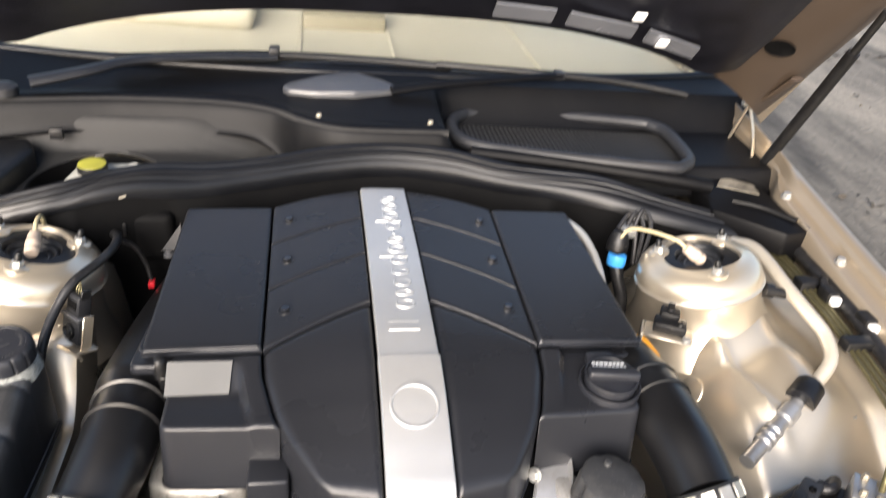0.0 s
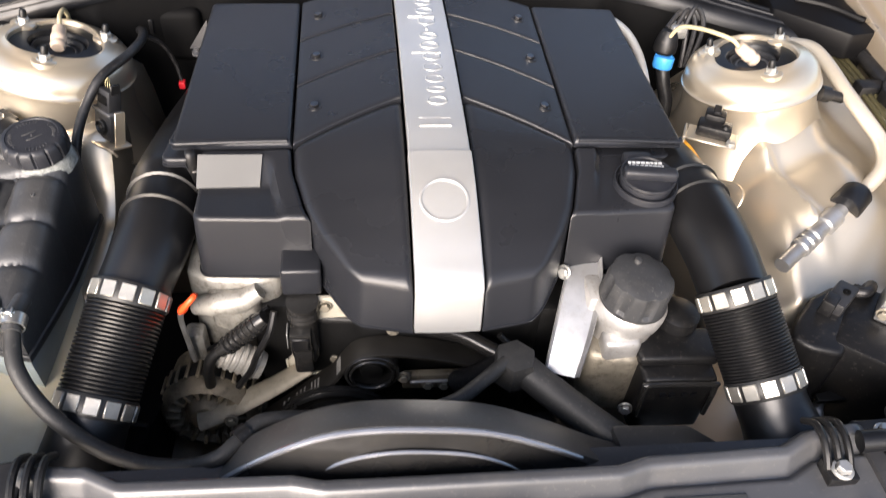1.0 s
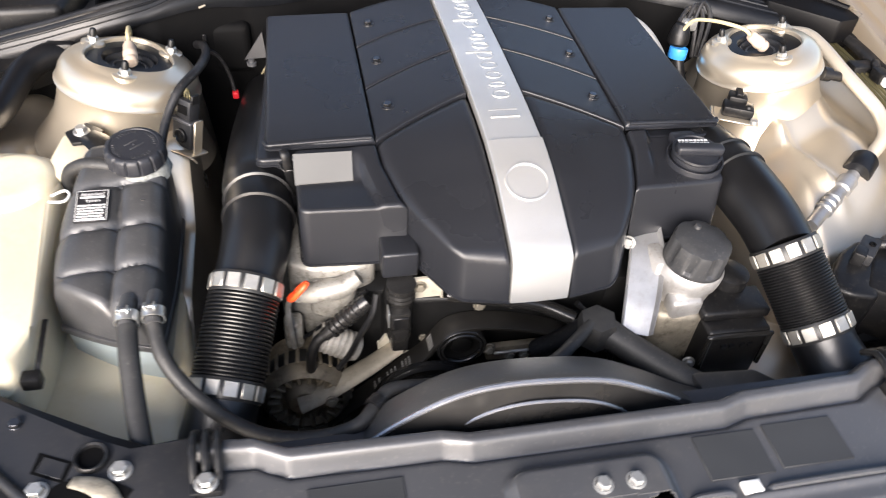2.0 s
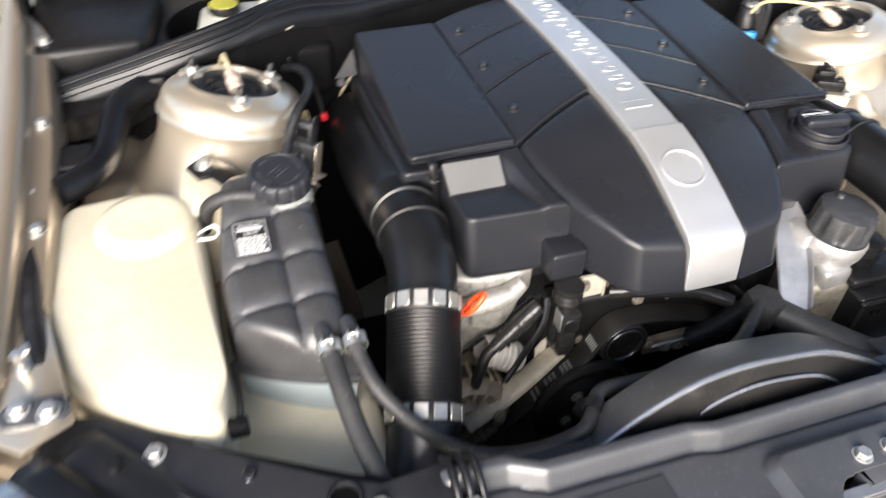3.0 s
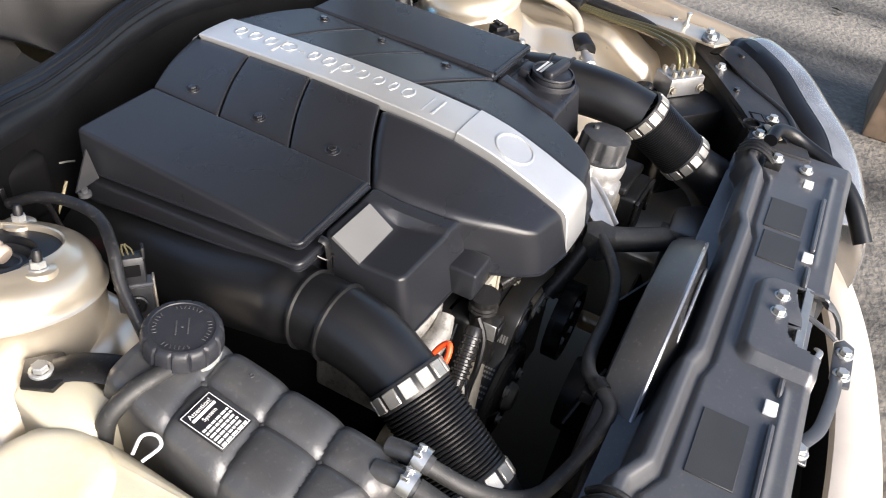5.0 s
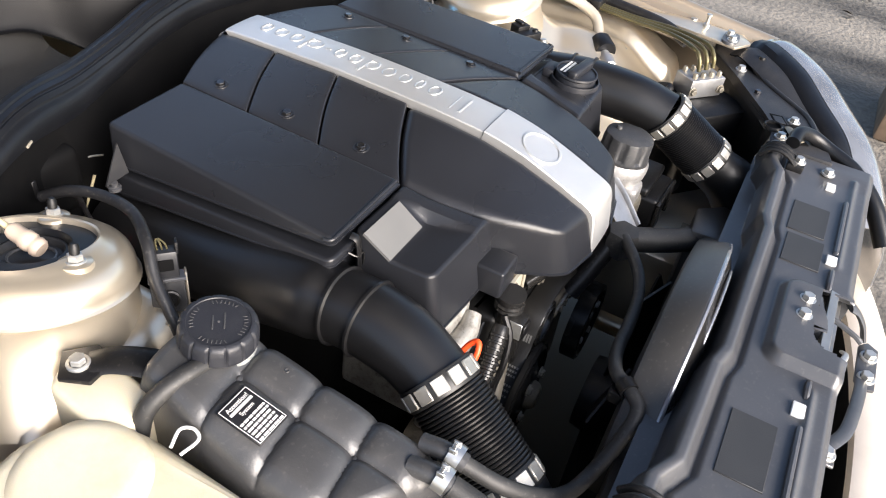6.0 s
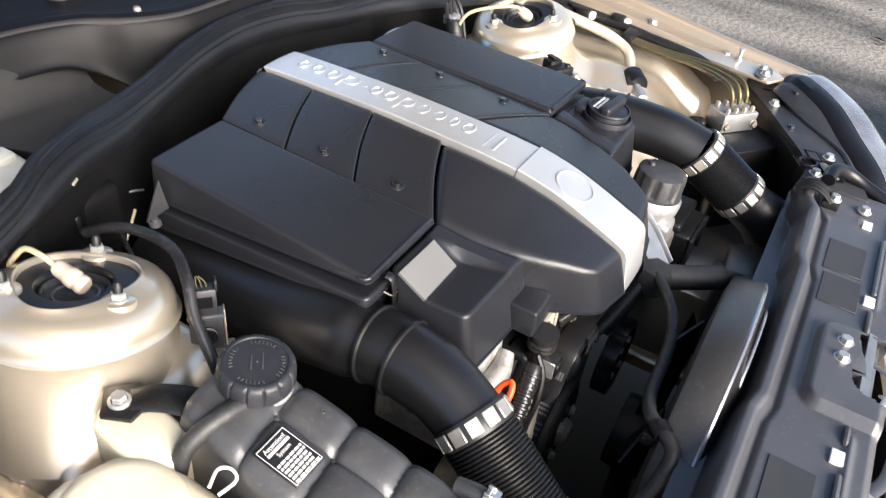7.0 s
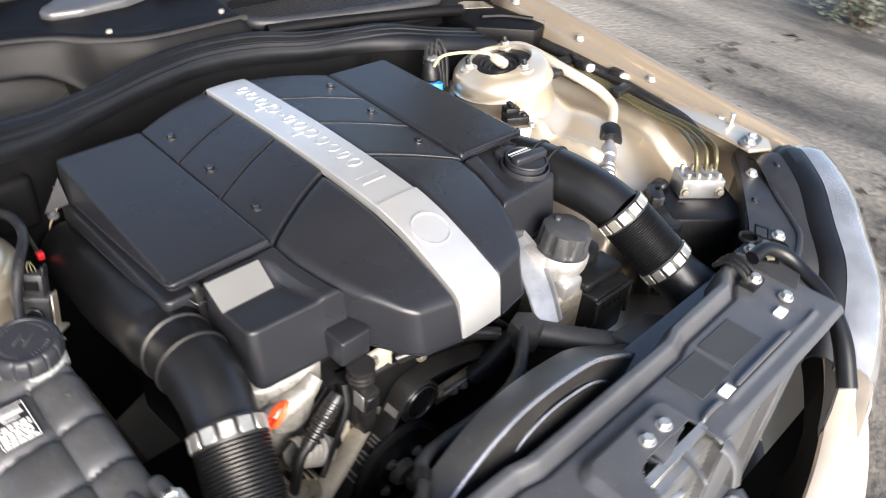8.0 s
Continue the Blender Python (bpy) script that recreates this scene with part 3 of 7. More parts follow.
        def boxz(x, y, s=s):
            flat = ramp(y, [(0.487, 0.8685), (0.535, 0.866), (0.543, 0.8665), (0.572, 0.884), (0.581, 0.884)])
            high = ramp(y, [(0.487, 0.870), (0.51, 0.873), (0.581, 0.8855)])
            t = step(abs(x), 0.172 + (0.572 - y) * -0.22, 0.180 + (0.572 - y) * -0.22)
            if s > 0:
                flat = ramp(y, [(0.487, 0.8685), (0.50, 0.871), (0.581, 0.874)])
            return high * (1 - t) + flat * t
        bm = slab(boxxy, boxz, 0.803, 26, 20, 0.0045, (0.10, 0.095), corner=0.010, corners=((1, 0), (1, 1)), lip=0.0016)
        for v in bm.verts:
            if v.co.z < 0.81:
                v.co.y -= 0.014 * (1 - min(1, max(0, (v.co.y - 0.487) / 0.06)))
                v.co.z -= 0.003
        part("front_box", bm, COVER, c)
    clip = part("lid_clip", tube([(-0.256, 0.579, 0.886), (-0.2545, 0.573, 0.883), (-0.253, 0.571, 0.868), (-0.250, 0.572, 0.845), (-0.247, 0.575, 0.826)], 0.0052, 8, 4, flat=0.45), PLASTIC, c, "black spring clip")
    part("clip_wire", tube([(-0.262, 0.5775, 0.8695), (-0.257, 0.5700, 0.8650), (-0.2475, 0.5695, 0.8645), (-0.2455, 0.5700, 0.8480)], 0.0011, 6, 4), DUCT, clip)
    # sticker on the sloping face of the near box
    bm = bmesh.new()
    q = [(-0.2465, 0.5405, 0.8668), (-0.1835, 0.5415, 0.8672), (-0.1815, 0.5715, 0.8850), (-0.2465, 0.5715, 0.8850)]
    up = Vector((0, -0.0005, 0.0009))
    hi = [bm.verts.new(Vector(p) + up) for p in q]
    lo = [bm.verts.new(Vector(p) - up * 2) for p in q]
    bm.faces.new(hi)
    bm.faces.new(lo[::-1])
    for i in range(4):
        bm.faces.new((lo[i], lo[(i + 1) % 4], hi[(i + 1) % 4], hi[i]))
    part("sticker", bm, GREYLABEL, c, "plain grey sticker")
    part("corner_block", box(-0.162, -0.122, 0.453, 0.490, 0.798, 0.833, 0.0035, 3), COVER, c)
    # dark joint either side of the silver strip
    part("under_skirt", prism([(-0.084, 0.424), (0.084, 0.424), (0.125, 0.49), (0.145, 0.58), (0.145, 0.86), (-0.145, 0.86), (-0.145, 0.58), (-0.125, 0.49)], 0.79, 0.835, 0.004), PLASTIC, c)
    back = [(0.934, 0.8965), (0.929, 0.9015), (0.920, 0.906), (0.905, 0.9095), (0.75, 0.912), (0.62, 0.908), (0.553, 0.903)]
    front = [(0.5515, 0.9045), (0.53, 0.9005), (0.50, 0.893), (0.46, 0.8785), (0.435, 0.868), (0.418, 0.861), (0.4085, 0.8545), (0.4045, 0.846), (0.402, 0.832), (0.3995, 0.818), (0.397, 0.802)]
    sb = part("trim_strip", strip_mesh(back, 0.0318, 0.012, "trim", SILVER), SILVER, c, "brushed silver rear trim strip")
    sf = part("trim_strip", strip_mesh(front, 0.0328, 0.012, "trim", SILVER), SILVER, c, "brushed silver front trim strip with a round emblem")
    # raised bars along the strip
    y = 0.590
    for w, h in ((0.034, 0.034), (0.020, 0.023), (0.015, 0.022), (0.019, 0.022), (0.020, 0.023), (0.021, 0.034), (0.020, 0.023), (0.018, 0.022), (0.010, 0.006),
                 (0.026, 0.033), (0.020, 0.023), (0.021, 0.022), (0.018, 0.022)):
        z = ramp(y, [(0.553, 0.903), (0.62, 0.908), (0.75, 0.912), (0.905, 0.9095)]) + 0.0006
        base = 0.016
        mid = (base - h / 2) if h > 0.01 else 0.004
        bm = bmesh.new()
        ww, zt = w - 0.003, z + 0.0004
        if h > 0.033 and w > 0.03:
            for a in (0.002, ww * 0.5, ww - 0.002):
                tube([(mid - h / 2, y + a, zt), (mid + h / 2, y + a, zt)], 0.0019, 8, 0, bm)
        elif h > 0.03:
            tube([(mid - h / 2, y + ww - 0.002, zt), (mid + h / 2, y + ww - 0.002, zt)], 0.0018, 8, 0, bm)
            loop(bm, mid + h * 0.18, y + ww * 0.45, 0.010, ww * 0.42, zt)
        elif h > 0.01:
            loop(bm, mid, y + ww / 2, h / 2 - 0.001, ww / 2 - 0.0015, zt)
        else:
            tube([(mid, y, zt), (mid, y + ww, zt)], 0.0018, 8, 0, bm)
        part("raised_bar", bm, SILVERHI, sb)
        y += w + 0.0035
    m = along((0, 0.4915, 0.8905), (0, -0.34, 1))
    part("emblem", lathe([(0.0252, -0.001), (0.0250, 0.0010), (0.0243, 0.0014), (0.0228, 0.0014), (0.0220, 0.0010), (0.0218, -0.001)], 48, m), SILVER, sf, "round silver emblem, plain")


# ---- intake ducts ----
def ring_clamp(center, axis, r, n, name="hose_clamp", label="metal hose clamp with bright square pads on a dark band"):
    center, axis = Vector(center), Vector(axis).normalized()
    t = thing(name, center, label, "hose clamp", "clamps on the intake ducts")
    m = along(center, axis)
    part("band", lathe([(r, -0.0105), (r + 0.0028, -0.0105), (r + 0.0034, -0.0095), (r + 0.0034, 0.0095), (r + 0.0028, 0.0105), (r, 0.0105)], 48, m), BAND, t, "black band")
    w = 2 * math.pi * (r + 0.003) / n * 0.78
    bm = box(-w / 2, w / 2, -0.0008, 0.0016, -0.0076, 0.0076, 0.0007, 1)
    for v in bm.verts:
        v.co.y -= v.co.x ** 2 / (2 * (r + 0.003))
    pad = finish("pad", bm, PAD)
    for k in range(n):
        part("pad", pad, None, t, "", m @ Matrix.Rotation(2 * math.pi * k / n + 0.1, 4, "Z") @ Matrix.Translation((0, r + 0.0034, 0)))


def ribbed(p0, p1, r, ribs, label):
    p0, p1 = Vector(p0), Vector(p1)
    d = p1 - p0
    t = thing("bellows", p0, label, "bellows", "ribbed bellows of the intake ducts")
    m = along(p0, d)
    h = d.length / ribs
    part("sleeve", lathe([(r - 0.0026, 0), (r - 0.0026, d.length)], 40, m), DUCT, t)
    rib = finish("rib", lathe([(r - 0.0028, 0), (r - 0.0004, h * 0.2), (r + 0.0003, h * 0.5), (r - 0.0004, h * 0.8), (r - 0.0028, h)], 40), DUCT)
    for k in range(ribs):
        part("rib", rib, None, t, "", m @ Matrix.Translation((0, 0, k * h)))


def intake(rings, path, radius, c1, c2, tail):
    t = thing("intake_duct", path[0], "satin black moulded air intake duct with two raised rings", "air duct", "intake ducts")
    part("duct", tube(path, radius, 32, 10), DUCT, t)
    P = smooth_path(path, 10)
    for yr in rings:
        i = min(range(1, len(P) - 1), key=lambda k: abs(P[k].y - yr))
        f = i / (len(P) - 1)
        d = (P[i + 1] - P[i - 1]).normalized()
        r = radius(f) if callable(radius) else radius
        part("ring", lathe([(r - 0.002, -0.003), (r + 0.0028, -0.0012), (r + 0.0028, 0.0012), (r - 0.002, 0.003)], 40, along(P[i], d)), DUCT, t)
    c1, c2 = Vector(c1), Vector(c2)
    ax = (c2 - c1).normalized()
    rr = 0.0335
    ring_clamp(c1, ax, rr, 13)
    ribbed(c1 + ax * 0.011, c2 - ax * 0.011, rr + 0.0030, 21, "black ribbed rubber bellows between two clamps")
    ring_clamp(c2, ax, rr, 13)
    single("intake_snorkel", tube([c2 - ax * 0.01, c2 + ax * 0.02, *tail], lambda u: 0.0345 + 0.012 * step(u, 0.35, 1), 32, 8), DUCT, "black plastic snorkel running down behind the front panel", "air duct", "intake snorkels")


def intakes():
    single("filter_housing_edge", tube([(-0.2885, 0.583, 0.8600), (-0.284, 0.66, 0.8425), (-0.277, 0.76, 0.8210), (-0.266, 0.862, 0.7990)], 0.0026, 8), DUCT, "thin moulded edge of the black air filter housing", "housing edge")
    intake((0.565, 0.535), [(-0.268, 0.880, 0.760), (-0.276, 0.80, 0.777), (-0.284, 0.70, 0.798), (-0.287, 0.61, 0.820), (-0.288, 0.565, 0.827), (-0.289, 0.53, 0.828), (-0.294, 0.488, 0.824), (-0.305, 0.446, 0.811)],
           lambda u: 0.0430 - 0.0010 * step(u, 0.2, 0.45) - 0.0045 * step(u, 0.47, 0.56) - 0.003 * step(u, 0.72, 1), (-0.305, 0.446, 0.811), (-0.331, 0.359, 0.756), [(-0.352, 0.305, 0.706), (-0.372, 0.250, 0.645)])
    intake((0.552, 0.524), [(0.262, 0.66, 0.818), (0.270, 0.62, 0.831), (0.276, 0.58, 0.840), (0.280, 0.54, 0.845), (0.283, 0.50, 0.846), (0.285, 0.452, 0.844), (0.287, 0.406, 0.834)],
           lambda u: 0.0395 - 0.003 * step(u, 0.1, 0.4) - 0.002 * step(u, 0.6, 1), (0.287, 0.406, 0.834), (0.309, 0.336, 0.781), [(0.326, 0.286, 0.745), (0.346, 0.240, 0.690)])


# ---- coolant tank and hoses ----
def squircle(cx, cy, hx, hy, k=0.35):
    def xy(u, v):
        a, b = 2 * u - 1, 2 * v - 1
        return cx + hx * a * math.sqrt(1 - k * b * b / 2), cy + hy * b * math.sqrt(1 - k * a * a / 2)
    return xy


def tank_top(x, y):
    z = ramp(y, [(0.37, 0.826), (0.385, 0.835), (0.42, 0.844), (0.50, 0.855), (0.56, 0.866), (0.63, 0.874)])
    lean = (x + 0.436) * 0.10
    for g in (0.404, 0.457, 0.511, 0.568):                    # narrow grooves between swollen cushions
        z -= 0.0072 * math.exp(-abs(y - g - lean) / 0.0055) * step(0.6 - y, 0.0, 0.01)
    z -= 0.0072 * math.exp(-abs(x + 0.4295) / 0.0055) * step(0.575 - y, 0, 0.012) * step(y, 0.400, 0.412)
    return z - 8 * max(0, abs(x + 0.436) - 0.022) ** 2


def tank_plan(cy, hx, hy):
    plain = squircle(-0.437, cy, hx, hy, 0.20)

    def xy(u, v):
        x, y = plain(u, v)
        return x + 0.013 * (1 - u) * step(v, 0.45, 1.0), y + 0.055 * (1 - u) * max(0, 1 - 2 * v)
    return xy


def seam_z(y):
    return ramp(y, [(0.375, 0.798), (0.41, 0.789), (0.50, 0.768), (0.64, 0.750)])


def coolant_tank():
    t = thing("coolant_tank", (-0.436, 0.5, 0.70), "dusty black plastic coolant expansion tank with a milky lower half", "coolant tank")
    part("upper_shell", slab(tank_plan(0.509, 0.053, 0.126), tank_top, lambda x, y: seam_z(y) + 0.002, 54, 120, 0.014, (0.106, 0.274), tuck=-0.01), TANKMAT, t)
    part("seam", slab(tank_plan(0.508, 0.056, 0.130), lambda x, y: seam_z(y) + 0.004, lambda x, y: seam_z(y) - 0.004, 8, 12, 0.002, (0.11, 0.28)), TANKMAT, t)
    part("lower_shell", slab(tank_plan(0.508, 0.0525, 0.126), lambda x, y: seam_z(y) - 0.003, lambda x, y: 0.735, 8, 12, 0.003, (0.106, 0.27), tuck=0.04), MILKY, t, "milky blue-grey translucent lower shell")
    m = along((-0.414, 0.602, 0.862), (0.0, -0.10, 1))
    part("neck", lathe([(0.030, -0.012), (0.030, 0.004), (0.027, 0.006), (0.027, 0.012)], 40, m), TANKMAT, t)
    part("residue", lathe([(0.0335, -0.010), (0.0325, -0.0035), (0.0306, 0.0045), (0.0280, 0.0065)], 60, m, wave=lambda a, i: 1 + 0.035 * math.sin(7 * a) * math.sin(3 * a + 1) if i == 0 else 1), RESIDUE, t, "white crust of dried coolant round the neck")
    ridged = lambda a, i: 1.0 - (0.06 if 3 <= i <= 6 and math.cos(a * 14) > 0.72 else 0)
    cap = part("cap", lathe([(0.0285, 0.009), (0.0315, 0.009), (0.0325, 0.0105), (0.0325, 0.012), (0.0322, 0.020), (0.0315, 0.025), (0.0302, 0.0275), (0.028, 0.029), (0.0255, 0.0292), (0.025, 0.0284), (0.018, 0.0284), (0, 0.0286)],
                            112, m, wave=ridged), CAPMAT, t, "dark blue-black ridged screw cap")
    for dx, dy, w in ((-0.0036, 0.0030, 0.0075), (0.0036, -0.0030, 0.0085)):
        part("cap_mark", box(-w, w, -0.0006, 0.0006, 0, 0.0007, 0.0002, 1), MOULDMARK, cap, "", m @ pose(dx, dy, 0.0284, 0, 0, 38))
    part("cap_mark", lathe([(0.0011, 0), (0.0009, 0.0007), (0, 0.0008)], 10, m @ pose(0, 0, 0.0284)), MOULDMARK, cap)
    dash = finish("cap_mark", box(-0.0004, 0.0004, -0.0017, 0.0017, 0, 0.0006, 0.0001, 1), MOULDMARK)
    for k in range(40):
        if k % 10 < 7:
            part("cap_mark", dash, None, cap, "", m @ Matrix.Rotation(2 * math.pi * k / 40, 4, "Z") @ pose(0, 0.0212, 0.0284, 0, 0, (k * 37) % 50 - 25))
    # moulded nubs where the grooves cross
    nub = finish("nub", lathe([(0.0042, -0.002), (0.0036, 0.0015), (0.0015, 0.0030), (0, 0.0031)], 10), TANKMAT)
    for x, y in ((-0.4295, 0.568), (-0.4295, 0.511), (-0.4295, 0.457)):
        part("nub", nub, None, t, "", pose(x, y, tank_top(x, y)))
    part("pin_mark", lathe([(0.0022, -0.001), (0.0019, 0.0010), (0.0009, 0.0004), (0, 0.0004)], 12, pose(-0.405, 0.5395, tank_top(-0.405, 0.5395))), TANKMAT, t)
    # warning label with its print
    def lm(dx, dy):
        x, y = -0.4545 + dx, 0.5335 + dy
        return Vector((x, y, 0.8605 + dy * 0.19 + 0.0022))
    tilt = Matrix.Rotation(radians(10.8), 4, "X")
    lab = part("warning_label", box(-0.0165, 0.0165, -0.021, 0.021, -0.002, 0.0004, 0.0004, 1), LABELBLACK, t, "black warning label with white print", Matrix.Translation(lm(0, 0)) @ tilt)
    part("label_rim", rim_mesh(0.0155, 0.020, 0.0005), LABELWHITE, lab, "", Matrix())
    cu = bpy.data.curves.new("print", "FONT")
    cu.body, cu.size, cu.align_x, cu.extrude = "Attention!", 0.0056, "CENTER", 0.00005
    cu.materials.append(LABELWHITE)
    tx = new("print", cu)
    tx.parent, tx.matrix_basis = lab, pose(0, 0.0135, 0.0005)
    cu2 = bpy.data.curves.new("print", "FONT")
    cu2.body, cu2.size, cu2.align_x, cu2.extrude = "System", 0.0050, "CENTER", 0.00005
    cu2.materials.append(LABELWHITE)
    tx2 = new("print", cu2)
    tx2.parent, tx2.matrix_basis = lab, pose(0.001, 0.0048, 0.0005)
    rnd = random.Random(3)
    bm = box(-0.012, 0.012, 0.0098, 0.0122, 0.0002, 0.0006, 0)
    part("print_bar", bm, LABELWHITE, lab, "", Matrix())
    for k in range(6):
        x = -0.0135
        y = 0.001 - k * 0.0036
        bm = bmesh.new()
        while x < 0.012:
            w = min(rnd.uniform(0.0022, 0.006), 0.0135 - x)
            box(x, x + w, y - 0.0019, y, 0.0002, 0.0006, 0, bm=bm)
            x += w + 0.0010
        part("print_line", bm, LABELWHITE, lab, "tiny white print", Matrix())
    # overflow tube from the neck, and the mounting ear
    part("overflow_tube", tube([(-0.438, 0.592, 0.868), (-0.456, 0.596, 0.869), (-0.474, 0.602, 0.864), (-0.490, 0.608, 0.850), (-0.498, 0.612, 0.820)], 0.0078, 12), DUSTY, t, "grey rubber overflow tube")
    ear = part("mounting_ear", prism([(-0.484, 0.702), (-0.505, 0.683), (-0.494, 0.660), (-0.470, 0.662), (-0.462, 0.684)], 0.8495, 0.8545, 0.0012), PLASTIC, t)
    part("ear_arm", tube([(-0.440, 0.618, 0.842), (-0.452, 0.640, 0.850), (-0.466, 0.662, 0.853), (-0.480, 0.676, 0.852)], lambda u: 0.017 - 0.003 * u, 10, 6, flat=0.3), PLASTIC, t)
    part("bolt", BOLTBIG, None, ear, "zinc bolt", pose(-0.486, 0.681, 0.8545))
    # outlet stubs and clips
    for x, y in ((-0.4115, 0.398), (-0.3880, 0.400)):
        part("outlet", tube([(x, y + 0.02, 0.838), (x, y, 0.842), (x + 0.001, y - 0.018, 0.838)], 0.0082, 14), TANKMAT, t)
        cl = lathe([(0.0096, -0.0055), (0.0112, -0.0055), (0.0112, 0.0055), (0.0096, 0.0055)], 24, along((x + 0.001, y - 0.008, 0.841), (0, -0.95, -0.2)))
        for dx in (-0.0058, 0.0026):
            box(x + dx, x + dx + 0.0022, y - 0.011, y - 0.004, 0.8505, 0.8560, 0.0006, 1, cl)
        box(x - 0.0058, x + 0.0062, y - 0.0085, y - 0.0055, 0.8520, 0.8538, 0.0006, 1, cl)
        part("spring_clip", cl, BRIGHTSTEEL, t, "bright spring clip")


def rim_mesh(hx, hy, z):
    bm = bmesh.new()
    w = 0.0005
    for a, b, c, d in ((-hx, hx, -hy, -hy + w), (-hx, hx, hy - w, hy), (-hx, -hx + w, -hy, hy), (hx - w, hx, -hy, hy)):
        box(a, b, c, d, z - 0.0004, z, 0, bm=bm)
    return finish("label_rim", bm, LABELWHITE)


def hoses():
    single("coolant_hose", tube([(-0.4105, 0.383, 0.838), (-0.408, 0.355, 0.828), (-0.403, 0.318, 0.812), (-0.396, 0.280, 0.800), (-0.390, 0.252, 0.780), (-0.388, 0.235, 0.74)], 0.0095, 16), DUSTY,
           "thick dusty grey coolant hose leading down to the radiator", "hose")
    v = thing("vent_hose", (-0.25, 0.30, 0.78), "thin dusty grey vent hose curving in front of the engine", "hose")
    part("hose", tube([(-0.3875, 0.385, 0.838), (-0.378, 0.352, 0.822), (-0.352, 0.325, 0.795), (-0.315, 0.308, 0.765), (-0.280, 0.298, 0.754), (-0.240, 0.286, 0.765), (-0.208, 0.281, 0.784), (-0.190, 0.296, 0.788), (-0.172, 0.315, 0.786),
                       (-0.130, 0.324, 0.774), (-0.080, 0.326, 0.768), (-0.034, 0.330, 0.766), (0.004, 0.340, 0.768), (0.030, 0.356, 0.773), (0.058, 0.378, 0.776)], 0.0072, 14), DUSTY, v)
    part("hose_clip", lathe([(0.0076, -0.006), (0.0098, -0.006), (0.0098, 0.006), (0.0076, 0.006)], 16, along((-0.188, 0.299, 0.788), (0.7, 0.7, 0))), PLASTIC, v, "black plastic clip")
    part("clip_foot", box(-0.196, -0.182, 0.300, 0.314, 0.766, 0.781, 0.002), PLASTIC, v)
    t = thing("radiator_hose", (0.07, 0.385, 0.77), "thick black upper radiator hose on its thermostat outlet", "hose")
    part("outlet", lathe([(0.021, 0.746), (0.0225, 0.756), (0.0225, 0.772), (0.0205, 0.780), (0.010, 0.7825), (0, 0.783)], 6, Matrix.Translation((0.068, 0.382, 0)) @ Matrix.Rotation(0.3, 4, "Z")), DUSTY, t, "dusty six-sided outlet cap")
    part("hose", tube([(0.072, 0.386, 0.762), (0.108, 0.352, 0.752), (0.152, 0.314, 0.742), (0.196, 0.284, 0.732), (0.25, 0.262, 0.712)], 0.0165, 20), DUSTY, t)
    part("stub", tube([(0.020, 0.418, 0.690), (0.042, 0.405, 0.720), (0.066, 0.392, 0.760)], 0.013, 16), HOSE, t)


# ---- washer reservoir ----
def washer_reservoir():
    t = thing("washer_reservoir", (-0.56, 0.5, 0.5), "cream translucent plastic washer fluid reservoir", "reservoir")
    outline = [(-0.507, 0.347), (-0.499, 0.40), (-0.497, 0.60), (-0.512, 0.652), (-0.560, 0.668), (-0.625, 0.660), (-0.648, 0.63), (-0.650, 0.50), (-0.632, 0.435), (-0.600, 0.395), (-0.555, 0.362)]
    part("tank", prism(outline, 0.50, 0.832, 0.016, 4, top=lambda x, y: 0.832 + 0.016 * step(y, 0.4, 0.62)), CREAM, t)
    part("lower_tank", prism([(-0.530, 0.300), (-0.372, 0.270), (-0.362, 0.40), (-0.378, 0.50), (-0.40, 0.62), (-0.500, 0.62), (-0.530, 0.45)], 0.50, 0.742, 0.014, 3), CREAM, t)
    part("neck_bulge", lathe([(0.052, 0.0), (0.050, 0.008), (0.046, 0.013), (0.038, 0.0155), (0.030, 0.0150), (0, 0.0150)], 36, pose(-0.553, 0.607, 0.836)), CREAM, t)
    part("mounting_tab", prism([(-0.508, 0.605), (-0.470, 0.622), (-0.464, 0.668), (-0.485, 0.702), (-0.511, 0.688), (-0.518, 0.640)], 0.74, 0.848, 0.006, 3), CREAM, t)
    part("strap_loop", tube([(-0.503, 0.570, 0.850), (-0.489, 0.574, 0.853), (-0.483, 0.566, 0.853), (-0.488, 0.557, 0.852), (-0.504, 0.560, 0.850)], 0.0014, 8), WHITE, t, "white strap loop")
    part("sensor_stub", lathe([(0.014, 0), (0.015, 0.004), (0.012, 0.012), (0.0, 0.013)], 20, along((-0.523, 0.364, 0.80), (0.1, -0.9, 0.5))), CREAM, t)
    part("sensor_clip", box(-0.506, -0.488, 0.352, 0.366, 0.796, 0.812, 0.003), PLASTIC, t)
    part("strap", tube([(-0.496, 0.360, 0.800), (-0.4925, 0.380, 0.812), (-0.4925, 0.420, 0.818)], 0.0028, 8, flat=0.5), PLASTIC, t, "black strap")


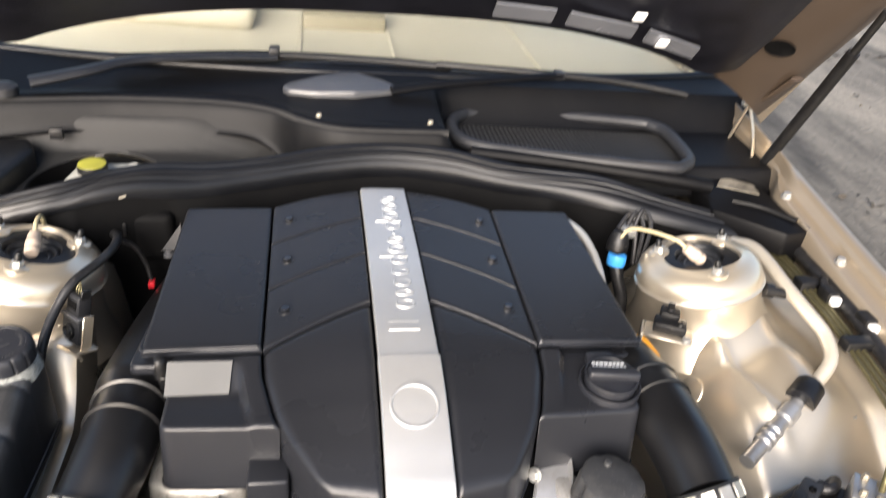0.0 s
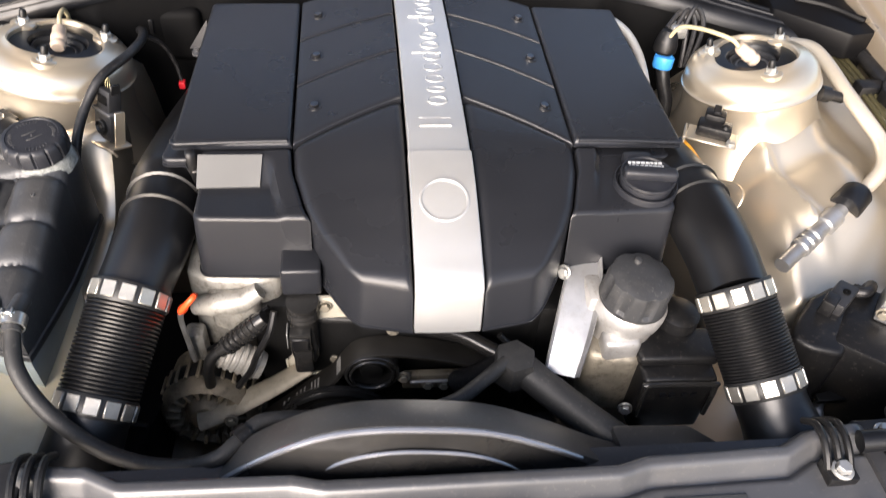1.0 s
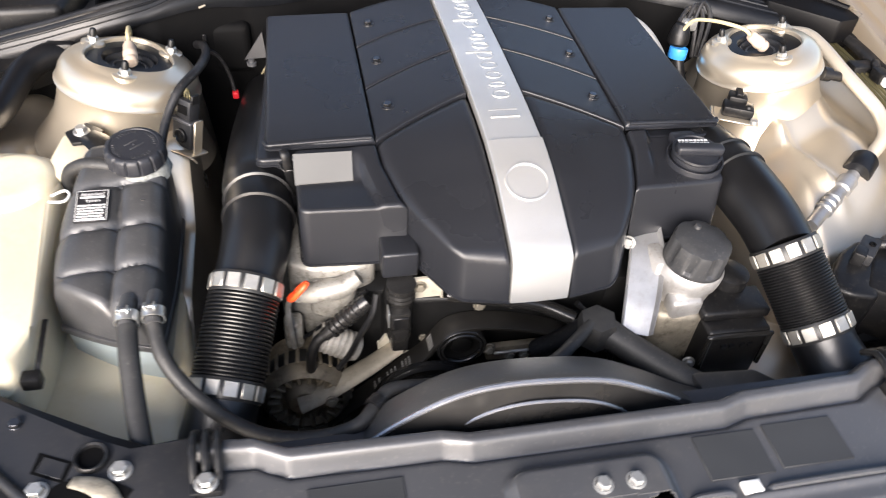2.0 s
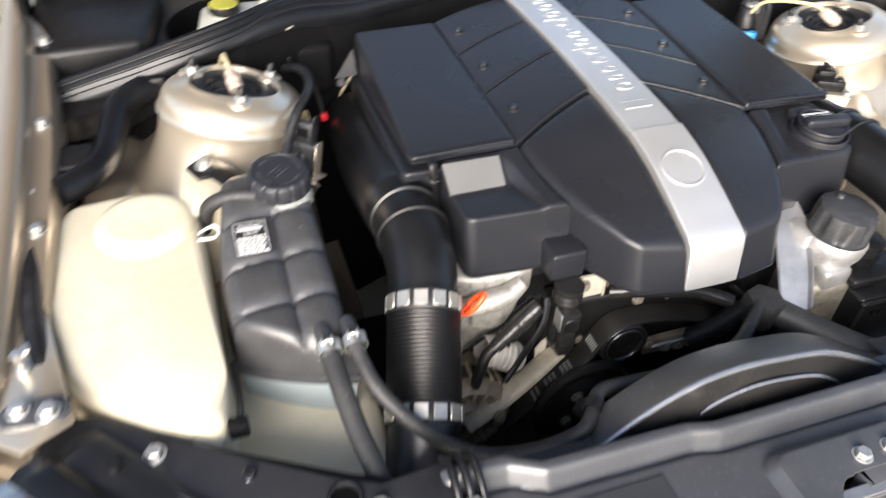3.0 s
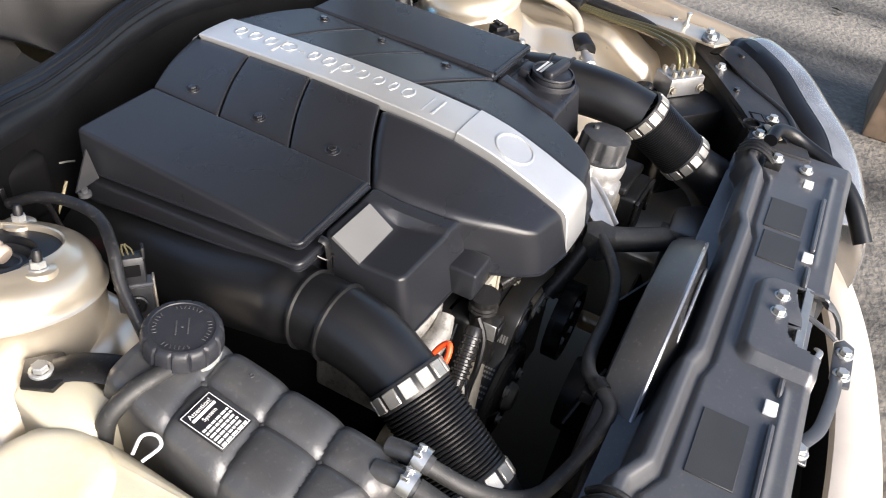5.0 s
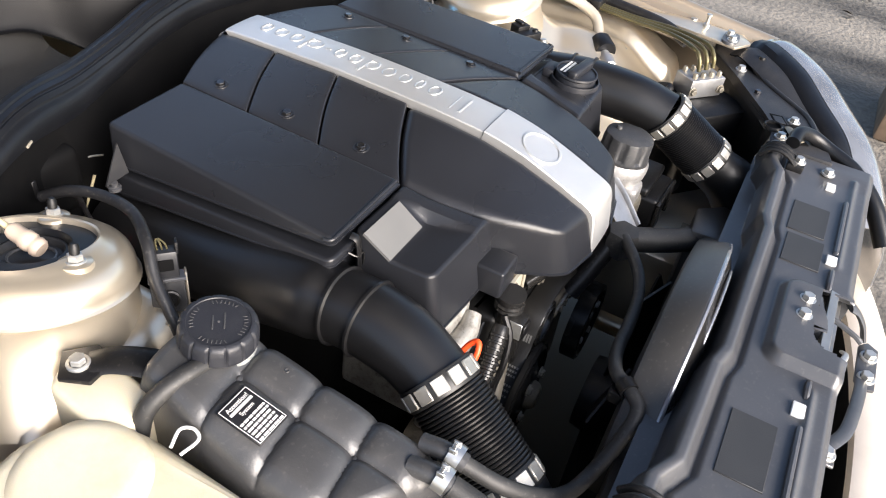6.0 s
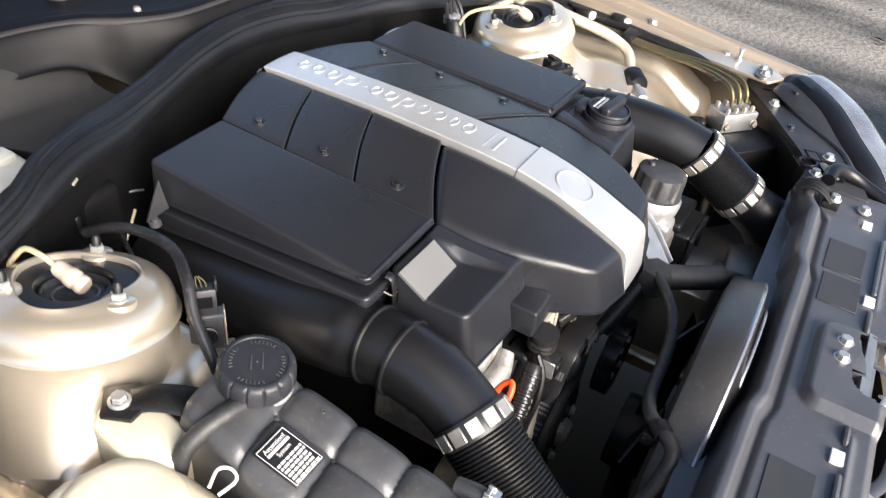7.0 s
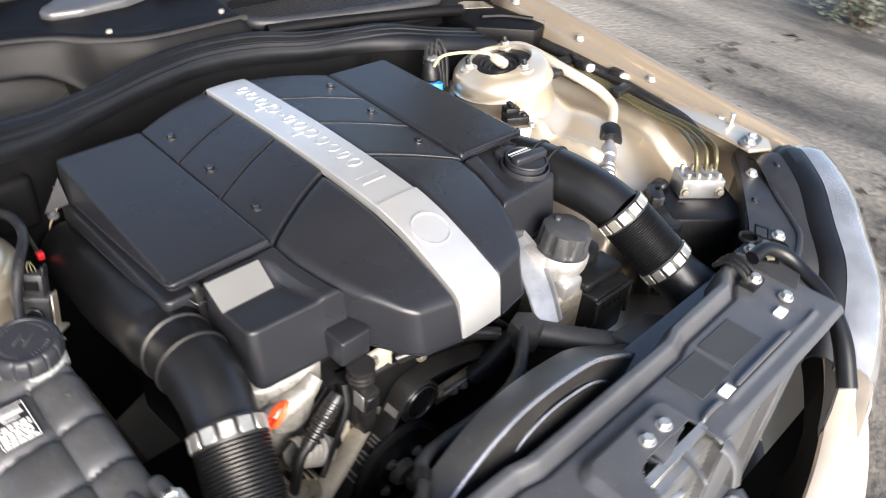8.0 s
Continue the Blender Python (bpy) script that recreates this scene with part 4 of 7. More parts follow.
# ---- strut towers and inner fenders ----
def strut_tower(cx, cy, cz, s):
    t = thing("strut_tower", (cx, cy, 0.80), "domed champagne-painted suspension strut tower with three studs", "strut tower", "strut towers")
    lobe = lambda a, i: 1 - 0.075 * math.cos(3 * a + 1.5 * math.pi) * (i >= 16)
    prof = [(0.112, -0.125), (0.097, -0.100), (0.0885, -0.080), (0.0848, -0.062), (0.0835, -0.046), (0.0850, -0.0385), (0.0862, -0.0350), (0.0842, -0.0322), (0.0838, -0.0280), (0.0828, -0.0225), (0.0805, -0.0168), (0.0768, -0.0120),
            (0.0715, -0.0082), (0.0650, -0.0053), (0.0605, -0.0036), (0.0572, -0.0014), (0.0515, 0.0004), (0.0497, -0.0006), (0.0488, -0.008), (0.0480, -0.016)]
    # the dome leans inwards and a little to the rear
    m = Matrix.Translation((cx, cy, cz)) @ Vector((0, 0, 1)).rotation_difference(Vector((-0.20 * s, 0.106, 1)).normalized()).to_matrix().to_4x4()
    part("dome", lathe(prof, 72, m, wave=lobe), PAINT, t)
    part("lip", lathe([(0.0850, -0.0335), (0.0874, -0.0360), (0.0850, -0.0390)], 64, m), PAINT, t)
    mount = part("strut_mount", lathe([(0.0565, -0.0062), (0.0470, -0.0052), (0.0330, -0.0050), (0.0318, -0.0062), (0.0308, -0.0125), (0.0300, -0.0135)], 56, m), RUBBER, t, "black rubber ring of the strut mount")
    disc = part("mount_disc", lathe([(0.0302, -0.0150), (0.0290, -0.0105), (0.0270, -0.0098), (0.0255, -0.0112), (0.0240, -0.0160), (0.0160, -0.0172), (0.0120, -0.0160), (0, -0.0160)], 48, m), WING, mount, "dark grey pressed disc")
    part("disc_ring", lathe([(0.0205, -0.0168), (0.0200, -0.0150), (0.0185, -0.0148), (0.0180, -0.0168)], 40, m), PANEL, disc)
    for a in (-90, 32, 148):
        n = m @ pose(0.0545 * math.cos(radians(a)), 0.0545 * math.sin(radians(a)), -0.0030)
        nut = part("nut", NUT, None, t, "zinc flange nut", n)
        part("stud", lathe([(0.0042, 0.006), (0.0042, 0.0150), (0.0036, 0.0162), (0.0028, 0.0180), (0, 0.0184)], 12), DARK, nut, "dark threaded stud", Matrix())
        part("stud_pad", lathe([(0.0150, -0.0060), (0.0142, 0.0006), (0.0128, 0.0016), (0.0, 0.0018)], 28, n), PAINT, t)
    # damper connector and its cable
    base = Vector((cx + 0.001, cy - 0.012, cz - 0.006))
    aim = Vector((-0.004, 0.040, 0.013)) if s < 0 else Vector((-0.030, 0.006, 0.020))
    aim.normalize()
    con = part("connector", lathe([(0, 0.0), (0.0070, 0.0), (0.0086, 0.002), (0.0090, 0.006), (0.0080, 0.0075), (0.0080, 0.0095), (0.0090, 0.011), (0.0090, 0.018), (0.0080, 0.0195), (0.0078, 0.029), (0.0062, 0.033), (0, 0.034)], 16, along(base, aim)), TAN, t, "tan cable connector")
    e = base + aim * 0.034
    if s < 0:
        cable = [e, e + Vector((-0.002, 0.014, 0.006)), e + Vector((-0.003, 0.034, 0.004)), e + Vector((-0.006, 0.050, -0.012)), e + Vector((-0.010, 0.060, -0.030)), e + Vector((-0.012, 0.064, -0.055))]
    else:
        cable = [e, e + Vector((-0.008, 0.004, 0.006)), e + Vector((-0.022, 0.020, 0.006)), e + Vector((-0.038, 0.045, 0.000)), e + Vector((-0.052, 0.068, -0.012)), e + Vector((-0.058, 0.082, -0.04))]
    part("cable", tube(cable, 0.0027, 10), PALEWIRE, con, "pale cable")


def level_sensor(cx, cy, z, turn, group="wiring brackets"):
    t = thing("sensor_bracket", (cx, cy, z), "black plug and sensor block on a painted sheet bracket", "sensor", group)
    m = pose(cx, cy, z, 0, 0, turn)
    def p(name, bm, mat, label=""):
        part(name, bm, mat, t, label, m)
    p("bracket", box(-0.030, 0.030, -0.020, 0.012, -0.012, -0.009, 0.001, 1), PAINT)
    p("bracket_leg", box(-0.034, -0.030, -0.020, 0.012, -0.04, -0.009, 0.001, 1), PAINT)
    p("block", box(-0.020, 0.020, -0.012, 0.012, -0.009, 0.006, 0.003, 2), PLASTIC)
    p("plug", box(-0.014, 0.010, 0.006, 0.026, -0.006, 0.012, 0.002, 2), PLASTIC)
    p("tab", box(-0.006, 0.003, 0.010, 0.028, 0.012, 0.016, 0.001, 1), PLASTIC)
    p("rivet", lathe([(0, 0.010), (0.004, 0.009), (0.005, 0.006)], 14, pose(0.012, -0.004, 0)), DARK)
    p("screw", finish("screw", lathe([(0, 0.006), (0.005, 0.005), (0.006, 0.0)], 12, pose(0.022, -0.015, -0.009)), STEEL), None)


def tower_plug(cx, cy, cz):
    t = thing("sensor_plug", (cx, cy, cz), "upright black sensor plug on a champagne sheet bracket", "sensor")
    m = pose(cx, cy, cz, -14, 0, -42)

    def p(name, bm, mat, label=""):
        return part(name, bm, mat, t, label, m)
    p("base", box(-0.016, 0.015, -0.010, 0.008, -0.034, 0.002, 0.0025, 2), WING)
    p("ledge", box(-0.017, 0.016, -0.0125, 0.006, -0.001, 0.003, 0.001, 1), PANEL)
    p("housing", box(-0.012, 0.011, -0.009, 0.008, 0.002, 0.028, 0.002, 2), WING)
    p("window", box(-0.008, 0.007, -0.0102, -0.0085, 0.010, 0.021, 0.0006, 1), BLACKOUT)
    for x in (-0.0125, 0.0095):
        p("prong", box(x, x + 0.003, -0.007, 0.005, 0.024, 0.036, 0.0008, 1), PLASTIC)
    for x in (-0.005, -0.001, 0.003):
        p("wire", tube([(x, -0.001, 0.026), (x - 0.001, -0.001, 0.033), (x * 0.3 - 0.004, 0.002, 0.038)], 0.0008, 6, 4), BRASSPIPE)
    p("socket", lathe([(0.0092, 0.0), (0.0094, 0.0035), (0.0078, 0.0042), (0.0064, 0.0015), (0.0030, 0.0015), (0.0022, 0.003), (0, 0.003)], 24, pose(0.000, -0.010, -0.018, 90)), DUCT, "round socket")
    p("bracket_side", box(0.0150, 0.0172, -0.006, 0.008, -0.038, 0.004, 0.0008, 1), PAINT, "champagne sheet bracket")
    p("bracket_shelf", prism([(-0.050, -0.020), (0.022, -0.016), (0.024, 0.012), (-0.050, 0.016)], -0.040, -0.037, 0.001), PAINT)
    p("shelf_lip", tube([(-0.052, -0.012, -0.020), (-0.050, -0.019, -0.034), (-0.036, -0.021, -0.0385), (0.000, -0.019, -0.0385), (0.022, -0.016, -0.0385), (0.026, -0.010, -0.045)], 0.0017, 8, 5), PAINT)
    p("pin", lathe([(0.0065, -0.037), (0.0060, -0.028), (0.0040, -0.024), (0, -0.023)], 16, pose(-0.028, -0.004, 0)), PAINT)


def fender_left(x, y):
    r = math.hypot(x + 0.435, y - 0.778)
    z = 0.800 + 0.028 * step(0.135 - r, 0.0, 0.045)
    z -= 0.045 * step(y - 0.90, 0, 0.06)
    z -= 0.06 * step(0.70 - y, 0, 0.08)
    z -= 0.10 * step(0.52 - y, 0, 0.1)
    z -= 0.28 * step(x, -0.375, -0.335)
    z -= 0.060 * step(-0.625 - x, 0, 0.012)
    z += 0.004 * math.sin((y - 0.5) * 60) * step(-0.52 - x, 0, 0.05)
    z -= 0.012 * math.exp(-((x + 0.555) / 0.012) ** 2) * step(r, 0.11, 0.14)
    return z


def fender_right(x, y):
    r = math.hypot(x - 0.430, y - 0.768)
    z = 0.795 + 0.030 * step(0.14 - r, 0.0, 0.05)
    z += 0.030 * math.exp(-(((x - 0.515) / 0.055) ** 2 + ((y - 0.63) / 0.10) ** 2))
    z += 0.012 * math.exp(-((x - 0.425 - (0.66 - y) * 0.25) / 0.010) ** 2) * step(0.68 - y, 0, 0.03) * step(y, 0.50, 0.56)
    z -= 0.05 * step(0.57 - y, 0, 0.12)
    z -= 0.14 * step(0.475 - y, 0, 0.07)
    z -= 0.20 * min(1, max(0, (0.425 - x) / 0.115)) ** 1.3
    z += 0.025 * step(x, 0.575, 0.605)
    return z


def inner_fenders():
    single("inner_fender_left", field(-0.70, -0.30, 0.22, 1.0, 66, 120, fender_left), PAINT, "champagne-painted inner fender sheet metal around the strut tower", "inner fender", kind="structure")
    right = single("inner_fender_right", field(0.29, 0.66, 0.24, 1.0, 70, 120, fender_right), PAINT, "champagne-painted inner fender sheet metal with pressed ribs", "inner fender", kind="structure")
    x, y, e = 0.372, 0.600, 0.004
    slope = Vector(((fender_right(x - e, y) - fender_right(x + e, y)) / (2 * e), (fender_right(x, y - e) - fender_right(x, y + e)) / (2 * e), 1))
    part("pressed_ring", lathe([(0.0175, -0.002), (0.0168, 0.0012), (0.0150, 0.0014), (0.0142, -0.002)], 36, along((x, y, fender_right(x, y)), slope)), PAINT, right)


# ---- engine front ----
def pulley(cx, cz, y, r, w, name, label, hub=0.5, bolts=0, mat=None):
    t = thing(name, (cx, y, cz), label, "pulley", "belt pulleys")
    m = along((cx, y, cz), (0, -1, 0))
    part("rim", lathe([(r * 0.86, -w), (r, -w), (r, w * 0.9), (r * 0.96, w), (r * 0.88, w), (r * 0.84, w * 0.6)], 48, m), mat or DARK, t)
    part("web", lathe([(r * 0.86, w * 0.5), (r * 0.6, w * 0.2), (r * hub, w * 0.25), (r * hub * 0.9, w * 0.7), (r * hub * 0.6, w * 0.8), (0, w * 0.75)], 40, m), DARK, t)
    for k in range(bolts):
        a = 2 * math.pi * k / bolts + 0.5
        part("bolt", BOLT, None, t, "", along((cx + r * 0.52 * math.cos(a), y - w * 0.45, cz + r * 0.52 * math.sin(a)), (0, -1, 0)))
    return t


def belt():
    t = thing("drive_belt", (-0.12, 0.43, 0.70), "ribbed black drive belt with faded grey print", "drive belt")
    run = [(0.13, 0.66), (0.06, 0.705), (0.0, 0.730), (-0.055, 0.7415), (-0.088, 0.736), (-0.104, 0.716), (-0.115, 0.697), (-0.142, 0.669), (-0.181, 0.629), (-0.23, 0.580)]
    P = smooth_path([(x, 0, z) for x, z in run], 8)

    def frame_at(i):
        d = (P[min(i + 1, len(P) - 1)] - P[max(i - 1, 0)]).normalized()
        n = Vector((-d.z, 0, d.x))
        return d, n if n.z > 0 else -n
    bm = bmesh.new()
    rows = []
    for i, p in enumerate(P):
        d, nrm = frame_at(i)
        rows.append([bm.verts.new(p + nrm * b + Vector((0, y, 0))) for y, b in ((0.417, -0.003), (0.417, 0.0005), (0.418, 0.001), (0.443, 0.001), (0.444, 0.0005), (0.444, -0.003))])
    for a, b in zip(rows, rows[1:]):
        for k in range(6):
            bm.faces.new((a[k], a[(k + 1) % 6], b[(k + 1) % 6], b[k]))
    bm.faces.new(rows[0])
    bm.faces.new(rows[-1][::-1])
    part("band", bm, BELT, t)
    dash = finish("print_bar", box(-0.0013, 0.0013, -0.0011, 0.0011, 0, 0.0003, 0), BELTPRINT)
    for i in (41, 42, 43, 44, 53, 54, 55, 57, 58, 59, 61, 62):
        d, nrm = frame_at(i)
        up = Matrix((( d.x, 0, nrm.x, 0), (d.y, -1, nrm.y, 0), (d.z, 0, nrm.z, 0), (0, 0, 0, 1)))
        for k in range(6 if i < 50 else 5):
            part("print_bar", dash, None, t, "", Matrix.Translation(P[i] + nrm * 0.0011 + Vector((0, 0.4215 + k * 0.0033, 0))) @ up)


def engine_front():
    # block that carries everything, near-black with the bay's shade put into its colour
    e = thing("engine_block", (0, 0.6, 0.45), "engine block coloured near-black for the deep bay's shade", "engine")
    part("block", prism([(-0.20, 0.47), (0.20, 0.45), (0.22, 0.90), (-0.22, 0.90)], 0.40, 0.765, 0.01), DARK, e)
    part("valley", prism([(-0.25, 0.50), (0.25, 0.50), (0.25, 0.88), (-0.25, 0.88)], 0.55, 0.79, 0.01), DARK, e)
    # near cylinder head: pale casting with a black seal
    h = thing("cylinder_head", (-0.2, 0.46, 0.75), "pale grimy cast metal cylinder head with a black seal", "cylinder head")
    part("casting", prism([(-0.262, 0.470), (-0.240, 0.458), (-0.185, 0.454), (-0.166, 0.462), (-0.160, 0.50), (-0.160, 0.56), (-0.262, 0.56)], 0.690, 0.8045, 0.007, 3), CASTING, h)
    part("step", prism([(-0.240, 0.452), (-0.215, 0.440), (-0.192, 0.442), (-0.185, 0.456), (-0.240, 0.462)], 0.735, 0.790, 0.006, 3), CASTING, h)
    part("seal", tube([(-0.262, 0.446, 0.700), (-0.246, 0.444, 0.710), (-0.224, 0.440, 0.734), (-0.206, 0.437, 0.748), (-0.196, 0.436, 0.766), (-0.178, 0.438, 0.782)], 0.0022, 8), RUBBER, h, "black rubber seal")
    bm0 = along((-0.236, 0.428, 0.728), (0.85, -0.12, -0.45))
    boss = part("boss", lathe([(0.014, 0), (0.0165, 0.003), (0.0165, 0.046), (0.0145, 0.052), (0.009, 0.053), (0.008, 0.048), (0, 0.048)], 28, bm0), PALECAST, h, "pale ribbed round boss")
    for k in range(6):
        part("boss_rib", lathe([(0.0160, 0.006 + 0.007 * k), (0.0180, 0.0075 + 0.007 * k), (0.0180, 0.0095 + 0.007 * k), (0.0160, 0.011 + 0.007 * k)], 28, bm0), PALECAST, boss)
    part("fold", tube([(-0.255, 0.452, 0.770), (-0.232, 0.447, 0.778), (-0.206, 0.445, 0.784), (-0.186, 0.448, 0.796)], lambda u: 0.009 + 0.004 * math.sin(math.pi * u), 12), CASTING, h)
    part("foot", box(-0.272, -0.250, 0.440, 0.462, 0.690, 0.735, 0.006, 2), CASTING, h)
    for x, y, z in ((-0.263, 0.448, 0.706),):
        part("bolt", BOLTDULL, None, h, "", along((x, y, z), (0, -0.9, 0.4)))
    h.location += Vector((0.0, 0.021, -0.006))
    # timing case behind the belt, coloured near-black for shade like the block
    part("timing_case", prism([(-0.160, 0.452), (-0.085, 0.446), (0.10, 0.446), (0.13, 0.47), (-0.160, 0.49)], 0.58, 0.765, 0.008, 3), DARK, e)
    # cream plate behind the sensor, and the pale arm below it
    br = thing("accessory_bracket", (-0.13, 0.44, 0.71), "cream-coloured sheet bracket with two bolts behind the belt", "bracket")
    bm = bmesh.new()
    out = [(-0.165, 0.692), (-0.160, 0.672), (-0.154, 0.668), (-0.120, 0.677), (-0.104, 0.688), (-0.094, 0.704), (-0.092, 0.724), (-0.096, 0.795), (-0.140, 0.795), (-0.152, 0.76), (-0.150, 0.72), (-0.160, 0.700)]
    lo = [bm.verts.new((x, 0.449, z)) for x, z in out]
    hi = [bm.verts.new((x, 0.4455, z)) for x, z in out]
    bm.faces.new(lo)
    bm.faces.new(hi[::-1])
    for i in range(len(out)):
        k = (i + 1) % len(out)
        bm.faces.new((lo[i], hi[i], hi[k], lo[k]))
    part("plate", bm, CREAMPLATE, br)
    part("plate_edge", tube([(-0.165, 0.4455, 0.696), (-0.163, 0.4445, 0.678), (-0.154, 0.4435, 0.669), (-0.137, 0.4435, 0.6725), (-0.120, 0.4435, 0.678), (-0.104, 0.4435, 0.689), (-0.0935, 0.4435, 0.706), (-0.0925, 0.4435, 0.735), (-0.096, 0.4435, 0.790)], 0.0016, 8, 4), CREAMPLATE, br)
    part("arm", tube([(-0.262, 0.412, 0.640), (-0.225, 0.418, 0.652), (-0.180, 0.428, 0.672), (-0.140, 0.438, 0.694)], lambda u: 0.017 - 0.005 * u, 12, flat=0.45), DUSTYBLADE, br, "dusty brown flat arm")
    for x, y, z in ((-0.150, 0.445, 0.683), (-0.113, 0.445, 0.700), (-0.120, 0.445, 0.784)):
        part("bolt", BOLTDULL, None, br, "", along((x, y, z), (0, -1, 0.15)))
    # round sensor hanging under the corner block
    s = thing("cam_sensor", (-0.131, 0.464, 0.74), "black ribbed round sensor with bright metal clips under the cover", "sensor")
    m = Matrix.Translation((-0.134, 0.464, 0))
    part("body", lathe([(0.0, 0.797), (0.0165, 0.797), (0.0165, 0.790), (0.0155, 0.788), (0.0168, 0.785), (0.0155, 0.782), (0.0168, 0.779), (0.0152, 0.776), (0.0145, 0.735), (0.0155, 0.728), (0.0140, 0.722), (0.0150, 0.716), (0.0135, 0.710), (0.010, 0.702), (0, 0.700)], 28, m), PULLEY, s)
    part("plug", box(-0.148, -0.126, 0.440, 0.456, 0.745, 0.772, 0.002, 2), PULLEY, s)
    part("socket_frame", box(-0.1455, -0.1285, 0.4375, 0.4405, 0.750, 0.768, 0.0012, 1), PLASTIC, s)
    part("clip", box(-0.1505, -0.1490, 0.440, 0.456, 0.752, 0.7745, 0.0005, 1), STEEL, s, "bright metal clip")
    part("lower_plug", box(-0.1455, -0.1255, 0.442, 0.462, 0.706, 0.742, 0.004, 2), PULLEY, s)
    s.location += Vector((-0.008, -0.018, 0.0))
    br.location.y += 0.006
    w = thing("wiring_plug", (-0.20, 0.43, 0.75), "black ridged wiring plug hanging beside the cylinder head", "plug")
    p0, ax = Vector((-0.179, 0.438, 0.784)), Vector((-0.74, -0.10, -0.66)).normalized()
    part("body", lathe([(0, 0), (0.008, 0), (0.0095, 0.006), (0.010, 0.030), (0.008, 0.034), (0.009, 0.038), (0.0075, 0.066), (0, 0.068)], 10, along(p0, ax)), PULLEY, w)
    for k in range(7):
        part("ridge", lathe([(0.0090, 0), (0.0108, 0.001), (0.0108, 0.003), (0.0090, 0.004)], 14, along(p0 + ax * (0.010 + 0.007 * k), ax)), PULLEY, w)
    part("cable", tube([p0 + ax * 0.062, p0 + ax * 0.078, (-0.243, 0.428, 0.715), (-0.246, 0.432, 0.68)], 0.006, 10), PLASTIC, w)
    # orange dipstick loop
    d = thing("dipstick", (-0.253, 0.447, 0.79), "orange oil dipstick with a slanting loop handle", "dipstick")
    c, u, v = Vector((-0.2515, 0.4425, 0.803)), Vector((0.494, -0.253, 0.83)).normalized(), Vector((0.455, 0.888, 0.0)).normalized()
    P = [c + u * 0.0150 * math.cos(a) + v * (0.0080 - 0.002 * math.cos(a)) * math.sin(a) for a in (2 * math.pi * k / 16 for k in range(17))]
    part("loop", tube(P, 0.0031, 10, 2), ORANGE, d)
    part("grip", lathe([(0, -0.006), (0.0040, -0.005), (0.0048, 0.002), (0.004, 0.006), (0, 0.007)], 14, along(c - u * 0.016, u)), ORANGE, d)
    part("rod", tube([c - u * 0.020, (-0.265, 0.450, 0.765), (-0.262, 0.452, 0.70)], 0.003, 8), STEEL, d)
    # alternator
    a = thing("alternator", (-0.24, 0.41, 0.66), "dusty brown alternator with slotted cooling vents", "alternator")
    m = along((-0.254, 0.434, 0.634), (-0.05, -1, 0.1))
    part("housing", lathe([(0.050, -0.05), (0.053, -0.01), (0.053, 0.004), (0.048, 0.012), (0.044, 0.016)], 44, m), BROWNDUST, a)
    part("face", lathe([(0.0445, 0.012), (0.040, 0.004), (0.026, 0.002), (0.022, 0.012), (0.018, 0.016), (0.009, 0.016), (0, 0.014)], 36, m), BROWNDUST, a)
    # near-black ring paints the shaded depth of the slots between the fins
    part("slot_shade_ring", lathe([(0.0535, -0.022), (0.0545, -0.020), (0.0545, -0.004), (0.0535, -0.002)], 44, m), DARK, a, "dark ring for the shade inside the vent slots")
    fin = finish("vent_fin", box(0.0525, 0.0565, -0.0022, 0.0022, -0.024, 0.001, 0.001, 1), BROWNDUST)
    ffin = finish("vent_fin", box(0.030, 0.046, -0.0022, 0.0022, 0.004, 0.0145, 0.001, 1), BROWNDUST)
    for k in range(26):
        part("vent_fin", fin, None, a, "", m @ Matrix.Rotation(2 * math.pi * k / 26, 4, "Z"))
    for k in range(18):
        part("vent_fin", ffin, None, a, "", m @ Matrix.Rotation(2 * math.pi * k / 18, 4, "Z"))
    part("bolt", BOLTDULL, None, a, "zinc bolt", along((-0.225, 0.404, 0.655), (0.1, -1, 0.3)))
    t = pulley(-0.073, 0.7105, 0.430, 0.0295, 0.0145, "idler_pulley", "glossy black idler pulley with a ringed face", 0.45, mat=PULLEY)
    part("face_ring", lathe([(0.021, 0.0145), (0.022, 0.016), (0.0235, 0.016), (0.0245, 0.0145)], 40, along((-0.073, 0.430, 0.7105), (0, -1, 0))), PULLEY, t)
    big = thing("pump_pulley", (-0.112, 0.395, 0.628), "glossy black pressed pulley with zinc hub bolts and a brown hub", "pulley", "belt pulleys")
    m = along((-0.112, 0.411, 0.629), (0, -1, 0))
    part("rim", lathe([(0.044, -0.014), (0.046, -0.006), (0.0655, -0.005), (0.0662, -0.003), (0.0662, 0.001), (0.0645, 0.002), (0.0625, 0.0008), (0.0605, 0.0030), (0.0585, 0.0040), (0.056, 0.0030), (0.050, -0.001), (0.042, -0.002), (0.034, 0.003), (0.028, 0.006), (0.018, 0.007)], 64, m), PULLEY, big)
    part("hub", lathe([(0.019, 0.006), (0.017, 0.014), (0.013, 0.018), (0, 0.018)], 28, m), BROWNDUST, big, "brown rusty hub")
    for k in range(4):
        q = 2 * math.pi * k / 4 + 0.6
        part("bolt", BOLTDULL, None, big, "zinc bolt", m @ Matrix.Translation((0.030 * math.cos(q), 0.030 * math.sin(q), 0.007)))
    pulley(0.118, 0.568, 0.403, 0.060, 0.012, "crank_pulley", "dark pulley deep in the engine bay", 0.4, 4, mat=PULLEY)
    belt()
    fan = thing("cooling_fan", (0.0, 0.325, 0.58), "black plastic cooling fan deep inside the shroud", "fan")
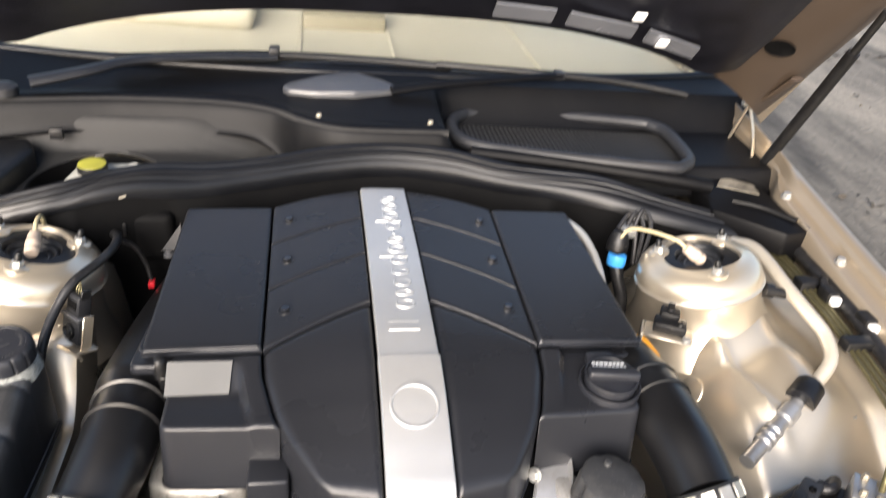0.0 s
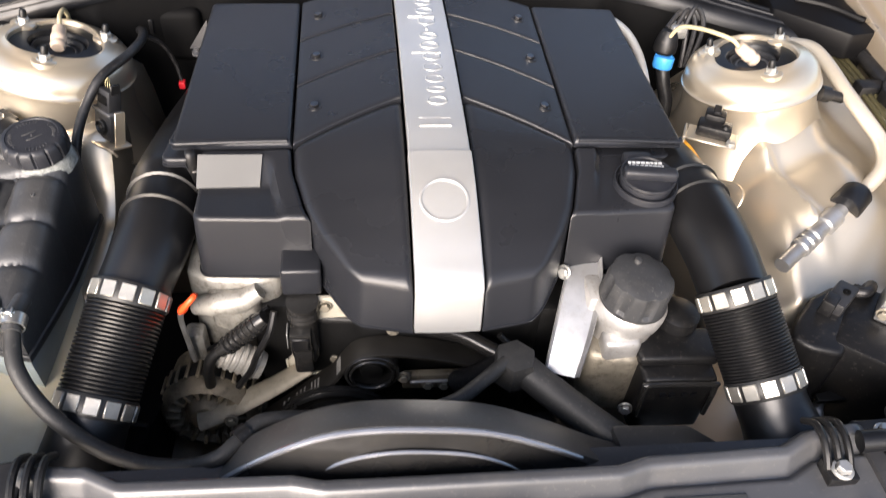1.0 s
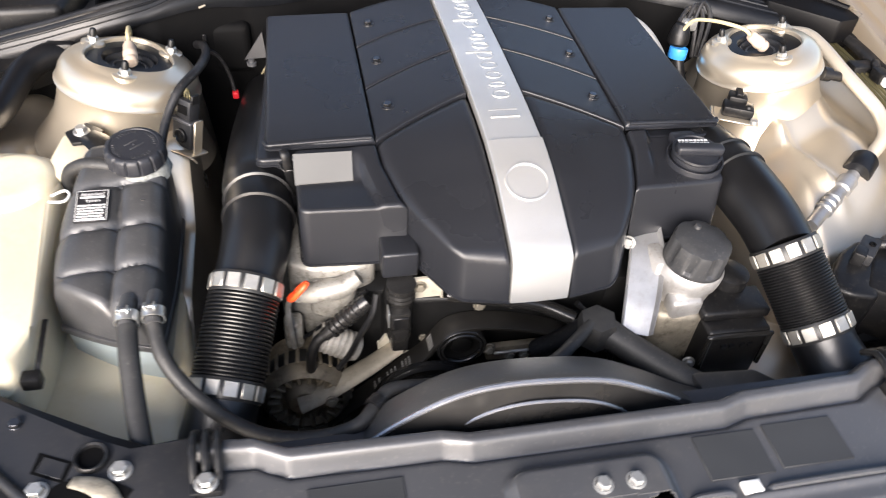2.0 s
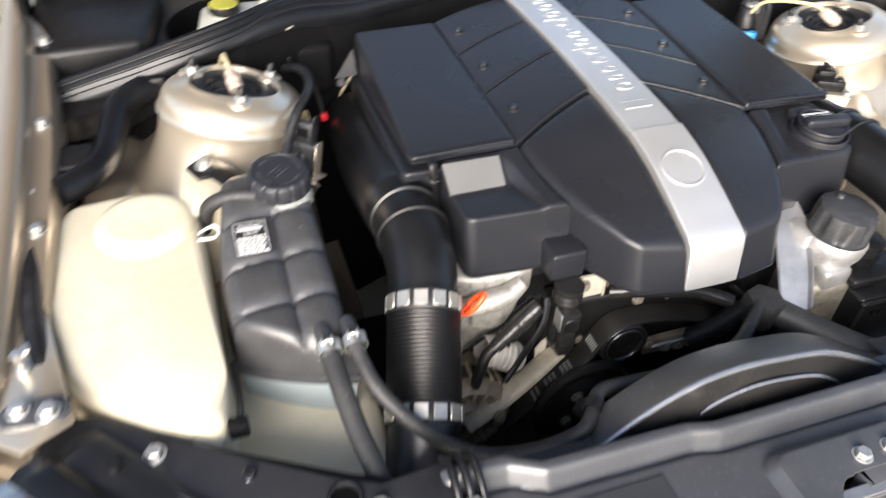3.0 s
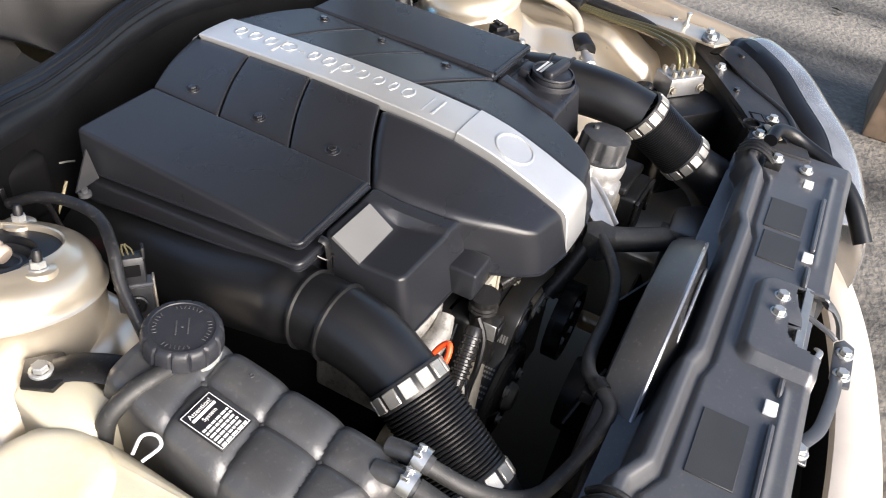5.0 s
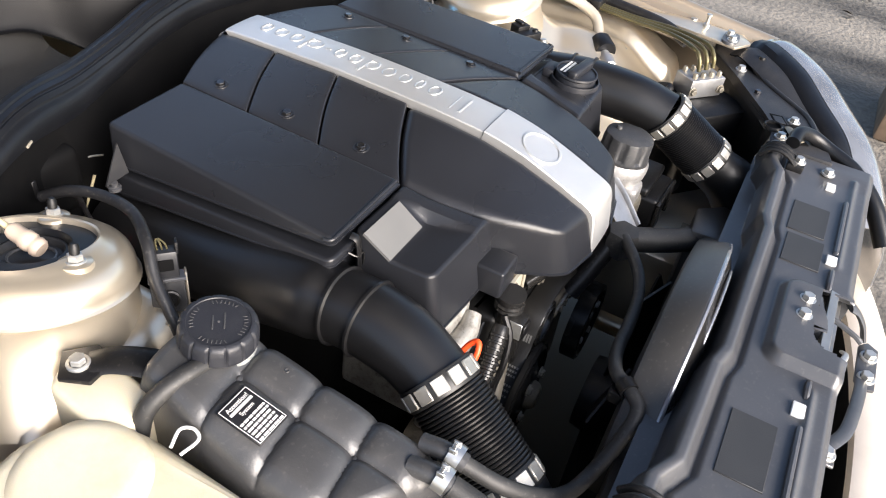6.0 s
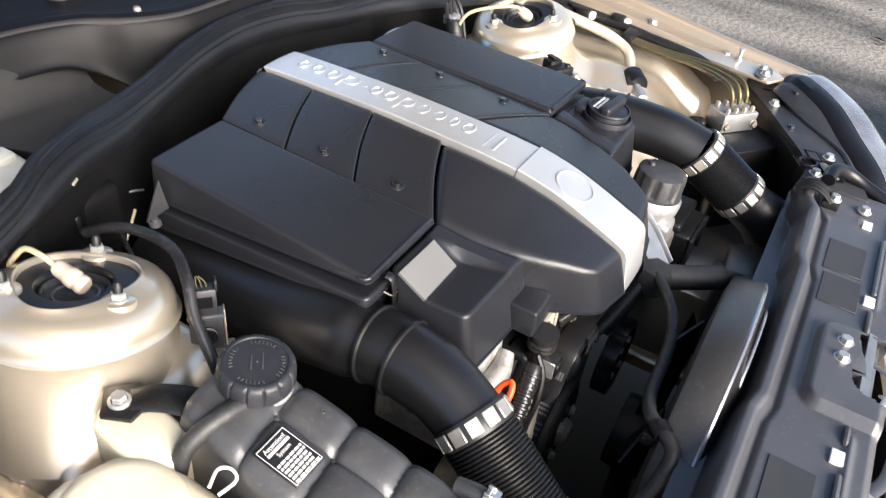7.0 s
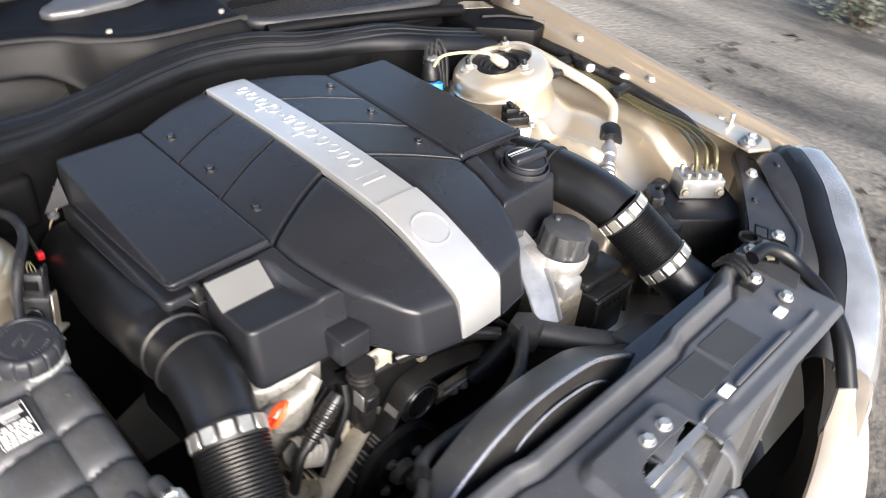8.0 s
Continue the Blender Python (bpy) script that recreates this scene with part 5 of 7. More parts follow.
    part("hub", lathe([(0, -0.03), (0.05, -0.03), (0.055, 0.0), (0.05, 0.02), (0, 0.022)], 32, along((0, 0.325, 0.56), (0, -1, 0))), DARK, fan)
    bl = bmesh.new()
    q = [bl.verts.new(p) for p in ((0.05, 0.31, -0.02), (0.18, 0.305, -0.045), (0.185, 0.325, 0.03), (0.05, 0.335, 0.02))]
    bl.faces.new(q)
    thicken(bl, 0.003)
    blade = finish("blade", bl, DARK)
    for k in range(7):
        part("blade", blade, None, fan, "", Matrix.Translation((0, 0, 0.56)) @ Matrix.Rotation(2 * math.pi * k / 7 + 0.35, 4, "Y"))
    th = thing("thermostat_housing", (0.0, 0.45, 0.76), "stained pale metal thermostat housing behind the belt", "thermostat housing")
    part("body", prism([(-0.088, 0.462), (-0.070, 0.450), (-0.020, 0.446), (0.030, 0.450), (0.050, 0.470), (-0.088, 0.490)], 0.735, 0.778, 0.008, 3), BROWNDUST, th)
    part("pipe", tube([(-0.085, 0.452, 0.765), (-0.055, 0.440, 0.770), (-0.020, 0.436, 0.764), (0.020, 0.430, 0.756), (0.055, 0.412, 0.748)], 0.009, 12), PULLEY, th, "black plastic pipe")
    for x, z in ((-0.050, 0.752), (-0.010, 0.750), (0.028, 0.757)):
        part("bolt", BOLTDULL, None, th, "", along((x, 0.444, z), (0, -1, 0.3)))
    for k, pts in enumerate(([(-0.170, 0.440, 0.790), (-0.176, 0.428, 0.770), (-0.190, 0.424, 0.742), (-0.200, 0.426, 0.712), (-0.215, 0.422, 0.690)],
                             [(0.060, 0.425, 0.760), (0.085, 0.415, 0.735), (0.110, 0.410, 0.700), (0.118, 0.410, 0.66)])):
        single("engine_cable", tube(pts, 0.0036, 8), PLASTIC, "thin black cable on the engine front", "cable", "engine cables")
    ps = thing("metal_plate", (0.0, 0.43, 0.69), "golden-brown metal plate with studs on the engine front", "plate")
    part("plate", box(-0.040, 0.045, 0.420, 0.430, 0.676, 0.700, 0.003, 2), BROWNDUST, ps)
    part("bar", box(-0.032, 0.040, 0.4165, 0.4200, 0.690, 0.694, 0.001, 1), ALU, ps)
    for x, z in ((-0.039, 0.700), (-0.012, 0.686), (0.006, 0.684), (0.024, 0.683), (0.040, 0.690)):
        part("stud", BOLTDULL, None, ps, "", along((x, 0.420, z), (0, -1, 0.2)))


def lower_duct():
    t = thing("lower_air_duct", (-0.30, 0.42, 0.45), "black plastic duct body added to darken the gap beside the engine", "air duct")
    # near-black body added so the gap beside the engine turns dark
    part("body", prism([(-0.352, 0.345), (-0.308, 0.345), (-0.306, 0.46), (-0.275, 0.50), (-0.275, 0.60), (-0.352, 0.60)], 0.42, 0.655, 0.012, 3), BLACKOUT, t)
    part("rib", tube([(-0.348, 0.40, 0.656), (-0.330, 0.402, 0.658), (-0.311, 0.40, 0.656)], 0.004, 8, 4), PLASTIC, t)


def oil_filter():
    t = thing("oil_filter_housing", (0.195, 0.44, 0.74), "cast aluminium oil filter housing with a black screw cap", "oil filter")
    ax = Vector((0.06, -0.05, 1)).normalized()
    base = Vector((0.1955, 0.434, 0.796))
    m = along(base, ax)
    part("housing", lathe([(0.030, -0.085), (0.032, -0.05), (0.034, -0.02), (0.0375, -0.012), (0.0385, -0.004), (0.0385, 0.004), (0.036, 0.008)], 40, m), ALU, t)
    cap = part("cap", lathe([(0.0340, 0.006), (0.0355, 0.008), (0.0355, 0.012), (0.0345, 0.015), (0.0340, 0.036), (0.0325, 0.041), (0.026, 0.0435), (0.012, 0.045), (0, 0.045)], 96, m,
                            wave=lambda a, i: 1 - (0.085 * max(0.0, math.cos(a * 8)) ** 0.6 if i in (3, 4) else 0.05 * max(0.0, math.cos(a * 8)) if i == 5 else 0)), FILTERCAP, t, "dusty grey fluted screw cap")
    part("nub", lathe([(0, 0.049), (0.0035, 0.0485), (0.0045, 0.044)], 14, m @ pose(0.012, 0.012, 0)), FILTERCAP, cap)
    P = smooth_path([(0.160, 0.500, 0.812), (0.150, 0.460, 0.800), (0.136, 0.420, 0.776), (0.120, 0.382, 0.745)], 5)
    bm, rows = bmesh.new(), []
    for k, p in enumerate(P):
        w = 0.017 + 0.004 * math.sin(3.0 * k / len(P))
        across, up = Vector((0.94, -0.33, 0.0)), Vector((-0.10, -0.35, 0.93))
        rows.append([bm.verts.new(p + across * a * w + up * b) for a, b in ((-1, 0.003), (-0.86, 0.0), (0.0, 0.0006), (0.80, 0.0), (0.92, 0.005), (1.0, 0.006))])
    for a, b in zip(rows, rows[1:]):
        for k in range(5):
            bm.faces.new((a[k], a[k + 1], b[k + 1], b[k]))
    thicken(bm, 0.002)
    strap = part("bracket", bm, ALUSHEET, t, "bright pressed aluminium plate with dimples")
    dim = finish("dimple", lathe([(0.0022, -0.0005), (0.0020, 0.0010), (0.0012, 0.0014), (0, 0.0010)], 10), ALU)
    for k in range(5):
        p = P[3 + 2 * k]
        for a in (-0.008, 0.0, 0.008):
            part("dimple", dim, None, strap, "", along(p + Vector((0.94, -0.33, 0.0)) * a, (-0.10, -0.35, 0.93)))
    part("flange", box(0.150, 0.178, 0.43, 0.47, 0.770, 0.806, 0.006, 2), ALU, t)
    part("lower_casting", prism([(0.150, 0.400), (0.200, 0.388), (0.228, 0.410), (0.226, 0.46), (0.150, 0.47)], 0.66, 0.755, 0.010, 3), ALUDIRTY, t)
    part("spout", box(0.165, 0.205, 0.395, 0.42, 0.745, 0.775, 0.007, 3), ALU, t)
    part("bolt", BOLT, None, t, "", along((0.131, 0.470, 0.806), (-0.7, -0.6, 0.4)))
    part("bolt", BOLT, None, t, "", along((0.215, 0.380, 0.700), (0, -1, 0.3)))
    k = thing("secondary_air_box", (0.25, 0.405, 0.70), "black plastic box with moulded text bars beside the oil filter", "plastic box")
    part("body", prism([(0.205, 0.368), (0.285, 0.366), (0.287, 0.42), (0.205, 0.424)], 0.66, 0.748, 0.006, 3), PLASTIC, k)
    part("lid", prism([(0.202, 0.385), (0.288, 0.383), (0.290, 0.426), (0.202, 0.43)], 0.748, 0.762, 0.005, 3), PLASTIC, k)
    part("boss", lathe([(0.022, 0), (0.022, 0.02), (0.016, 0.024), (0, 0.024)], 24, pose(0.255, 0.435, 0.757)), PLASTIC, k)
    rim = [(0.208, 0.366, 0.690), (0.207, 0.366, 0.738), (0.212, 0.366, 0.744), (0.276, 0.364, 0.744), (0.282, 0.364, 0.738), (0.283, 0.364, 0.690)]
    part("front_rim", tube(rim, 0.003, 8, 4), PULLEY, k)
    for x in (0.226, 0.236, 0.250, 0.260):
        part("moulded_mark", box(x, x + 0.006, 0.3640, 0.3672, 0.722, 0.727, 0, 0), RUBBER, k)
    part("bolt", BOLT, None, k, "", along((0.199, 0.375, 0.69), (-0.3, -1, 0.2)))


def oil_cap():
    t = thing("oil_filler_cap", (0.219, 0.534, 0.87), "black oil filler cap with a raised grip bar", "oil cap")
    m = along((0.2195, 0.531, 0.876), (0, -0.05, 1)) @ Matrix.Diagonal((0.95, 0.95, 1.0, 1))
    part("base", lathe([(0.036, -0.006), (0.036, 0.002), (0.0355, 0.0035), (0.034, 0.0035), (0.0335, -0.002), (0.030, -0.003)], 48, m), CAPMAT, t)
    part("cap", lathe([(0.0295, -0.003), (0.0295, 0.008), (0.0285, 0.0105), (0.026, 0.0115), (0, 0.0118)], 48, m), CAPMAT, t)
    part("cap_rim", lathe([(0.0300, 0.0085), (0.0312, 0.0105), (0.0305, 0.0128), (0.0285, 0.0130), (0.0275, 0.0112)], 48, m), CAPMAT, t)
    grip = box(-0.030, 0.030, -0.0075, 0.0075, 0.010, 0.0225, 0.004, 3)
    part("grip", finish("grip", grip, CAPMAT), None, t, "", m @ pose(0, -0.004, 0, 0, 0, -6))
    for y0 in (0.010, 0.0155):
        bars = bmesh.new()
        x = -0.020
        rnd = random.Random(int(y0 * 1e4))
        while x < 0.018:
            w = rnd.uniform(0.002, 0.0045)
            box(x, x + w, y0, y0 + 0.0032, 0.0136, 0.0142, 0, bm=bars)
            x += w + 0.0012
        part("print_line", finish("print_line", bars, LABELWHITE), None, t, "faded white print as bars", m @ pose(0, 0, 0, 0, 0, -4))
    part("lug", box(0.203, 0.235, 0.558, 0.575, 0.872, 0.886, 0.004, 2), CAPMAT, t)


def small_right_side():
    single("wiring_sleeve", tube([(0.195, 0.897, 0.862), (0.225, 0.900, 0.874), (0.262, 0.891, 0.878), (0.286, 0.862, 0.874), (0.296, 0.820, 0.864), (0.298, 0.775, 0.846), (0.298, 0.74, 0.82)], 0.0058, 14), BRAID,
           "bright braided metal sleeve curving round the cover's corner", "sleeve")
    t = thing("vacuum_valve", (0.338, 0.835, 0.83), "small black valve with a bright blue collar", "valve")
    part("body", lathe([(0, 0.03), (0.010, 0.03), (0.013, 0.024), (0.016, 0.012), (0.016, 0.002), (0.012, -0.002)], 20, along((0.342, 0.842, 0.853), (0.1, 0.2, 1))), PLASTIC, t)
    part("collar", lathe([(0.0135, 0.006), (0.0140, 0.004), (0.0140, -0.008), (0.0130, -0.010)], 20, along((0.339, 0.828, 0.848), (0.1, 0.2, 1))), BLUE, t, "bright blue collar")
    part("hose", tube([(0.338, 0.825, 0.842), (0.342, 0.815, 0.82), (0.350, 0.805, 0.79), (0.350, 0.80, 0.74)], 0.0095, 12), HOSE, t)
    part("plug", box(0.350, 0.372, 0.850, 0.872, 0.868, 0.885, 0.003), STEEL, t)
    for k in range(3):
        part("cable", tube([(0.345 + 0.012 * k, 0.86, 0.88), (0.365 + 0.01 * k, 0.875, 0.895 + 0.004 * k), (0.375 + 0.012 * k, 0.865, 0.88), (0.372 + 0.006 * k, 0.84, 0.83)], 0.0035, 8), HOSE, t)
    single("amber_cable_tag", tube([(0.323, 0.684, 0.822), (0.333, 0.672, 0.816), (0.345, 0.655, 0.805)], 0.0045, 8, 4, flat=0.5), AMBER, "amber-yellow cable tag by the intake duct", "tag")
    # refrigerant pipe, its grey cap and fitting
    p = thing("refrigerant_pipe", (0.53, 0.70, 0.84), "beige painted refrigerant pipe along the inner fender", "pipe")
    part("pipe", tube([(0.523, 0.842, 0.868), (0.536, 0.812, 0.878), (0.542, 0.775, 0.876), (0.545, 0.720, 0.868), (0.553, 0.670, 0.858), (0.560, 0.640, 0.848), (0.553, 0.608, 0.835), (0.530, 0.590, 0.815), (0.505, 0.580, 0.800)], 0.0092, 16), PIPE, p)
    part("branch", lathe([(0.007, 0), (0.007, 0.02), (0.010, 0.021), (0.010, 0.034), (0.007, 0.036), (0, 0.036)], 16, along((0.540, 0.715, 0.862), (-1, 0.05, 0.2))), PLASTIC, p, "black valve cap")
    cap = part("sleeve", lathe([(0, 0.0), (0.0175, 0.0), (0.019, 0.003), (0.019, 0.032), (0.0175, 0.035), (0, 0.035)], 28, along((0.517, 0.583, 0.812), (-0.75, -0.62, -0.12))), RUBBER, p, "grey-black rubber sleeve")
    fit = [(0.012, 0.03), (0.012, 0.050), (0.016, 0.052), (0.016, 0.075), (0.012, 0.077), (0.012, 0.092), (0.0145, 0.094), (0.0145, 0.100), (0.012, 0.102), (0.0145, 0.106), (0.0145, 0.112), (0.012, 0.114), (0.0145, 0.118), (0.0145, 0.124), (0.0115, 0.126), (0.0115, 0.16), (0, 0.16)]
    part("fitting", lathe(fit, 18, along((0.520, 0.585, 0.810), (-0.80, -0.58, -0.16)) @ Matrix.Diagonal((0.8, 0.8, 1, 1))), ALUSHEET, p, "bright aluminium threaded fitting")
    part("tab", box(0.545, 0.575, 0.535, 0.560, 0.786, 0.790, 0.001, 1), PAINT, p)
    part("screw", BOLT, None, p, "", pose(0.560, 0.547, 0.790))
    for k in range(3):
        single("brake_line", tube([(0.598 + 0.009 * k, 0.90, 0.842), (0.593 + 0.009 * k, 0.80, 0.848), (0.588 + 0.008 * k, 0.68, 0.846), (0.574 + 0.010 * k, 0.56, 0.842), (0.545 + 0.014 * k, 0.475, 0.850), (0.500 + 0.018 * k, 0.425 - 0.006 * k, 0.856), (0.488 + 0.016 * k, 0.41 - 0.008 * k, 0.846), (0.486 + 0.016 * k, 0.405 - 0.008 * k, 0.828)], 0.0034, 10), BRASSPIPE,
               "thin olive-green steel brake line", "brake line", "brake lines along the fender")
    single("line_clip", box(0.584, 0.622, 0.742, 0.765, 0.842, 0.860, 0.003), PLASTIC, "black plastic clip over the brake lines", "clip")
    single("line_clip", box(0.574, 0.614, 0.612, 0.632, 0.840, 0.856, 0.003), PLASTIC, "black plastic clip over the brake lines", "clip")
    h = thing("wiring_harness", (0.63, 0.7, 0.85), "black wiring harness with taped branches and white plugs", "wiring")
    part("loom", tube([(0.640, 0.90, 0.850), (0.632, 0.80, 0.856), (0.628, 0.70, 0.852), (0.618, 0.60, 0.846), (0.600, 0.50, 0.842), (0.580, 0.45, 0.83)], 0.0095, 12), HOSE, h)
    part("branch", tube([(0.632, 0.76, 0.856), (0.618, 0.745, 0.862), (0.612, 0.725, 0.856)], 0.006, 10), HOSE, h)
    for x, y in ((0.612, 0.722), (0.628, 0.660), (0.640, 0.83)):
        part("plug", box(x - 0.009, x + 0.009, y - 0.014, y + 0.012, 0.848, 0.866, 0.003), PLASTIC, h)
        part("plug_end", box(x - 0.007, x + 0.007, y - 0.024, y - 0.013, 0.850, 0.863, 0.003), WHITE, h, "white plug end")
    # brake hydraulic unit
    a = thing("brake_hydraulic_unit", (0.49, 0.40, 0.70), "bare aluminium hydraulic block on a black pump unit", "hydraulic unit")
    m = pose(0.492, 0.400, 0, 0, 0, -38)
    part("block", finish("block", box(-0.034, 0.034, -0.021, 0.021, 0.792, 0.824, 0.002, 2), ALUSHEET), None, a, "", m)
    part("pump", finish("pump", box(-0.062, 0.060, -0.075, 0.030, 0.60, 0.791, 0.006, 2), PLASTIC), None, a, "black pump body", m)
    part("cover", prism([(0.357, 0.388), (0.372, 0.372), (0.402, 0.362), (0.438, 0.402), (0.456, 0.442), (0.437, 0.459), (0.402, 0.442), (0.372, 0.412)], 0.66, 0.789, 0.007, 3), PLASTIC, a)
    con = part("connector", prism([(0.404, 0.426), (0.436, 0.453), (0.452, 0.438), (0.420, 0.410)], 0.780, 0.804, 0.003, 2), WING, a, "grey wiring connector")
    part("lever", prism([(0.398, 0.420), (0.412, 0.434), (0.422, 0.424), (0.408, 0.410)], 0.786, 0.807, 0.002, 2), PLASTIC, con)
    part("lug", lathe([(0.004, 0), (0.004, 0.003), (0.0022, 0.003), (0.0022, 0), (0, 0)], 14, pose(0.432, 0.432, 0.803)), BLACKOUT, con)
    part("cable", tube([(0.446, 0.441, 0.795), (0.458, 0.436, 0.799), (0.470, 0.444, 0.795), (0.486, 0.462, 0.78), (0.495, 0.480, 0.74)], 0.0062, 10), HOSE, a)
    part("bracket", prism([(0.398, 0.352), (0.430, 0.352), (0.452, 0.372), (0.446, 0.384), (0.420, 0.364), (0.398, 0.362)], 0.716, 0.722, 0.001, 1), DARK, a, "dark sheet bracket")
    nut = finish("line_nut", lathe([(0.0042, 0.0), (0.0042, 0.006), (0.003, 0.008), (0, 0.008)], 6), ALUDIRTY)
    for dx in (-0.024, -0.008, 0.009, 0.025):
        for dy in (-0.012, 0.014):
            part("line_nut", nut, None, a, "", m @ pose(dx, dy, 0.824))
    for dx in (-0.028, 0.028):
        part("bolt", BOLTDULL, None, a, "", m @ pose(dx, -0.0215, 0.805, 90))
    single("fuel_line", tube([(0.408, 0.332, 0.690), (0.404, 0.348, 0.702), (0.412, 0.363, 0.704), (0.430, 0.371, 0.700), (0.456, 0.378, 0.690)], 0.0056, 12), ALU, "bare metal pipe elbow beside the snorkel", "pipe")
    single("body_plug", lathe([(0.0205, -0.002), (0.0212, 0.0012), (0.0202, 0.0022), (0.0190, 0.0010), (0.0175, 0.0016), (0, 0.0024)], 40, along((0.3925, 0.638, 0.7600), (-1.64, -0.30, 1.0))), PAINT, "round painted plug in the inner fender", "plug")
    q = thing("wire_bracket", (0.232, 0.30, 0.70), "sheet metal tab with a stud and a yellow wire", "bracket")
    part("tab", box(0.228, 0.270, 0.300, 0.330, 0.688, 0.691, 0.001), ALUDIRTY, q)
    part("stud", BOLT, None, q, "", pose(0.250, 0.318, 0.691))
    part("wire", tube([(0.232, 0.296, 0.69), (0.255, 0.288, 0.694), (0.285, 0.292, 0.69)], 0.0025, 8), AMBER, q, "yellow wire")
    single("frame_rail_right", box(0.225, 0.47, 0.20, 0.60, 0.50, 0.645, 0.012, 2), PAINT, "champagne-painted frame rail low beside the engine", "frame rail", kind="structure")
    single("frame_rail_left", box(-0.47, -0.27, 0.20, 0.60, 0.42, 0.56, 0.012, 2), PAINT, "champagne-painted frame rail low beside the engine", "frame rail", kind="structure")


def small_left_side():
    t = thing("wiring_loom", (-0.34, 0.80, 0.84), "black corrugated wiring loom round the strut tower", "wiring")
    part("loom", tube([(-0.362, 0.868, 0.862), (-0.350, 0.838, 0.876), (-0.345, 0.800, 0.884), (-0.352, 0.755, 0.890), (-0.372, 0.718, 0.886), (-0.388, 0.696, 0.866), (-0.398, 0.670, 0.842), (-0.404, 0.648, 0.81)], 0.0056, 12), HOSE, t)
    part("red_plug", box(-0.3225, -0.3135, 0.847, 0.858, 0.786, 0.7965, 0.002), material("red_plug", (0.6, 0.02, 0.03), 0.4), t, "small red plug")
    part("plug_cable", tube([(-0.350, 0.838, 0.872), (-0.334, 0.852, 0.852), (-0.324, 0.858, 0.822), (-0.319, 0.855, 0.796)], 0.0028, 8), HOSE, t)
    c = thing("cable_duct", (-0.57, 0.80, 0.84), "black flexible cable duct leading to the fender", "cable duct")
    part("duct", tube([(-0.520, 0.852, 0.862), (-0.545, 0.838, 0.868), (-0.568, 0.812, 0.864), (-0.578, 0.770, 0.858), (-0.586, 0.725, 0.856), (-0.605, 0.690, 0.856), (-0.634, 0.668, 0.856)], lambda u: 0.0175 - 0.002 * u, 16), RUBBER, c)
    part("collar", box(-0.548, -0.510, 0.838, 0.872, 0.846, 0.884, 0.006), RUBBER, c)
    p = thing("corner_cover", (-0.60, 0.85, 0.85), "matte black moulded corner cover under the end of the weatherstrip", "cover")
    part("lid", prism([(-0.655, 0.795), (-0.640, 0.800), (-0.618, 0.812), (-0.587, 0.820), (-0.565, 0.818), (-0.530, 0.845), (-0.500, 0.905), (-0.560, 0.930), (-0.655, 0.925)], 0.83, 0.862, 0.004, 2), PLASTIC, p)
    part("ridge", tube([(-0.650, 0.868, 0.862), (-0.600, 0.876, 0.866), (-0.540, 0.890, 0.872)], 0.006, 8), PLASTIC, p)
    f = thing("fender_wiring", (-0.65, 0.65, 0.84), "black wiring loom with plugs along the fender edge", "wiring")
    part("loom", tube([(-0.655, 0.80, 0.845), (-0.657, 0.72, 0.850), (-0.656, 0.62, 0.850), (-0.655, 0.52, 0.846), (-0.645, 0.44, 0.836)], 0.011, 10), HOSE, f)
    part("loom", tube([(-0.645, 0.79, 0.848), (-0.640, 0.70, 0.852), (-0.645, 0.60, 0.842)], 0.008, 10), HOSE, f)
    part("plug", box(-0.648, -0.598, 0.700, 0.745, 0.835, 0.866, 0.006), PLASTIC, f)
    part("plug", box(-0.668, -0.640, 0.640, 0.672, 0.842, 0.868, 0.004), PLASTIC, f)
    part("nut", NUT, None, f, "", pose(-0.638, 0.758, 0.862))
    part("plug_end", box(-0.662, -0.650, 0.592, 0.612, 0.850, 0.862, 0.002), WHITE, f, "white plug end")
    part("plug_end", box(-0.663, -0.652, 0.652, 0.668, 0.856, 0.872, 0.002), WHITE, f, "white plug end")
    single("fender_gutter", box(-0.672, -0.630, 0.44, 0.96, 0.79, 0.826, 0.004), PLASTIC, "black plastic gutter between fender and inner fender", "gutter", kind="structure")


# ---- front panel, shroud, front of the car ----
RIDGE = [(-0.40, 0.262), (-0.34, 0.250), (-0.30, 0.250), (-0.272, 0.236), (-0.14, 0.234), (-0.115, 0.228), (0.125, 0.228), (0.15, 0.235), (0.272, 0.238), (0.30, 0.252), (0.34, 0.254), (0.40, 0.262)]


def carrier_z(x, y):
    yr = ramp(x, RIDGE)
    z = 0.823 + 0.004 * step(abs(x), 0.30, 0.34)
    d = (y - yr)
    z += 0.0135 * math.exp(-(d / 0.0088) ** 4) * step(0.362 - abs(x), 0.0, 0.022)                # rolled rear bead
    z -= 0.005 * math.exp(-((d + 0.0148) / 0.0032) ** 2)     # groove in front of the bead
    z -= 0.030 * step(d, 0.010, 0.018)
    qx, qy = max(0, abs(x + 0.022) - 0.053), max(0, abs(y - 0.150) - 0.026)
    pad = step(0.0225 - math.hypot(qx, qy), 0, 0.011)        # raised latch pad with rounded corners
    z += 0.0115 * pad
    z += 0.004 * math.exp(-((y - 0.142) / 0.004) ** 2) * step(abs(x), 0.10, 0.12) * step(0.33 - abs(x), 0, 0.01)
    z -= 0.007 * step(0.126 - y, 0, 0.010) * step(abs(x - 0.002), 0.055, 0.075)
    return z


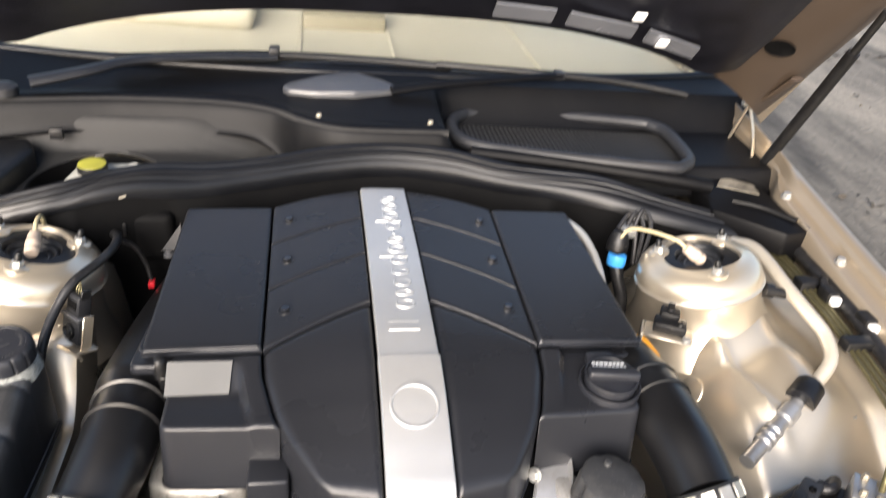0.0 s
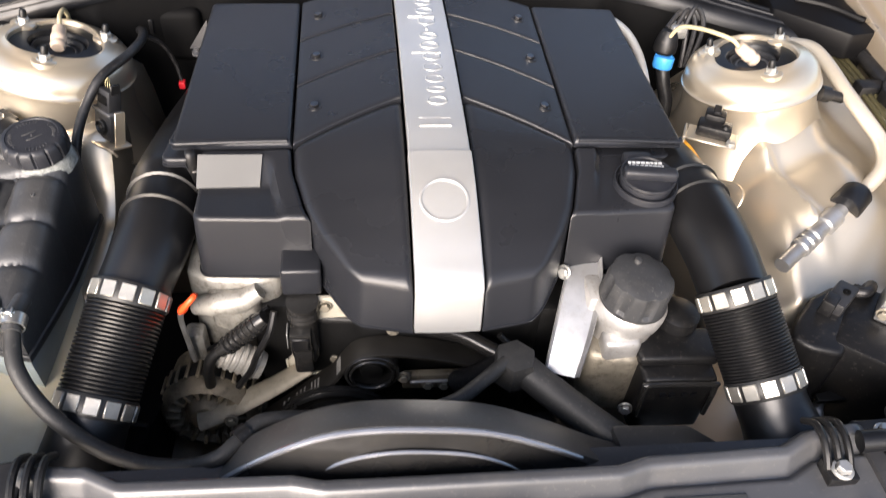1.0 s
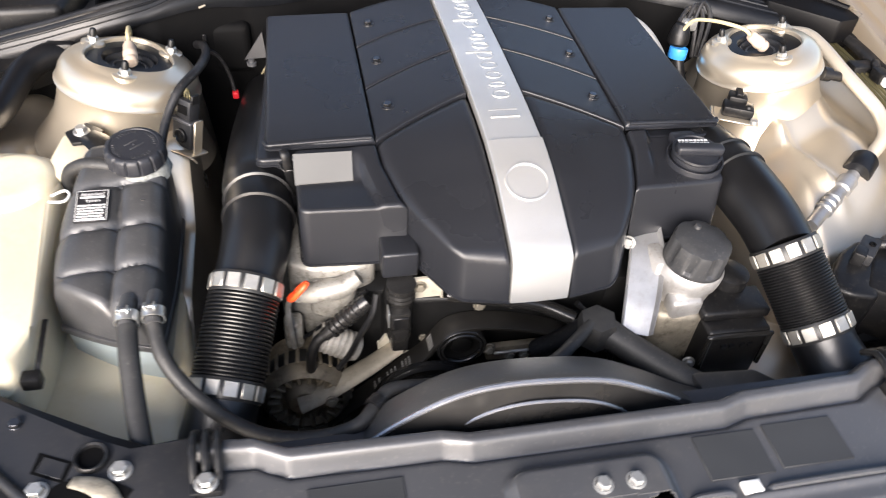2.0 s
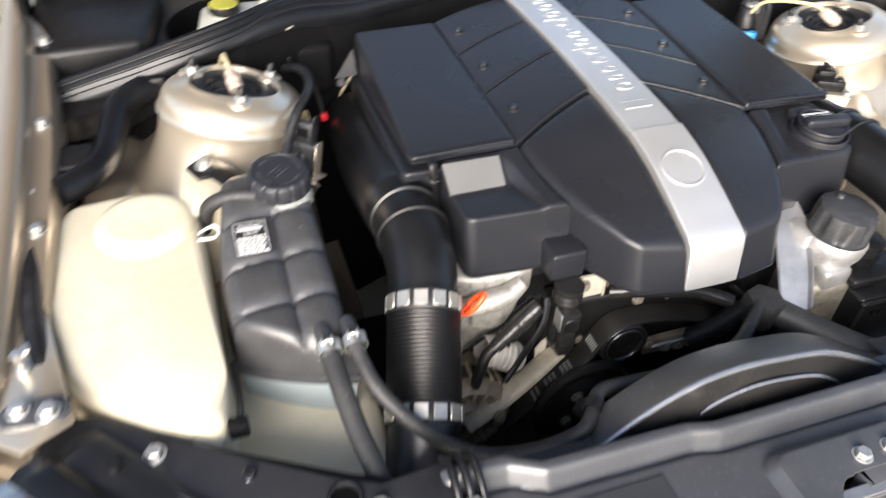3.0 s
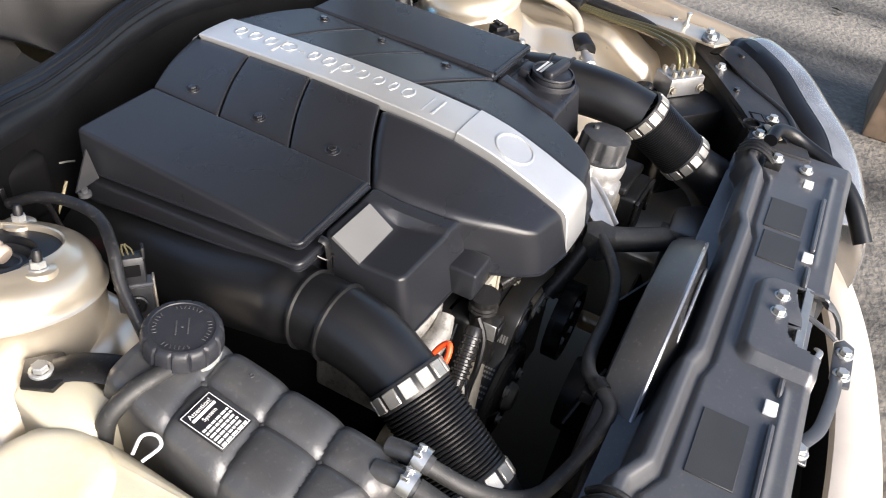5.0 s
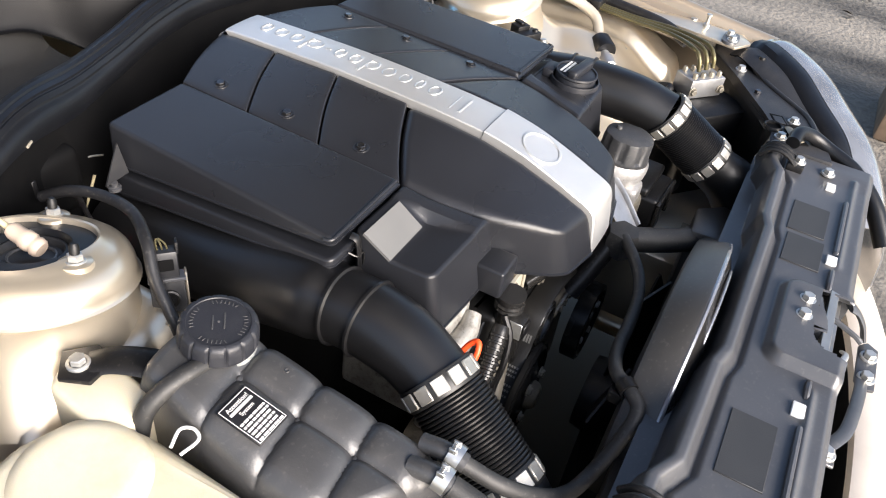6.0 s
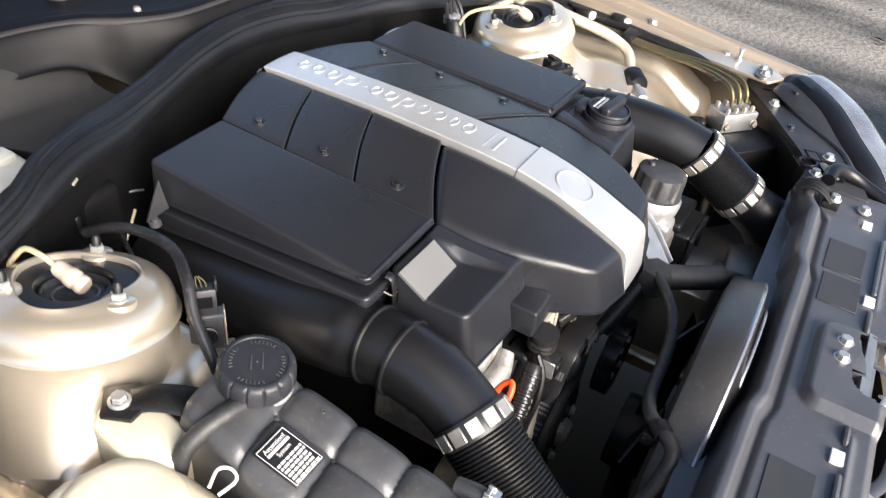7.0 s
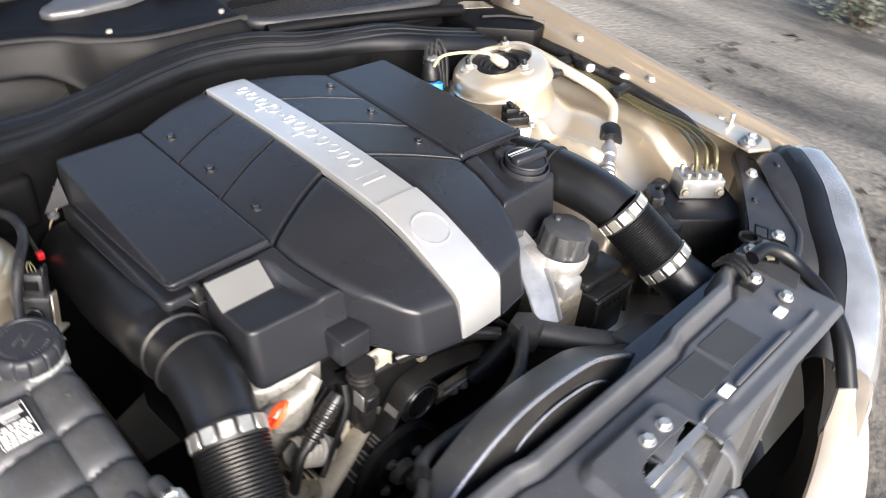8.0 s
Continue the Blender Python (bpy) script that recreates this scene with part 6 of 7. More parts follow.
LATCHHOLE = [(0.043, 0.154), (0.047, 0.144), (0.046, 0.130), (0.050, 0.10), (-0.062, 0.10), (-0.060, 0.124), (-0.058, 0.134), (-0.057, 0.142), (-0.045, 0.153), (-0.025, 0.156)]


def inside(x, y, poly):
    """Whether a point of the plan lies in a polygon."""
    hit = False
    for (x0, y0), (x1, y1) in zip(poly, poly[1:] + poly[:1]):
        if (y0 > y) != (y1 > y) and x < x0 + (x1 - x0) * (y - y0) / (y1 - y0):
            hit = not hit
    return hit


def front_panel():
    t = thing("front_carrier", (0, 0.18, 0.80), "dusty dark grey plastic front carrier panel across the radiator", "front panel")

    def keep(x, y):
        return not inside(x, y, LATCHHOLE)
    part("panel", field(-0.362, 0.362, 0.1175, 0.275, 240, 120, carrier_z, 0.0025, keep), PANEL, t)
    for x0, x1, y0, y1 in ((-0.258, -0.178, 0.164, 0.206), (0.086, 0.148, 0.161, 0.205), (0.157, 0.228, 0.163, 0.208)):
        part("felt_patch", box(x0, x1, y0, y1, 0.820, 0.8245, 0.0005, 1), PATCH, t, "darker felt patch")
    for x, y in ((-0.146, 0.151), (0.118, 0.150), (0.290, 0.170)):
        part("clip", box(x - 0.009, x + 0.009, y - 0.006, y + 0.006, 0.822, 0.8266, 0.0008), WHITE, t, "white plastic clip")
    for s in (-1, 1):
        # rubber saddle over the bead
        xs = s * (0.337 if s < 0 else 0.313)
        sad = part("saddle", box(xs - 0.013, xs + 0.013, 0.210, 0.232, 0.822, 0.8335, 0.002), PLASTIC, t)
        for k in (-0.010, 0, 0.010):
            part("saddle_rib", tube([(xs + k, 0.222, 0.831), (xs + k, 0.233, 0.840), (xs + k, 0.246, 0.845), (xs + k, 0.259, 0.843), (xs + k, 0.270, 0.830)], 0.0034, 8, 4), PLASTIC, sad)
        part("bolt", BOLTBIG, None, t, "zinc bolt", pose(xs, 0.219, 0.8333))
        # side wing toward the headlamp
        o = 0.0 if s < 0 else 0.010
        wing = [(0.345, 0.268), (0.40, 0.258), (0.438, 0.280), (0.491, 0.313), (0.545, 0.347), (0.603, 0.392), (0.648, 0.40), (0.650, 0.355), (0.571, 0.309), (0.532, 0.278), (0.493, 0.239), (0.468, 0.212), (0.40, 0.185), (0.345, 0.175)]
        wing = [(s * x, y + o * step(x, 0.36, 0.42)) for x, y in wing]
        if s < 0:
            wing = wing[::-1]
        w = part("wing", prism(wing, 0.815, 0.8320, 0.003), WING, t)
        part("wing_bead", tube([(s * 0.40, 0.192 + o, 0.8305), (s * 0.455, 0.212 + o, 0.832), (s * 0.485, 0.236 + o, 0.832), (s * 0.53, 0.281 + o, 0.832), (s * 0.571, 0.314 + o, 0.832), (s * 0.64, 0.356 + o, 0.831)], 0.0045, 10), WING, w)
        # headlamp catch: raised near-black shapes painted as cut-outs, a grey lever between them
        cx = 0.0 if s < 0 else -0.035
        cy = 0.0 if s < 0 else 0.012

        def at(x, y):
            return s * (x + cx), y + cy
        fr = part("catch_plate", prism([at(*p) for p in ((0.471, 0.268), (0.443, 0.255), (0.448, 0.236), (0.475, 0.249))][::-s], 0.8300, 0.8326, 0.0002, 1), BLACKOUT, t, "raised black shape painted as a square cut-out")
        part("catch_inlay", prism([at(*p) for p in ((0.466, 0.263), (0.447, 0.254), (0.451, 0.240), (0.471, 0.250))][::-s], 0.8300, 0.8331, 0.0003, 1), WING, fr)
        part("painted_hole", lathe([(0.0125, -0.001), (0.0125, 0.0006), (0, 0.0006)], 28, pose(*at(0.429, 0.255), 0.832)), BLACKOUT, fr)
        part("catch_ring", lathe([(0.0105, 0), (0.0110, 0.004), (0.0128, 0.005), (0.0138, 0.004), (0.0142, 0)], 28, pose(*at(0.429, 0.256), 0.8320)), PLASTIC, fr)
        part("painted_hole", lathe([(0.0155, -0.001), (0.0155, 0.0009), (0, 0.0009)], 28, pose(*at(0.445, 0.222), 0.832)), BLACKOUT, fr)
        part("painted_slot", prism([at(*p) for p in ((0.445, 0.240), (0.425, 0.236), (0.405, 0.230), (0.394, 0.222), (0.406, 0.201), (0.420, 0.210), (0.445, 0.214))][::-s], 0.8300, 0.8332, 0.0003, 1), BLACKOUT, fr)
        part("catch_lever", tube([(*at(0.441, 0.236), 0.8335), (*at(0.425, 0.229), 0.8365), (*at(0.413, 0.221), 0.8365), (*at(0.405, 0.212), 0.8345)], lambda u: 0.0085 - 0.003 * abs(2 * u - 1), 12, flat=0.35), ALUDIRTY, fr, "dull grey lever")
        for p in ((0.405, 0.241), (0.467, 0.231)):
            part("bolt", BOLTBIG, None, t, "zinc bolt", pose(*at(*p), 0.8318))
        part("bolt", BOLTBIG, None, t, "zinc bolt", pose(s * 0.563, 0.339 + o, 0.8318))
        part("screw", BOLTBLACK, None, t, "black screw", pose(s * 0.495, 0.299 + o, 0.8318))
        hook = part("hook", tube([(s * 0.600, 0.345, 0.834), (s * 0.592, 0.322, 0.838), (s * 0.572, 0.316, 0.838), (s * 0.560, 0.300, 0.836), (s * 0.548, 0.296, 0.832)], 0.006, 8, flat=0.6), PLASTIC, t)
        part("bolt", BOLTBIG, None, hook, "zinc bolt", pose(s * 0.605, 0.340, 0.8318))
        part("peg", lathe([(0, 0.022), (0.005, 0.022), (0.006, 0.015), (0.008, 0.010), (0.009, 0.0), (0.009, -0.002)], 12, pose(s * 0.590, 0.325, 0.832)), PLASTIC, t)
    for x0, x1 in ((-0.30, -0.17), (-0.126, -0.10), (0.06, 0.10), (0.137, 0.26)):
        part("stiffening_rib", tube([(x0, 0.146, 0.822), (x0 + 0.008, 0.147, 0.826), (x1 - 0.008, 0.147, 0.826), (x1, 0.146, 0.822)], 0.0032, 8, 4), PANEL, t)
    part("bolt", BOLTBIG, None, t, "zinc bolt", pose(0.320, 0.178, 0.8265))
    t.location.z -= 0.0112
    # hood latch plate, its two bolts and the pull rod
    la = thing("hood_latch", (0, 0.165, 0.83), "grey steel hood latch plate with two zinc bolts and a rod", "latch")
    part("plate", prism([(-0.028, 0.156), (-0.026, 0.180), (0.028, 0.181), (0.038, 0.164), (0.030, 0.152), (0.012, 0.150), (-0.006, 0.143), (-0.024, 0.141)], 0.8185, 0.8215, 0.0008), PANEL, la)
    part("plate_flange", prism([(-0.028, 0.141), (-0.022, 0.1415), (-0.022, 0.156), (-0.028, 0.156)], 0.795, 0.8215, 0.0008), PANEL, la)
    for x in (-0.0144, 0.0150):
        part("bolt", BOLTBIG, None, la, "zinc bolt", pose(x, 0.1672, 0.8210))
    part("rod", tube([(0.008, 0.150, 0.818), (0.004, 0.132, 0.816), (-0.002, 0.112, 0.812), (-0.004, 0.104, 0.808)], 0.0030, 8), PANEL, la)
    part("safety_hook", tube([(-0.052, 0.128, 0.806), (-0.044, 0.119, 0.808), (-0.030, 0.116, 0.806), (-0.020, 0.118, 0.800)], 0.0034, 8, flat=0.6), STEEL, la)
    br = thing("grille_bracket", (-0.09, 0.11, 0.79), "grey steel grille bracket arms with zinc bolts before the panel", "bracket")
    part("bolt_plate", prism([(-0.022, 0.072), (0.046, 0.072), (0.054, 0.084), (0.044, 0.093), (-0.016, 0.093), (-0.026, 0.084)], 0.766, 0.770, 0.0008), PANEL, br)
    for x in (0.028, -0.008):
        part("bolt", BOLTBIG, None, br, "zinc bolt", pose(x, 0.082, 0.7698))
    part("arm", tube([(0.056, 0.120, 0.806), (0.060, 0.110, 0.800), (0.058, 0.098, 0.787), (0.050, 0.090, 0.772)], 0.011, 8, flat=0.3), PANEL, br)
    part("arm", tube([(-0.012, 0.086, 0.770), (-0.040, 0.088, 0.776), (-0.080, 0.093, 0.783), (-0.116, 0.099, 0.787), (-0.138, 0.108, 0.789), (-0.160, 0.121, 0.788)], 0.0065, 8, flat=0.3), PANEL, br)
    part("arm_foot", box(-0.172, -0.148, 0.106, 0.124, 0.786, 0.790, 0.001, 1), PANEL, br)
    part("bolt", BOLTBIG, None, br, "zinc bolt", pose(-0.160, 0.115, 0.790))


def shroud():
    t = thing("fan_shroud", (0, 0.28, 0.55), "black fan shroud with a broad arched collar and a highlight-coloured lip", "fan shroud")
    arch = smooth_path([(-0.228, 0, 0.744), (-0.198, 0, 0.780), (-0.160, 0, 0.812), (-0.122, 0, 0.833), (-0.085, 0, 0.841), (-0.040, 0, 0.840), (0.020, 0, 0.830), (0.076, 0, 0.802), (0.137, 0, 0.764), (0.225, 0, 0.722)], 6)
    sec = [(0.302, -0.075), (0.300, -0.030), (0.297, -0.004), (0.292, 0.0), (0.266, 0.0095), (0.262, 0.010), (0.259, 0.006), (0.258, -0.004), (0.280, -0.075)]
    bm = bmesh.new()
    rows = [[bm.verts.new((p.x, y, p.z + dz)) for y, dz in sec] for p in arch]
    for a, b in zip(rows, rows[1:]):
        for k in range(len(sec)):
            bm.faces.new((a[k], a[(k + 1) % len(sec)], b[(k + 1) % len(sec)], b[k]))
    bm.faces.new(rows[0])
    bm.faces.new(rows[-1][::-1])
    part("collar", bm, SHROUD, t)
    mid = arch[2:-9]
    # the edge highlights are drawn as thin pale tubes
    part("lip", tube([(p.x, 0.260, p.z + 0.008) for p in mid], 0.0026, 8, 0), CHROME, t, "bevelled lip in a highlight colour")
    part("inner_lip", tube([((p.x + 0.04) * 0.82 - 0.036, 0.250, p.z - 0.009 - 0.6 * (p.x + 0.04) ** 2) for p in mid[3:-3]], 0.0018, 8, 0), CHROME, t, "thin inner lip in a highlight colour")
    bm = bmesh.new()
    rows = [[bm.verts.new((p.x, y, z)) for y, z in ((0.2585, p.z + 0.004), (0.252, p.z - 0.012), (0.246, p.z - 0.030), (0.243, 0.60))] for p in arch]
    for a, b in zip(rows, rows[1:]):
        for k in range(3):
            bm.faces.new((a[k], a[k + 1], b[k + 1], b[k]))
    thicken(bm, 0.002)
    part("front_skirt", bm, PULLEY, t, "glossy black inner face")
    part("wing_plate", prism([(0.16, 0.250), (0.31, 0.248), (0.315, 0.272), (0.235, 0.318), (0.15, 0.312)], 0.60, 0.755, 0.006, 2, top=lambda x, y: 0.762 - 0.30 * max(0, x - 0.15) + 0.5 * (y - 0.25) * step(x, 0.2, 0.3)), SHROUD, t)
    part("wing_plate", prism([(-0.34, 0.245), (-0.20, 0.250), (-0.20, 0.285), (-0.34, 0.28)], 0.60, 0.735, 0.006, 2), SHROUD, t)
    # radiator core coloured near-black for the shade under the panel
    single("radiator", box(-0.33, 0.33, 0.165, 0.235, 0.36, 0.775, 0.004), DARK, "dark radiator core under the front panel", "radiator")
    c = thing("condenser", (0, 0.14, 0.6), "condenser with bright horizontal fins below the front panel", "condenser")
    part("core", box(-0.30, 0.30, 0.138, 0.160, 0.42, 0.803, 0.002), DARK, c)
    fin = finish("fin", box(-0.295, 0.295, -0.0050, 0.0050, -0.0020, 0.0020, 0.0006, 1), FIN)
    for k in range(38):
        part("fin", fin, None, c, "", pose(0, 0.133, 0.802 - 0.0090 * k, 12))
    short = finish("fin", box(-0.062, 0.050, -0.0050, 0.0050, -0.0020, 0.0020, 0.0006, 1), FIN)
    for z in (0.811, 0.8185):
        part("fin", short, None, c, "", pose(0, 0.141, z, 12))
    for x in (0.068, 0.205, -0.205):
        part("upright", box(x - 0.008, x + 0.008, 0.118, 0.136, 0.60, 0.806, 0.003), PANEL, c)


def front_y(x):
    return 0.018 + 0.30 * abs(x) ** 2 + 0.25 * abs(x) ** 4


def front_of_car():
    bm = bmesh.new()
    rows = []
    sec = [(0.008, 0.586), (0.006, 0.600), (-0.012, 0.606), (-0.050, 0.598), (-0.070, 0.56), (-0.080, 0.48), (-0.080, 0.42), (-0.060, 0.30), (-0.020, 0.25)]
    for i in range(61):
        x = -0.80 + 1.6 * i / 60
        rows.append([bm.verts.new((x, front_y(x) + dy, z)) for dy, z in sec])
    for a, b in zip(rows, rows[1:]):
        for k in range(len(sec) - 1):
            bm.faces.new((a[k], a[k + 1], b[k + 1], b[k]))
    thicken(bm, 0.003)
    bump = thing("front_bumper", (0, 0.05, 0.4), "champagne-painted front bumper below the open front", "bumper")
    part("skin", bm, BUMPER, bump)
    # near-black sheet added so the open front behind the bumper stays dark
    lin = bmesh.new()
    rows = []
    for i in range(41):
        x = -0.60 + 1.2 * i / 40
        rows.append([lin.verts.new((x, y, z)) for y, z in ((front_y(x) + 0.004, 0.590), (front_y(x) + 0.012, 0.52), (0.09, 0.48), (0.13, 0.47), (0.135, 0.40))])
    for a, b in zip(rows, rows[1:]):
        for k in range(4):
            lin.faces.new((a[k], a[k + 1], b[k + 1], b[k]))
    thicken(lin, 0.003)
    part("liner", lin, BLACKOUT, bump, "near-black liner sheet added to darken the open front")
    line = smooth_path([(0.700, 0.305, 0.838), (0.680, 0.280, 0.844), (0.623, 0.219, 0.835), (0.563, 0.168, 0.814), (0.506, 0.118, 0.790), (0.447, 0.083, 0.754), (0.40, 0.062, 0.715)], 6)
    for s in (-1, 1):
        h = thing("headlamp", (s * 0.55, 0.17, 0.70), "clear glossy headlamp with a bright reflector and black rubber edge", "headlamp", "headlamps")

        def shell(sec, mat, name, label="", thick=0.003):
            bm = bmesh.new()
            rows = []
            for i, p in enumerate(line):
                d = (line[min(i + 1, len(line) - 1)] - line[max(i - 1, 0)])
                d.z = 0
                d.normalize()
                inward = Vector((d.y, -d.x, 0))
                if inward.y < 0:
                    inward.negate()
                rows.append([bm.verts.new((s * (p.x + inward.x * w), p.y + inward.y * w, p.z + z)) for w, z in sec])
            for a, b in zip(rows, rows[1:]):
                for k in range(len(sec) - 1):
                    bm.faces.new((a[k], a[k + 1], b[k + 1], b[k]))
            thicken(bm, thick)
            return part(name, bm, mat, h, label)
        ob = shell([(0.046, 0.002), (0.034, 0.004), (0.016, 0.003), (0.004, -0.003), (-0.008, -0.018), (-0.018, -0.05), (-0.026, -0.10), (-0.028, -0.16)], LENS, "lens", "clear polished lens")
        ob.visible_shadow = False
        shell([(0.044, -0.010), (0.030, -0.020), (0.022, -0.08), (0.016, -0.16)], LAMPIN, "reflector", "bright reflector bowl")
        shell([(0.080, -0.006), (0.072, 0.003), (0.056, 0.005), (0.047, 0.001)], RUBBER, "edge_seal", "black rubber edge seal")
        shell([(0.118, -0.016), (0.100, -0.006), (0.080, -0.006)], WING, "housing", "dark grey housing")
    for s in (-1, 1):
        back = [(0.37, 0.262), (0.42, 0.278), (0.49, 0.322), (0.60, 0.388), (0.62, 0.34), (0.52, 0.26), (0.42, 0.21), (0.37, 0.20)]
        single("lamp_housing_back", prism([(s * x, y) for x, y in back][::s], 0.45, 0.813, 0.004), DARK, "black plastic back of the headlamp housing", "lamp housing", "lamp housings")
    c = [(0.330, 0.236, 0.838), (0.358, 0.232, 0.842), (0.379, 0.214, 0.834), (0.383, 0.188, 0.822), (0.371, 0.144, 0.808), (0.348, 0.104, 0.780), (0.318, 0.070, 0.740)]
    single("lamp_cable_duct", tube(c, lambda u: 0.0095 + 0.003 * step(u, 0.6, 0.9), 16), RUBBER, "black corrugated cable duct from the front panel to the headlamp", "cable duct")


FEND = [(0.27, 0.700), (0.304, 0.699), (0.45, 0.688), (0.63, 0.680), (0.80, 0.676), (1.0, 0.676), (1.2, 0.685), (1.5, 0.70), (1.9, 0.72)]
FENDZ = [(0.27, 0.836), (0.45, 0.861), (0.63, 0.888), (0.80, 0.912), (1.0, 0.938), (1.2, 0.955), (1.5, 0.965), (1.9, 0.97)]


def fender(s):
    t = thing("fender", (s * 0.7, 0.8, 0.6), "champagne-painted front fender with a bolted inner flange", "fender", "front fenders")
    sec = [(-0.070, -0.060), (-0.066, -0.030), (-0.060, -0.024), (-0.038, -0.022), (-0.030, -0.018), (-0.026, -0.006), (-0.018, -0.001), (-0.004, 0.0), (0.006, -0.004), (0.030, -0.03), (0.062, -0.08), (0.085, -0.16), (0.095, -0.26), (0.090, -0.40), (0.080, -0.50)]
    bm = bmesh.new()
    rows = []
    for i in range(81):
        y = 0.300 + (1.9 - 0.300) * i / 80
        xe, ze = ramp(y, FEND), ramp(y, FENDZ)
        narrow = 0.68 - 0.10 * step(y, 0.72, 0.90) - 0.50 * step(y, 0.93, 1.01)
        rows.append([bm.verts.new((s * (xe + (w * narrow if w < 0 else w)), y, ze + z)) for w, z in sec])
    for a, b in zip(rows, rows[1:]):
        for k in range(len(sec) - 1):
            bm.faces.new((a[k], a[k + 1], b[k + 1], b[k]))
    thicken(bm, 0.0015)
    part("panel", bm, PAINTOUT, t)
    for y in (0.46, 0.60, 0.76, 0.92):
        part("bolt", NUT, None, t, "", pose(s * (ramp(y, FEND) - 0.032), y, ramp(y, FENDZ) - 0.023))
    # front corner plate with two studs
    off = 0.032 if s < 0 else 0.0
    plate = part("corner_plate", prism([(s * (p[0] + off), p[1]) for p in ((0.585, 0.372), (0.622, 0.352), (0.650, 0.372), (0.655, 0.44), (0.648, 0.56), (0.618, 0.56), (0.602, 0.46))][::s], 0.840, 0.8455, 0.0015), PAINT, t)
    oval = part("slotted_pad", slab(squircle(s * (0.613 + off), 0.386, 0.027, 0.014, 0.8), lambda x, y: 0.8495, 0.845, 8, 8, 0.002, (0.05, 0.03)), PANEL, plate)
    for x, y in ((0.624, 0.390), (0.602, 0.382)):
        part("bolt", BOLTBIG, None, oval, "zinc bolt", pose(s * (x + off), y, 0.849))
    post = lathe([(0.010, 0), (0.010, 0.008), (0.0055, 0.011), (0.0055, 0.030), (0.008, 0.033), (0.008, 0.037), (0, 0.038)], 16)
    part("stop_post", finish("stop_post", post, STEEL), None, plate, "", pose(s * (0.640 + off * 0.5), 0.435, 0.845) @ Matrix.Scale(0.6, 4))


# ---- cowl, windscreen, cabin ----
LIP = [(-0.70, 1.09), (-0.56, 1.106), (-0.40, 1.128), (-0.25, 1.126), (-0.164, 1.102), (-0.115, 1.062), (-0.07, 1.036), (-0.018, 1.028), (0.11, 1.028), (0.14, 1.03), (0.72, 1.02)]


# back top edge and front lower edge of the weatherstrip
RAILTOP = [(-0.700, 0.862, 0.866), (-0.602, 0.866, 0.890), (-0.535, 0.866, 0.907), (-0.472, 0.868, 0.924), (-0.416, 0.882, 0.934), (-0.365, 0.912, 0.937), (-0.307, 0.934, 0.937), (-0.236, 0.956, 0.929), (-0.157, 0.979, 0.930),
           (-0.073, 1.002, 0.937), (0.014, 1.014, 0.939), (0.103, 1.008, 0.936), (0.185, 0.993, 0.923), (0.265, 0.984, 0.916), (0.344, 0.971, 0.912), (0.428, 0.945, 0.896), (0.524, 0.917, 0.881), (0.650, 0.882, 0.862)]
RAILLOW = [(-0.700, 0.845, 0.822), (-0.610, 0.850, 0.845), (-0.557, 0.852, 0.858), (-0.508, 0.853, 0.872), (-0.462, 0.857, 0.886), (-0.405, 0.868, 0.900), (-0.345, 0.888, 0.905), (-0.268, 0.916, 0.892), (-0.177, 0.954, 0.887),
           (-0.085, 0.984, 0.888), (0.011, 0.995, 0.892), (0.109, 0.990, 0.886), (0.199, 0.973, 0.877), (0.283, 0.952, 0.877), (0.363, 0.923, 0.874), (0.444, 0.895, 0.864), (0.532, 0.873, 0.852), (0.650, 0.850, 0.834)]


def cowl_z(x, y, lip=None):
    lip = ramp(x, LIP) if lip is None else lip
    up = 0.948 + 0.10 * max(0, y - lip) + 0.006 * math.exp(-((y - lip - 0.012) / 0.010) ** 2)
    low = 0.862 + 0.045 * step(y, 1.02, 1.10) * step(-x, 0.06, 0.2)
    if x > 0.10:
        t = step(x, 0.10, 0.13)
        up = up * (1 - t) + (0.905 + 0.06 * step(y, 1.17, 1.22)) * t
    return low + (up - low) * step(y, lip - 0.022, lip)


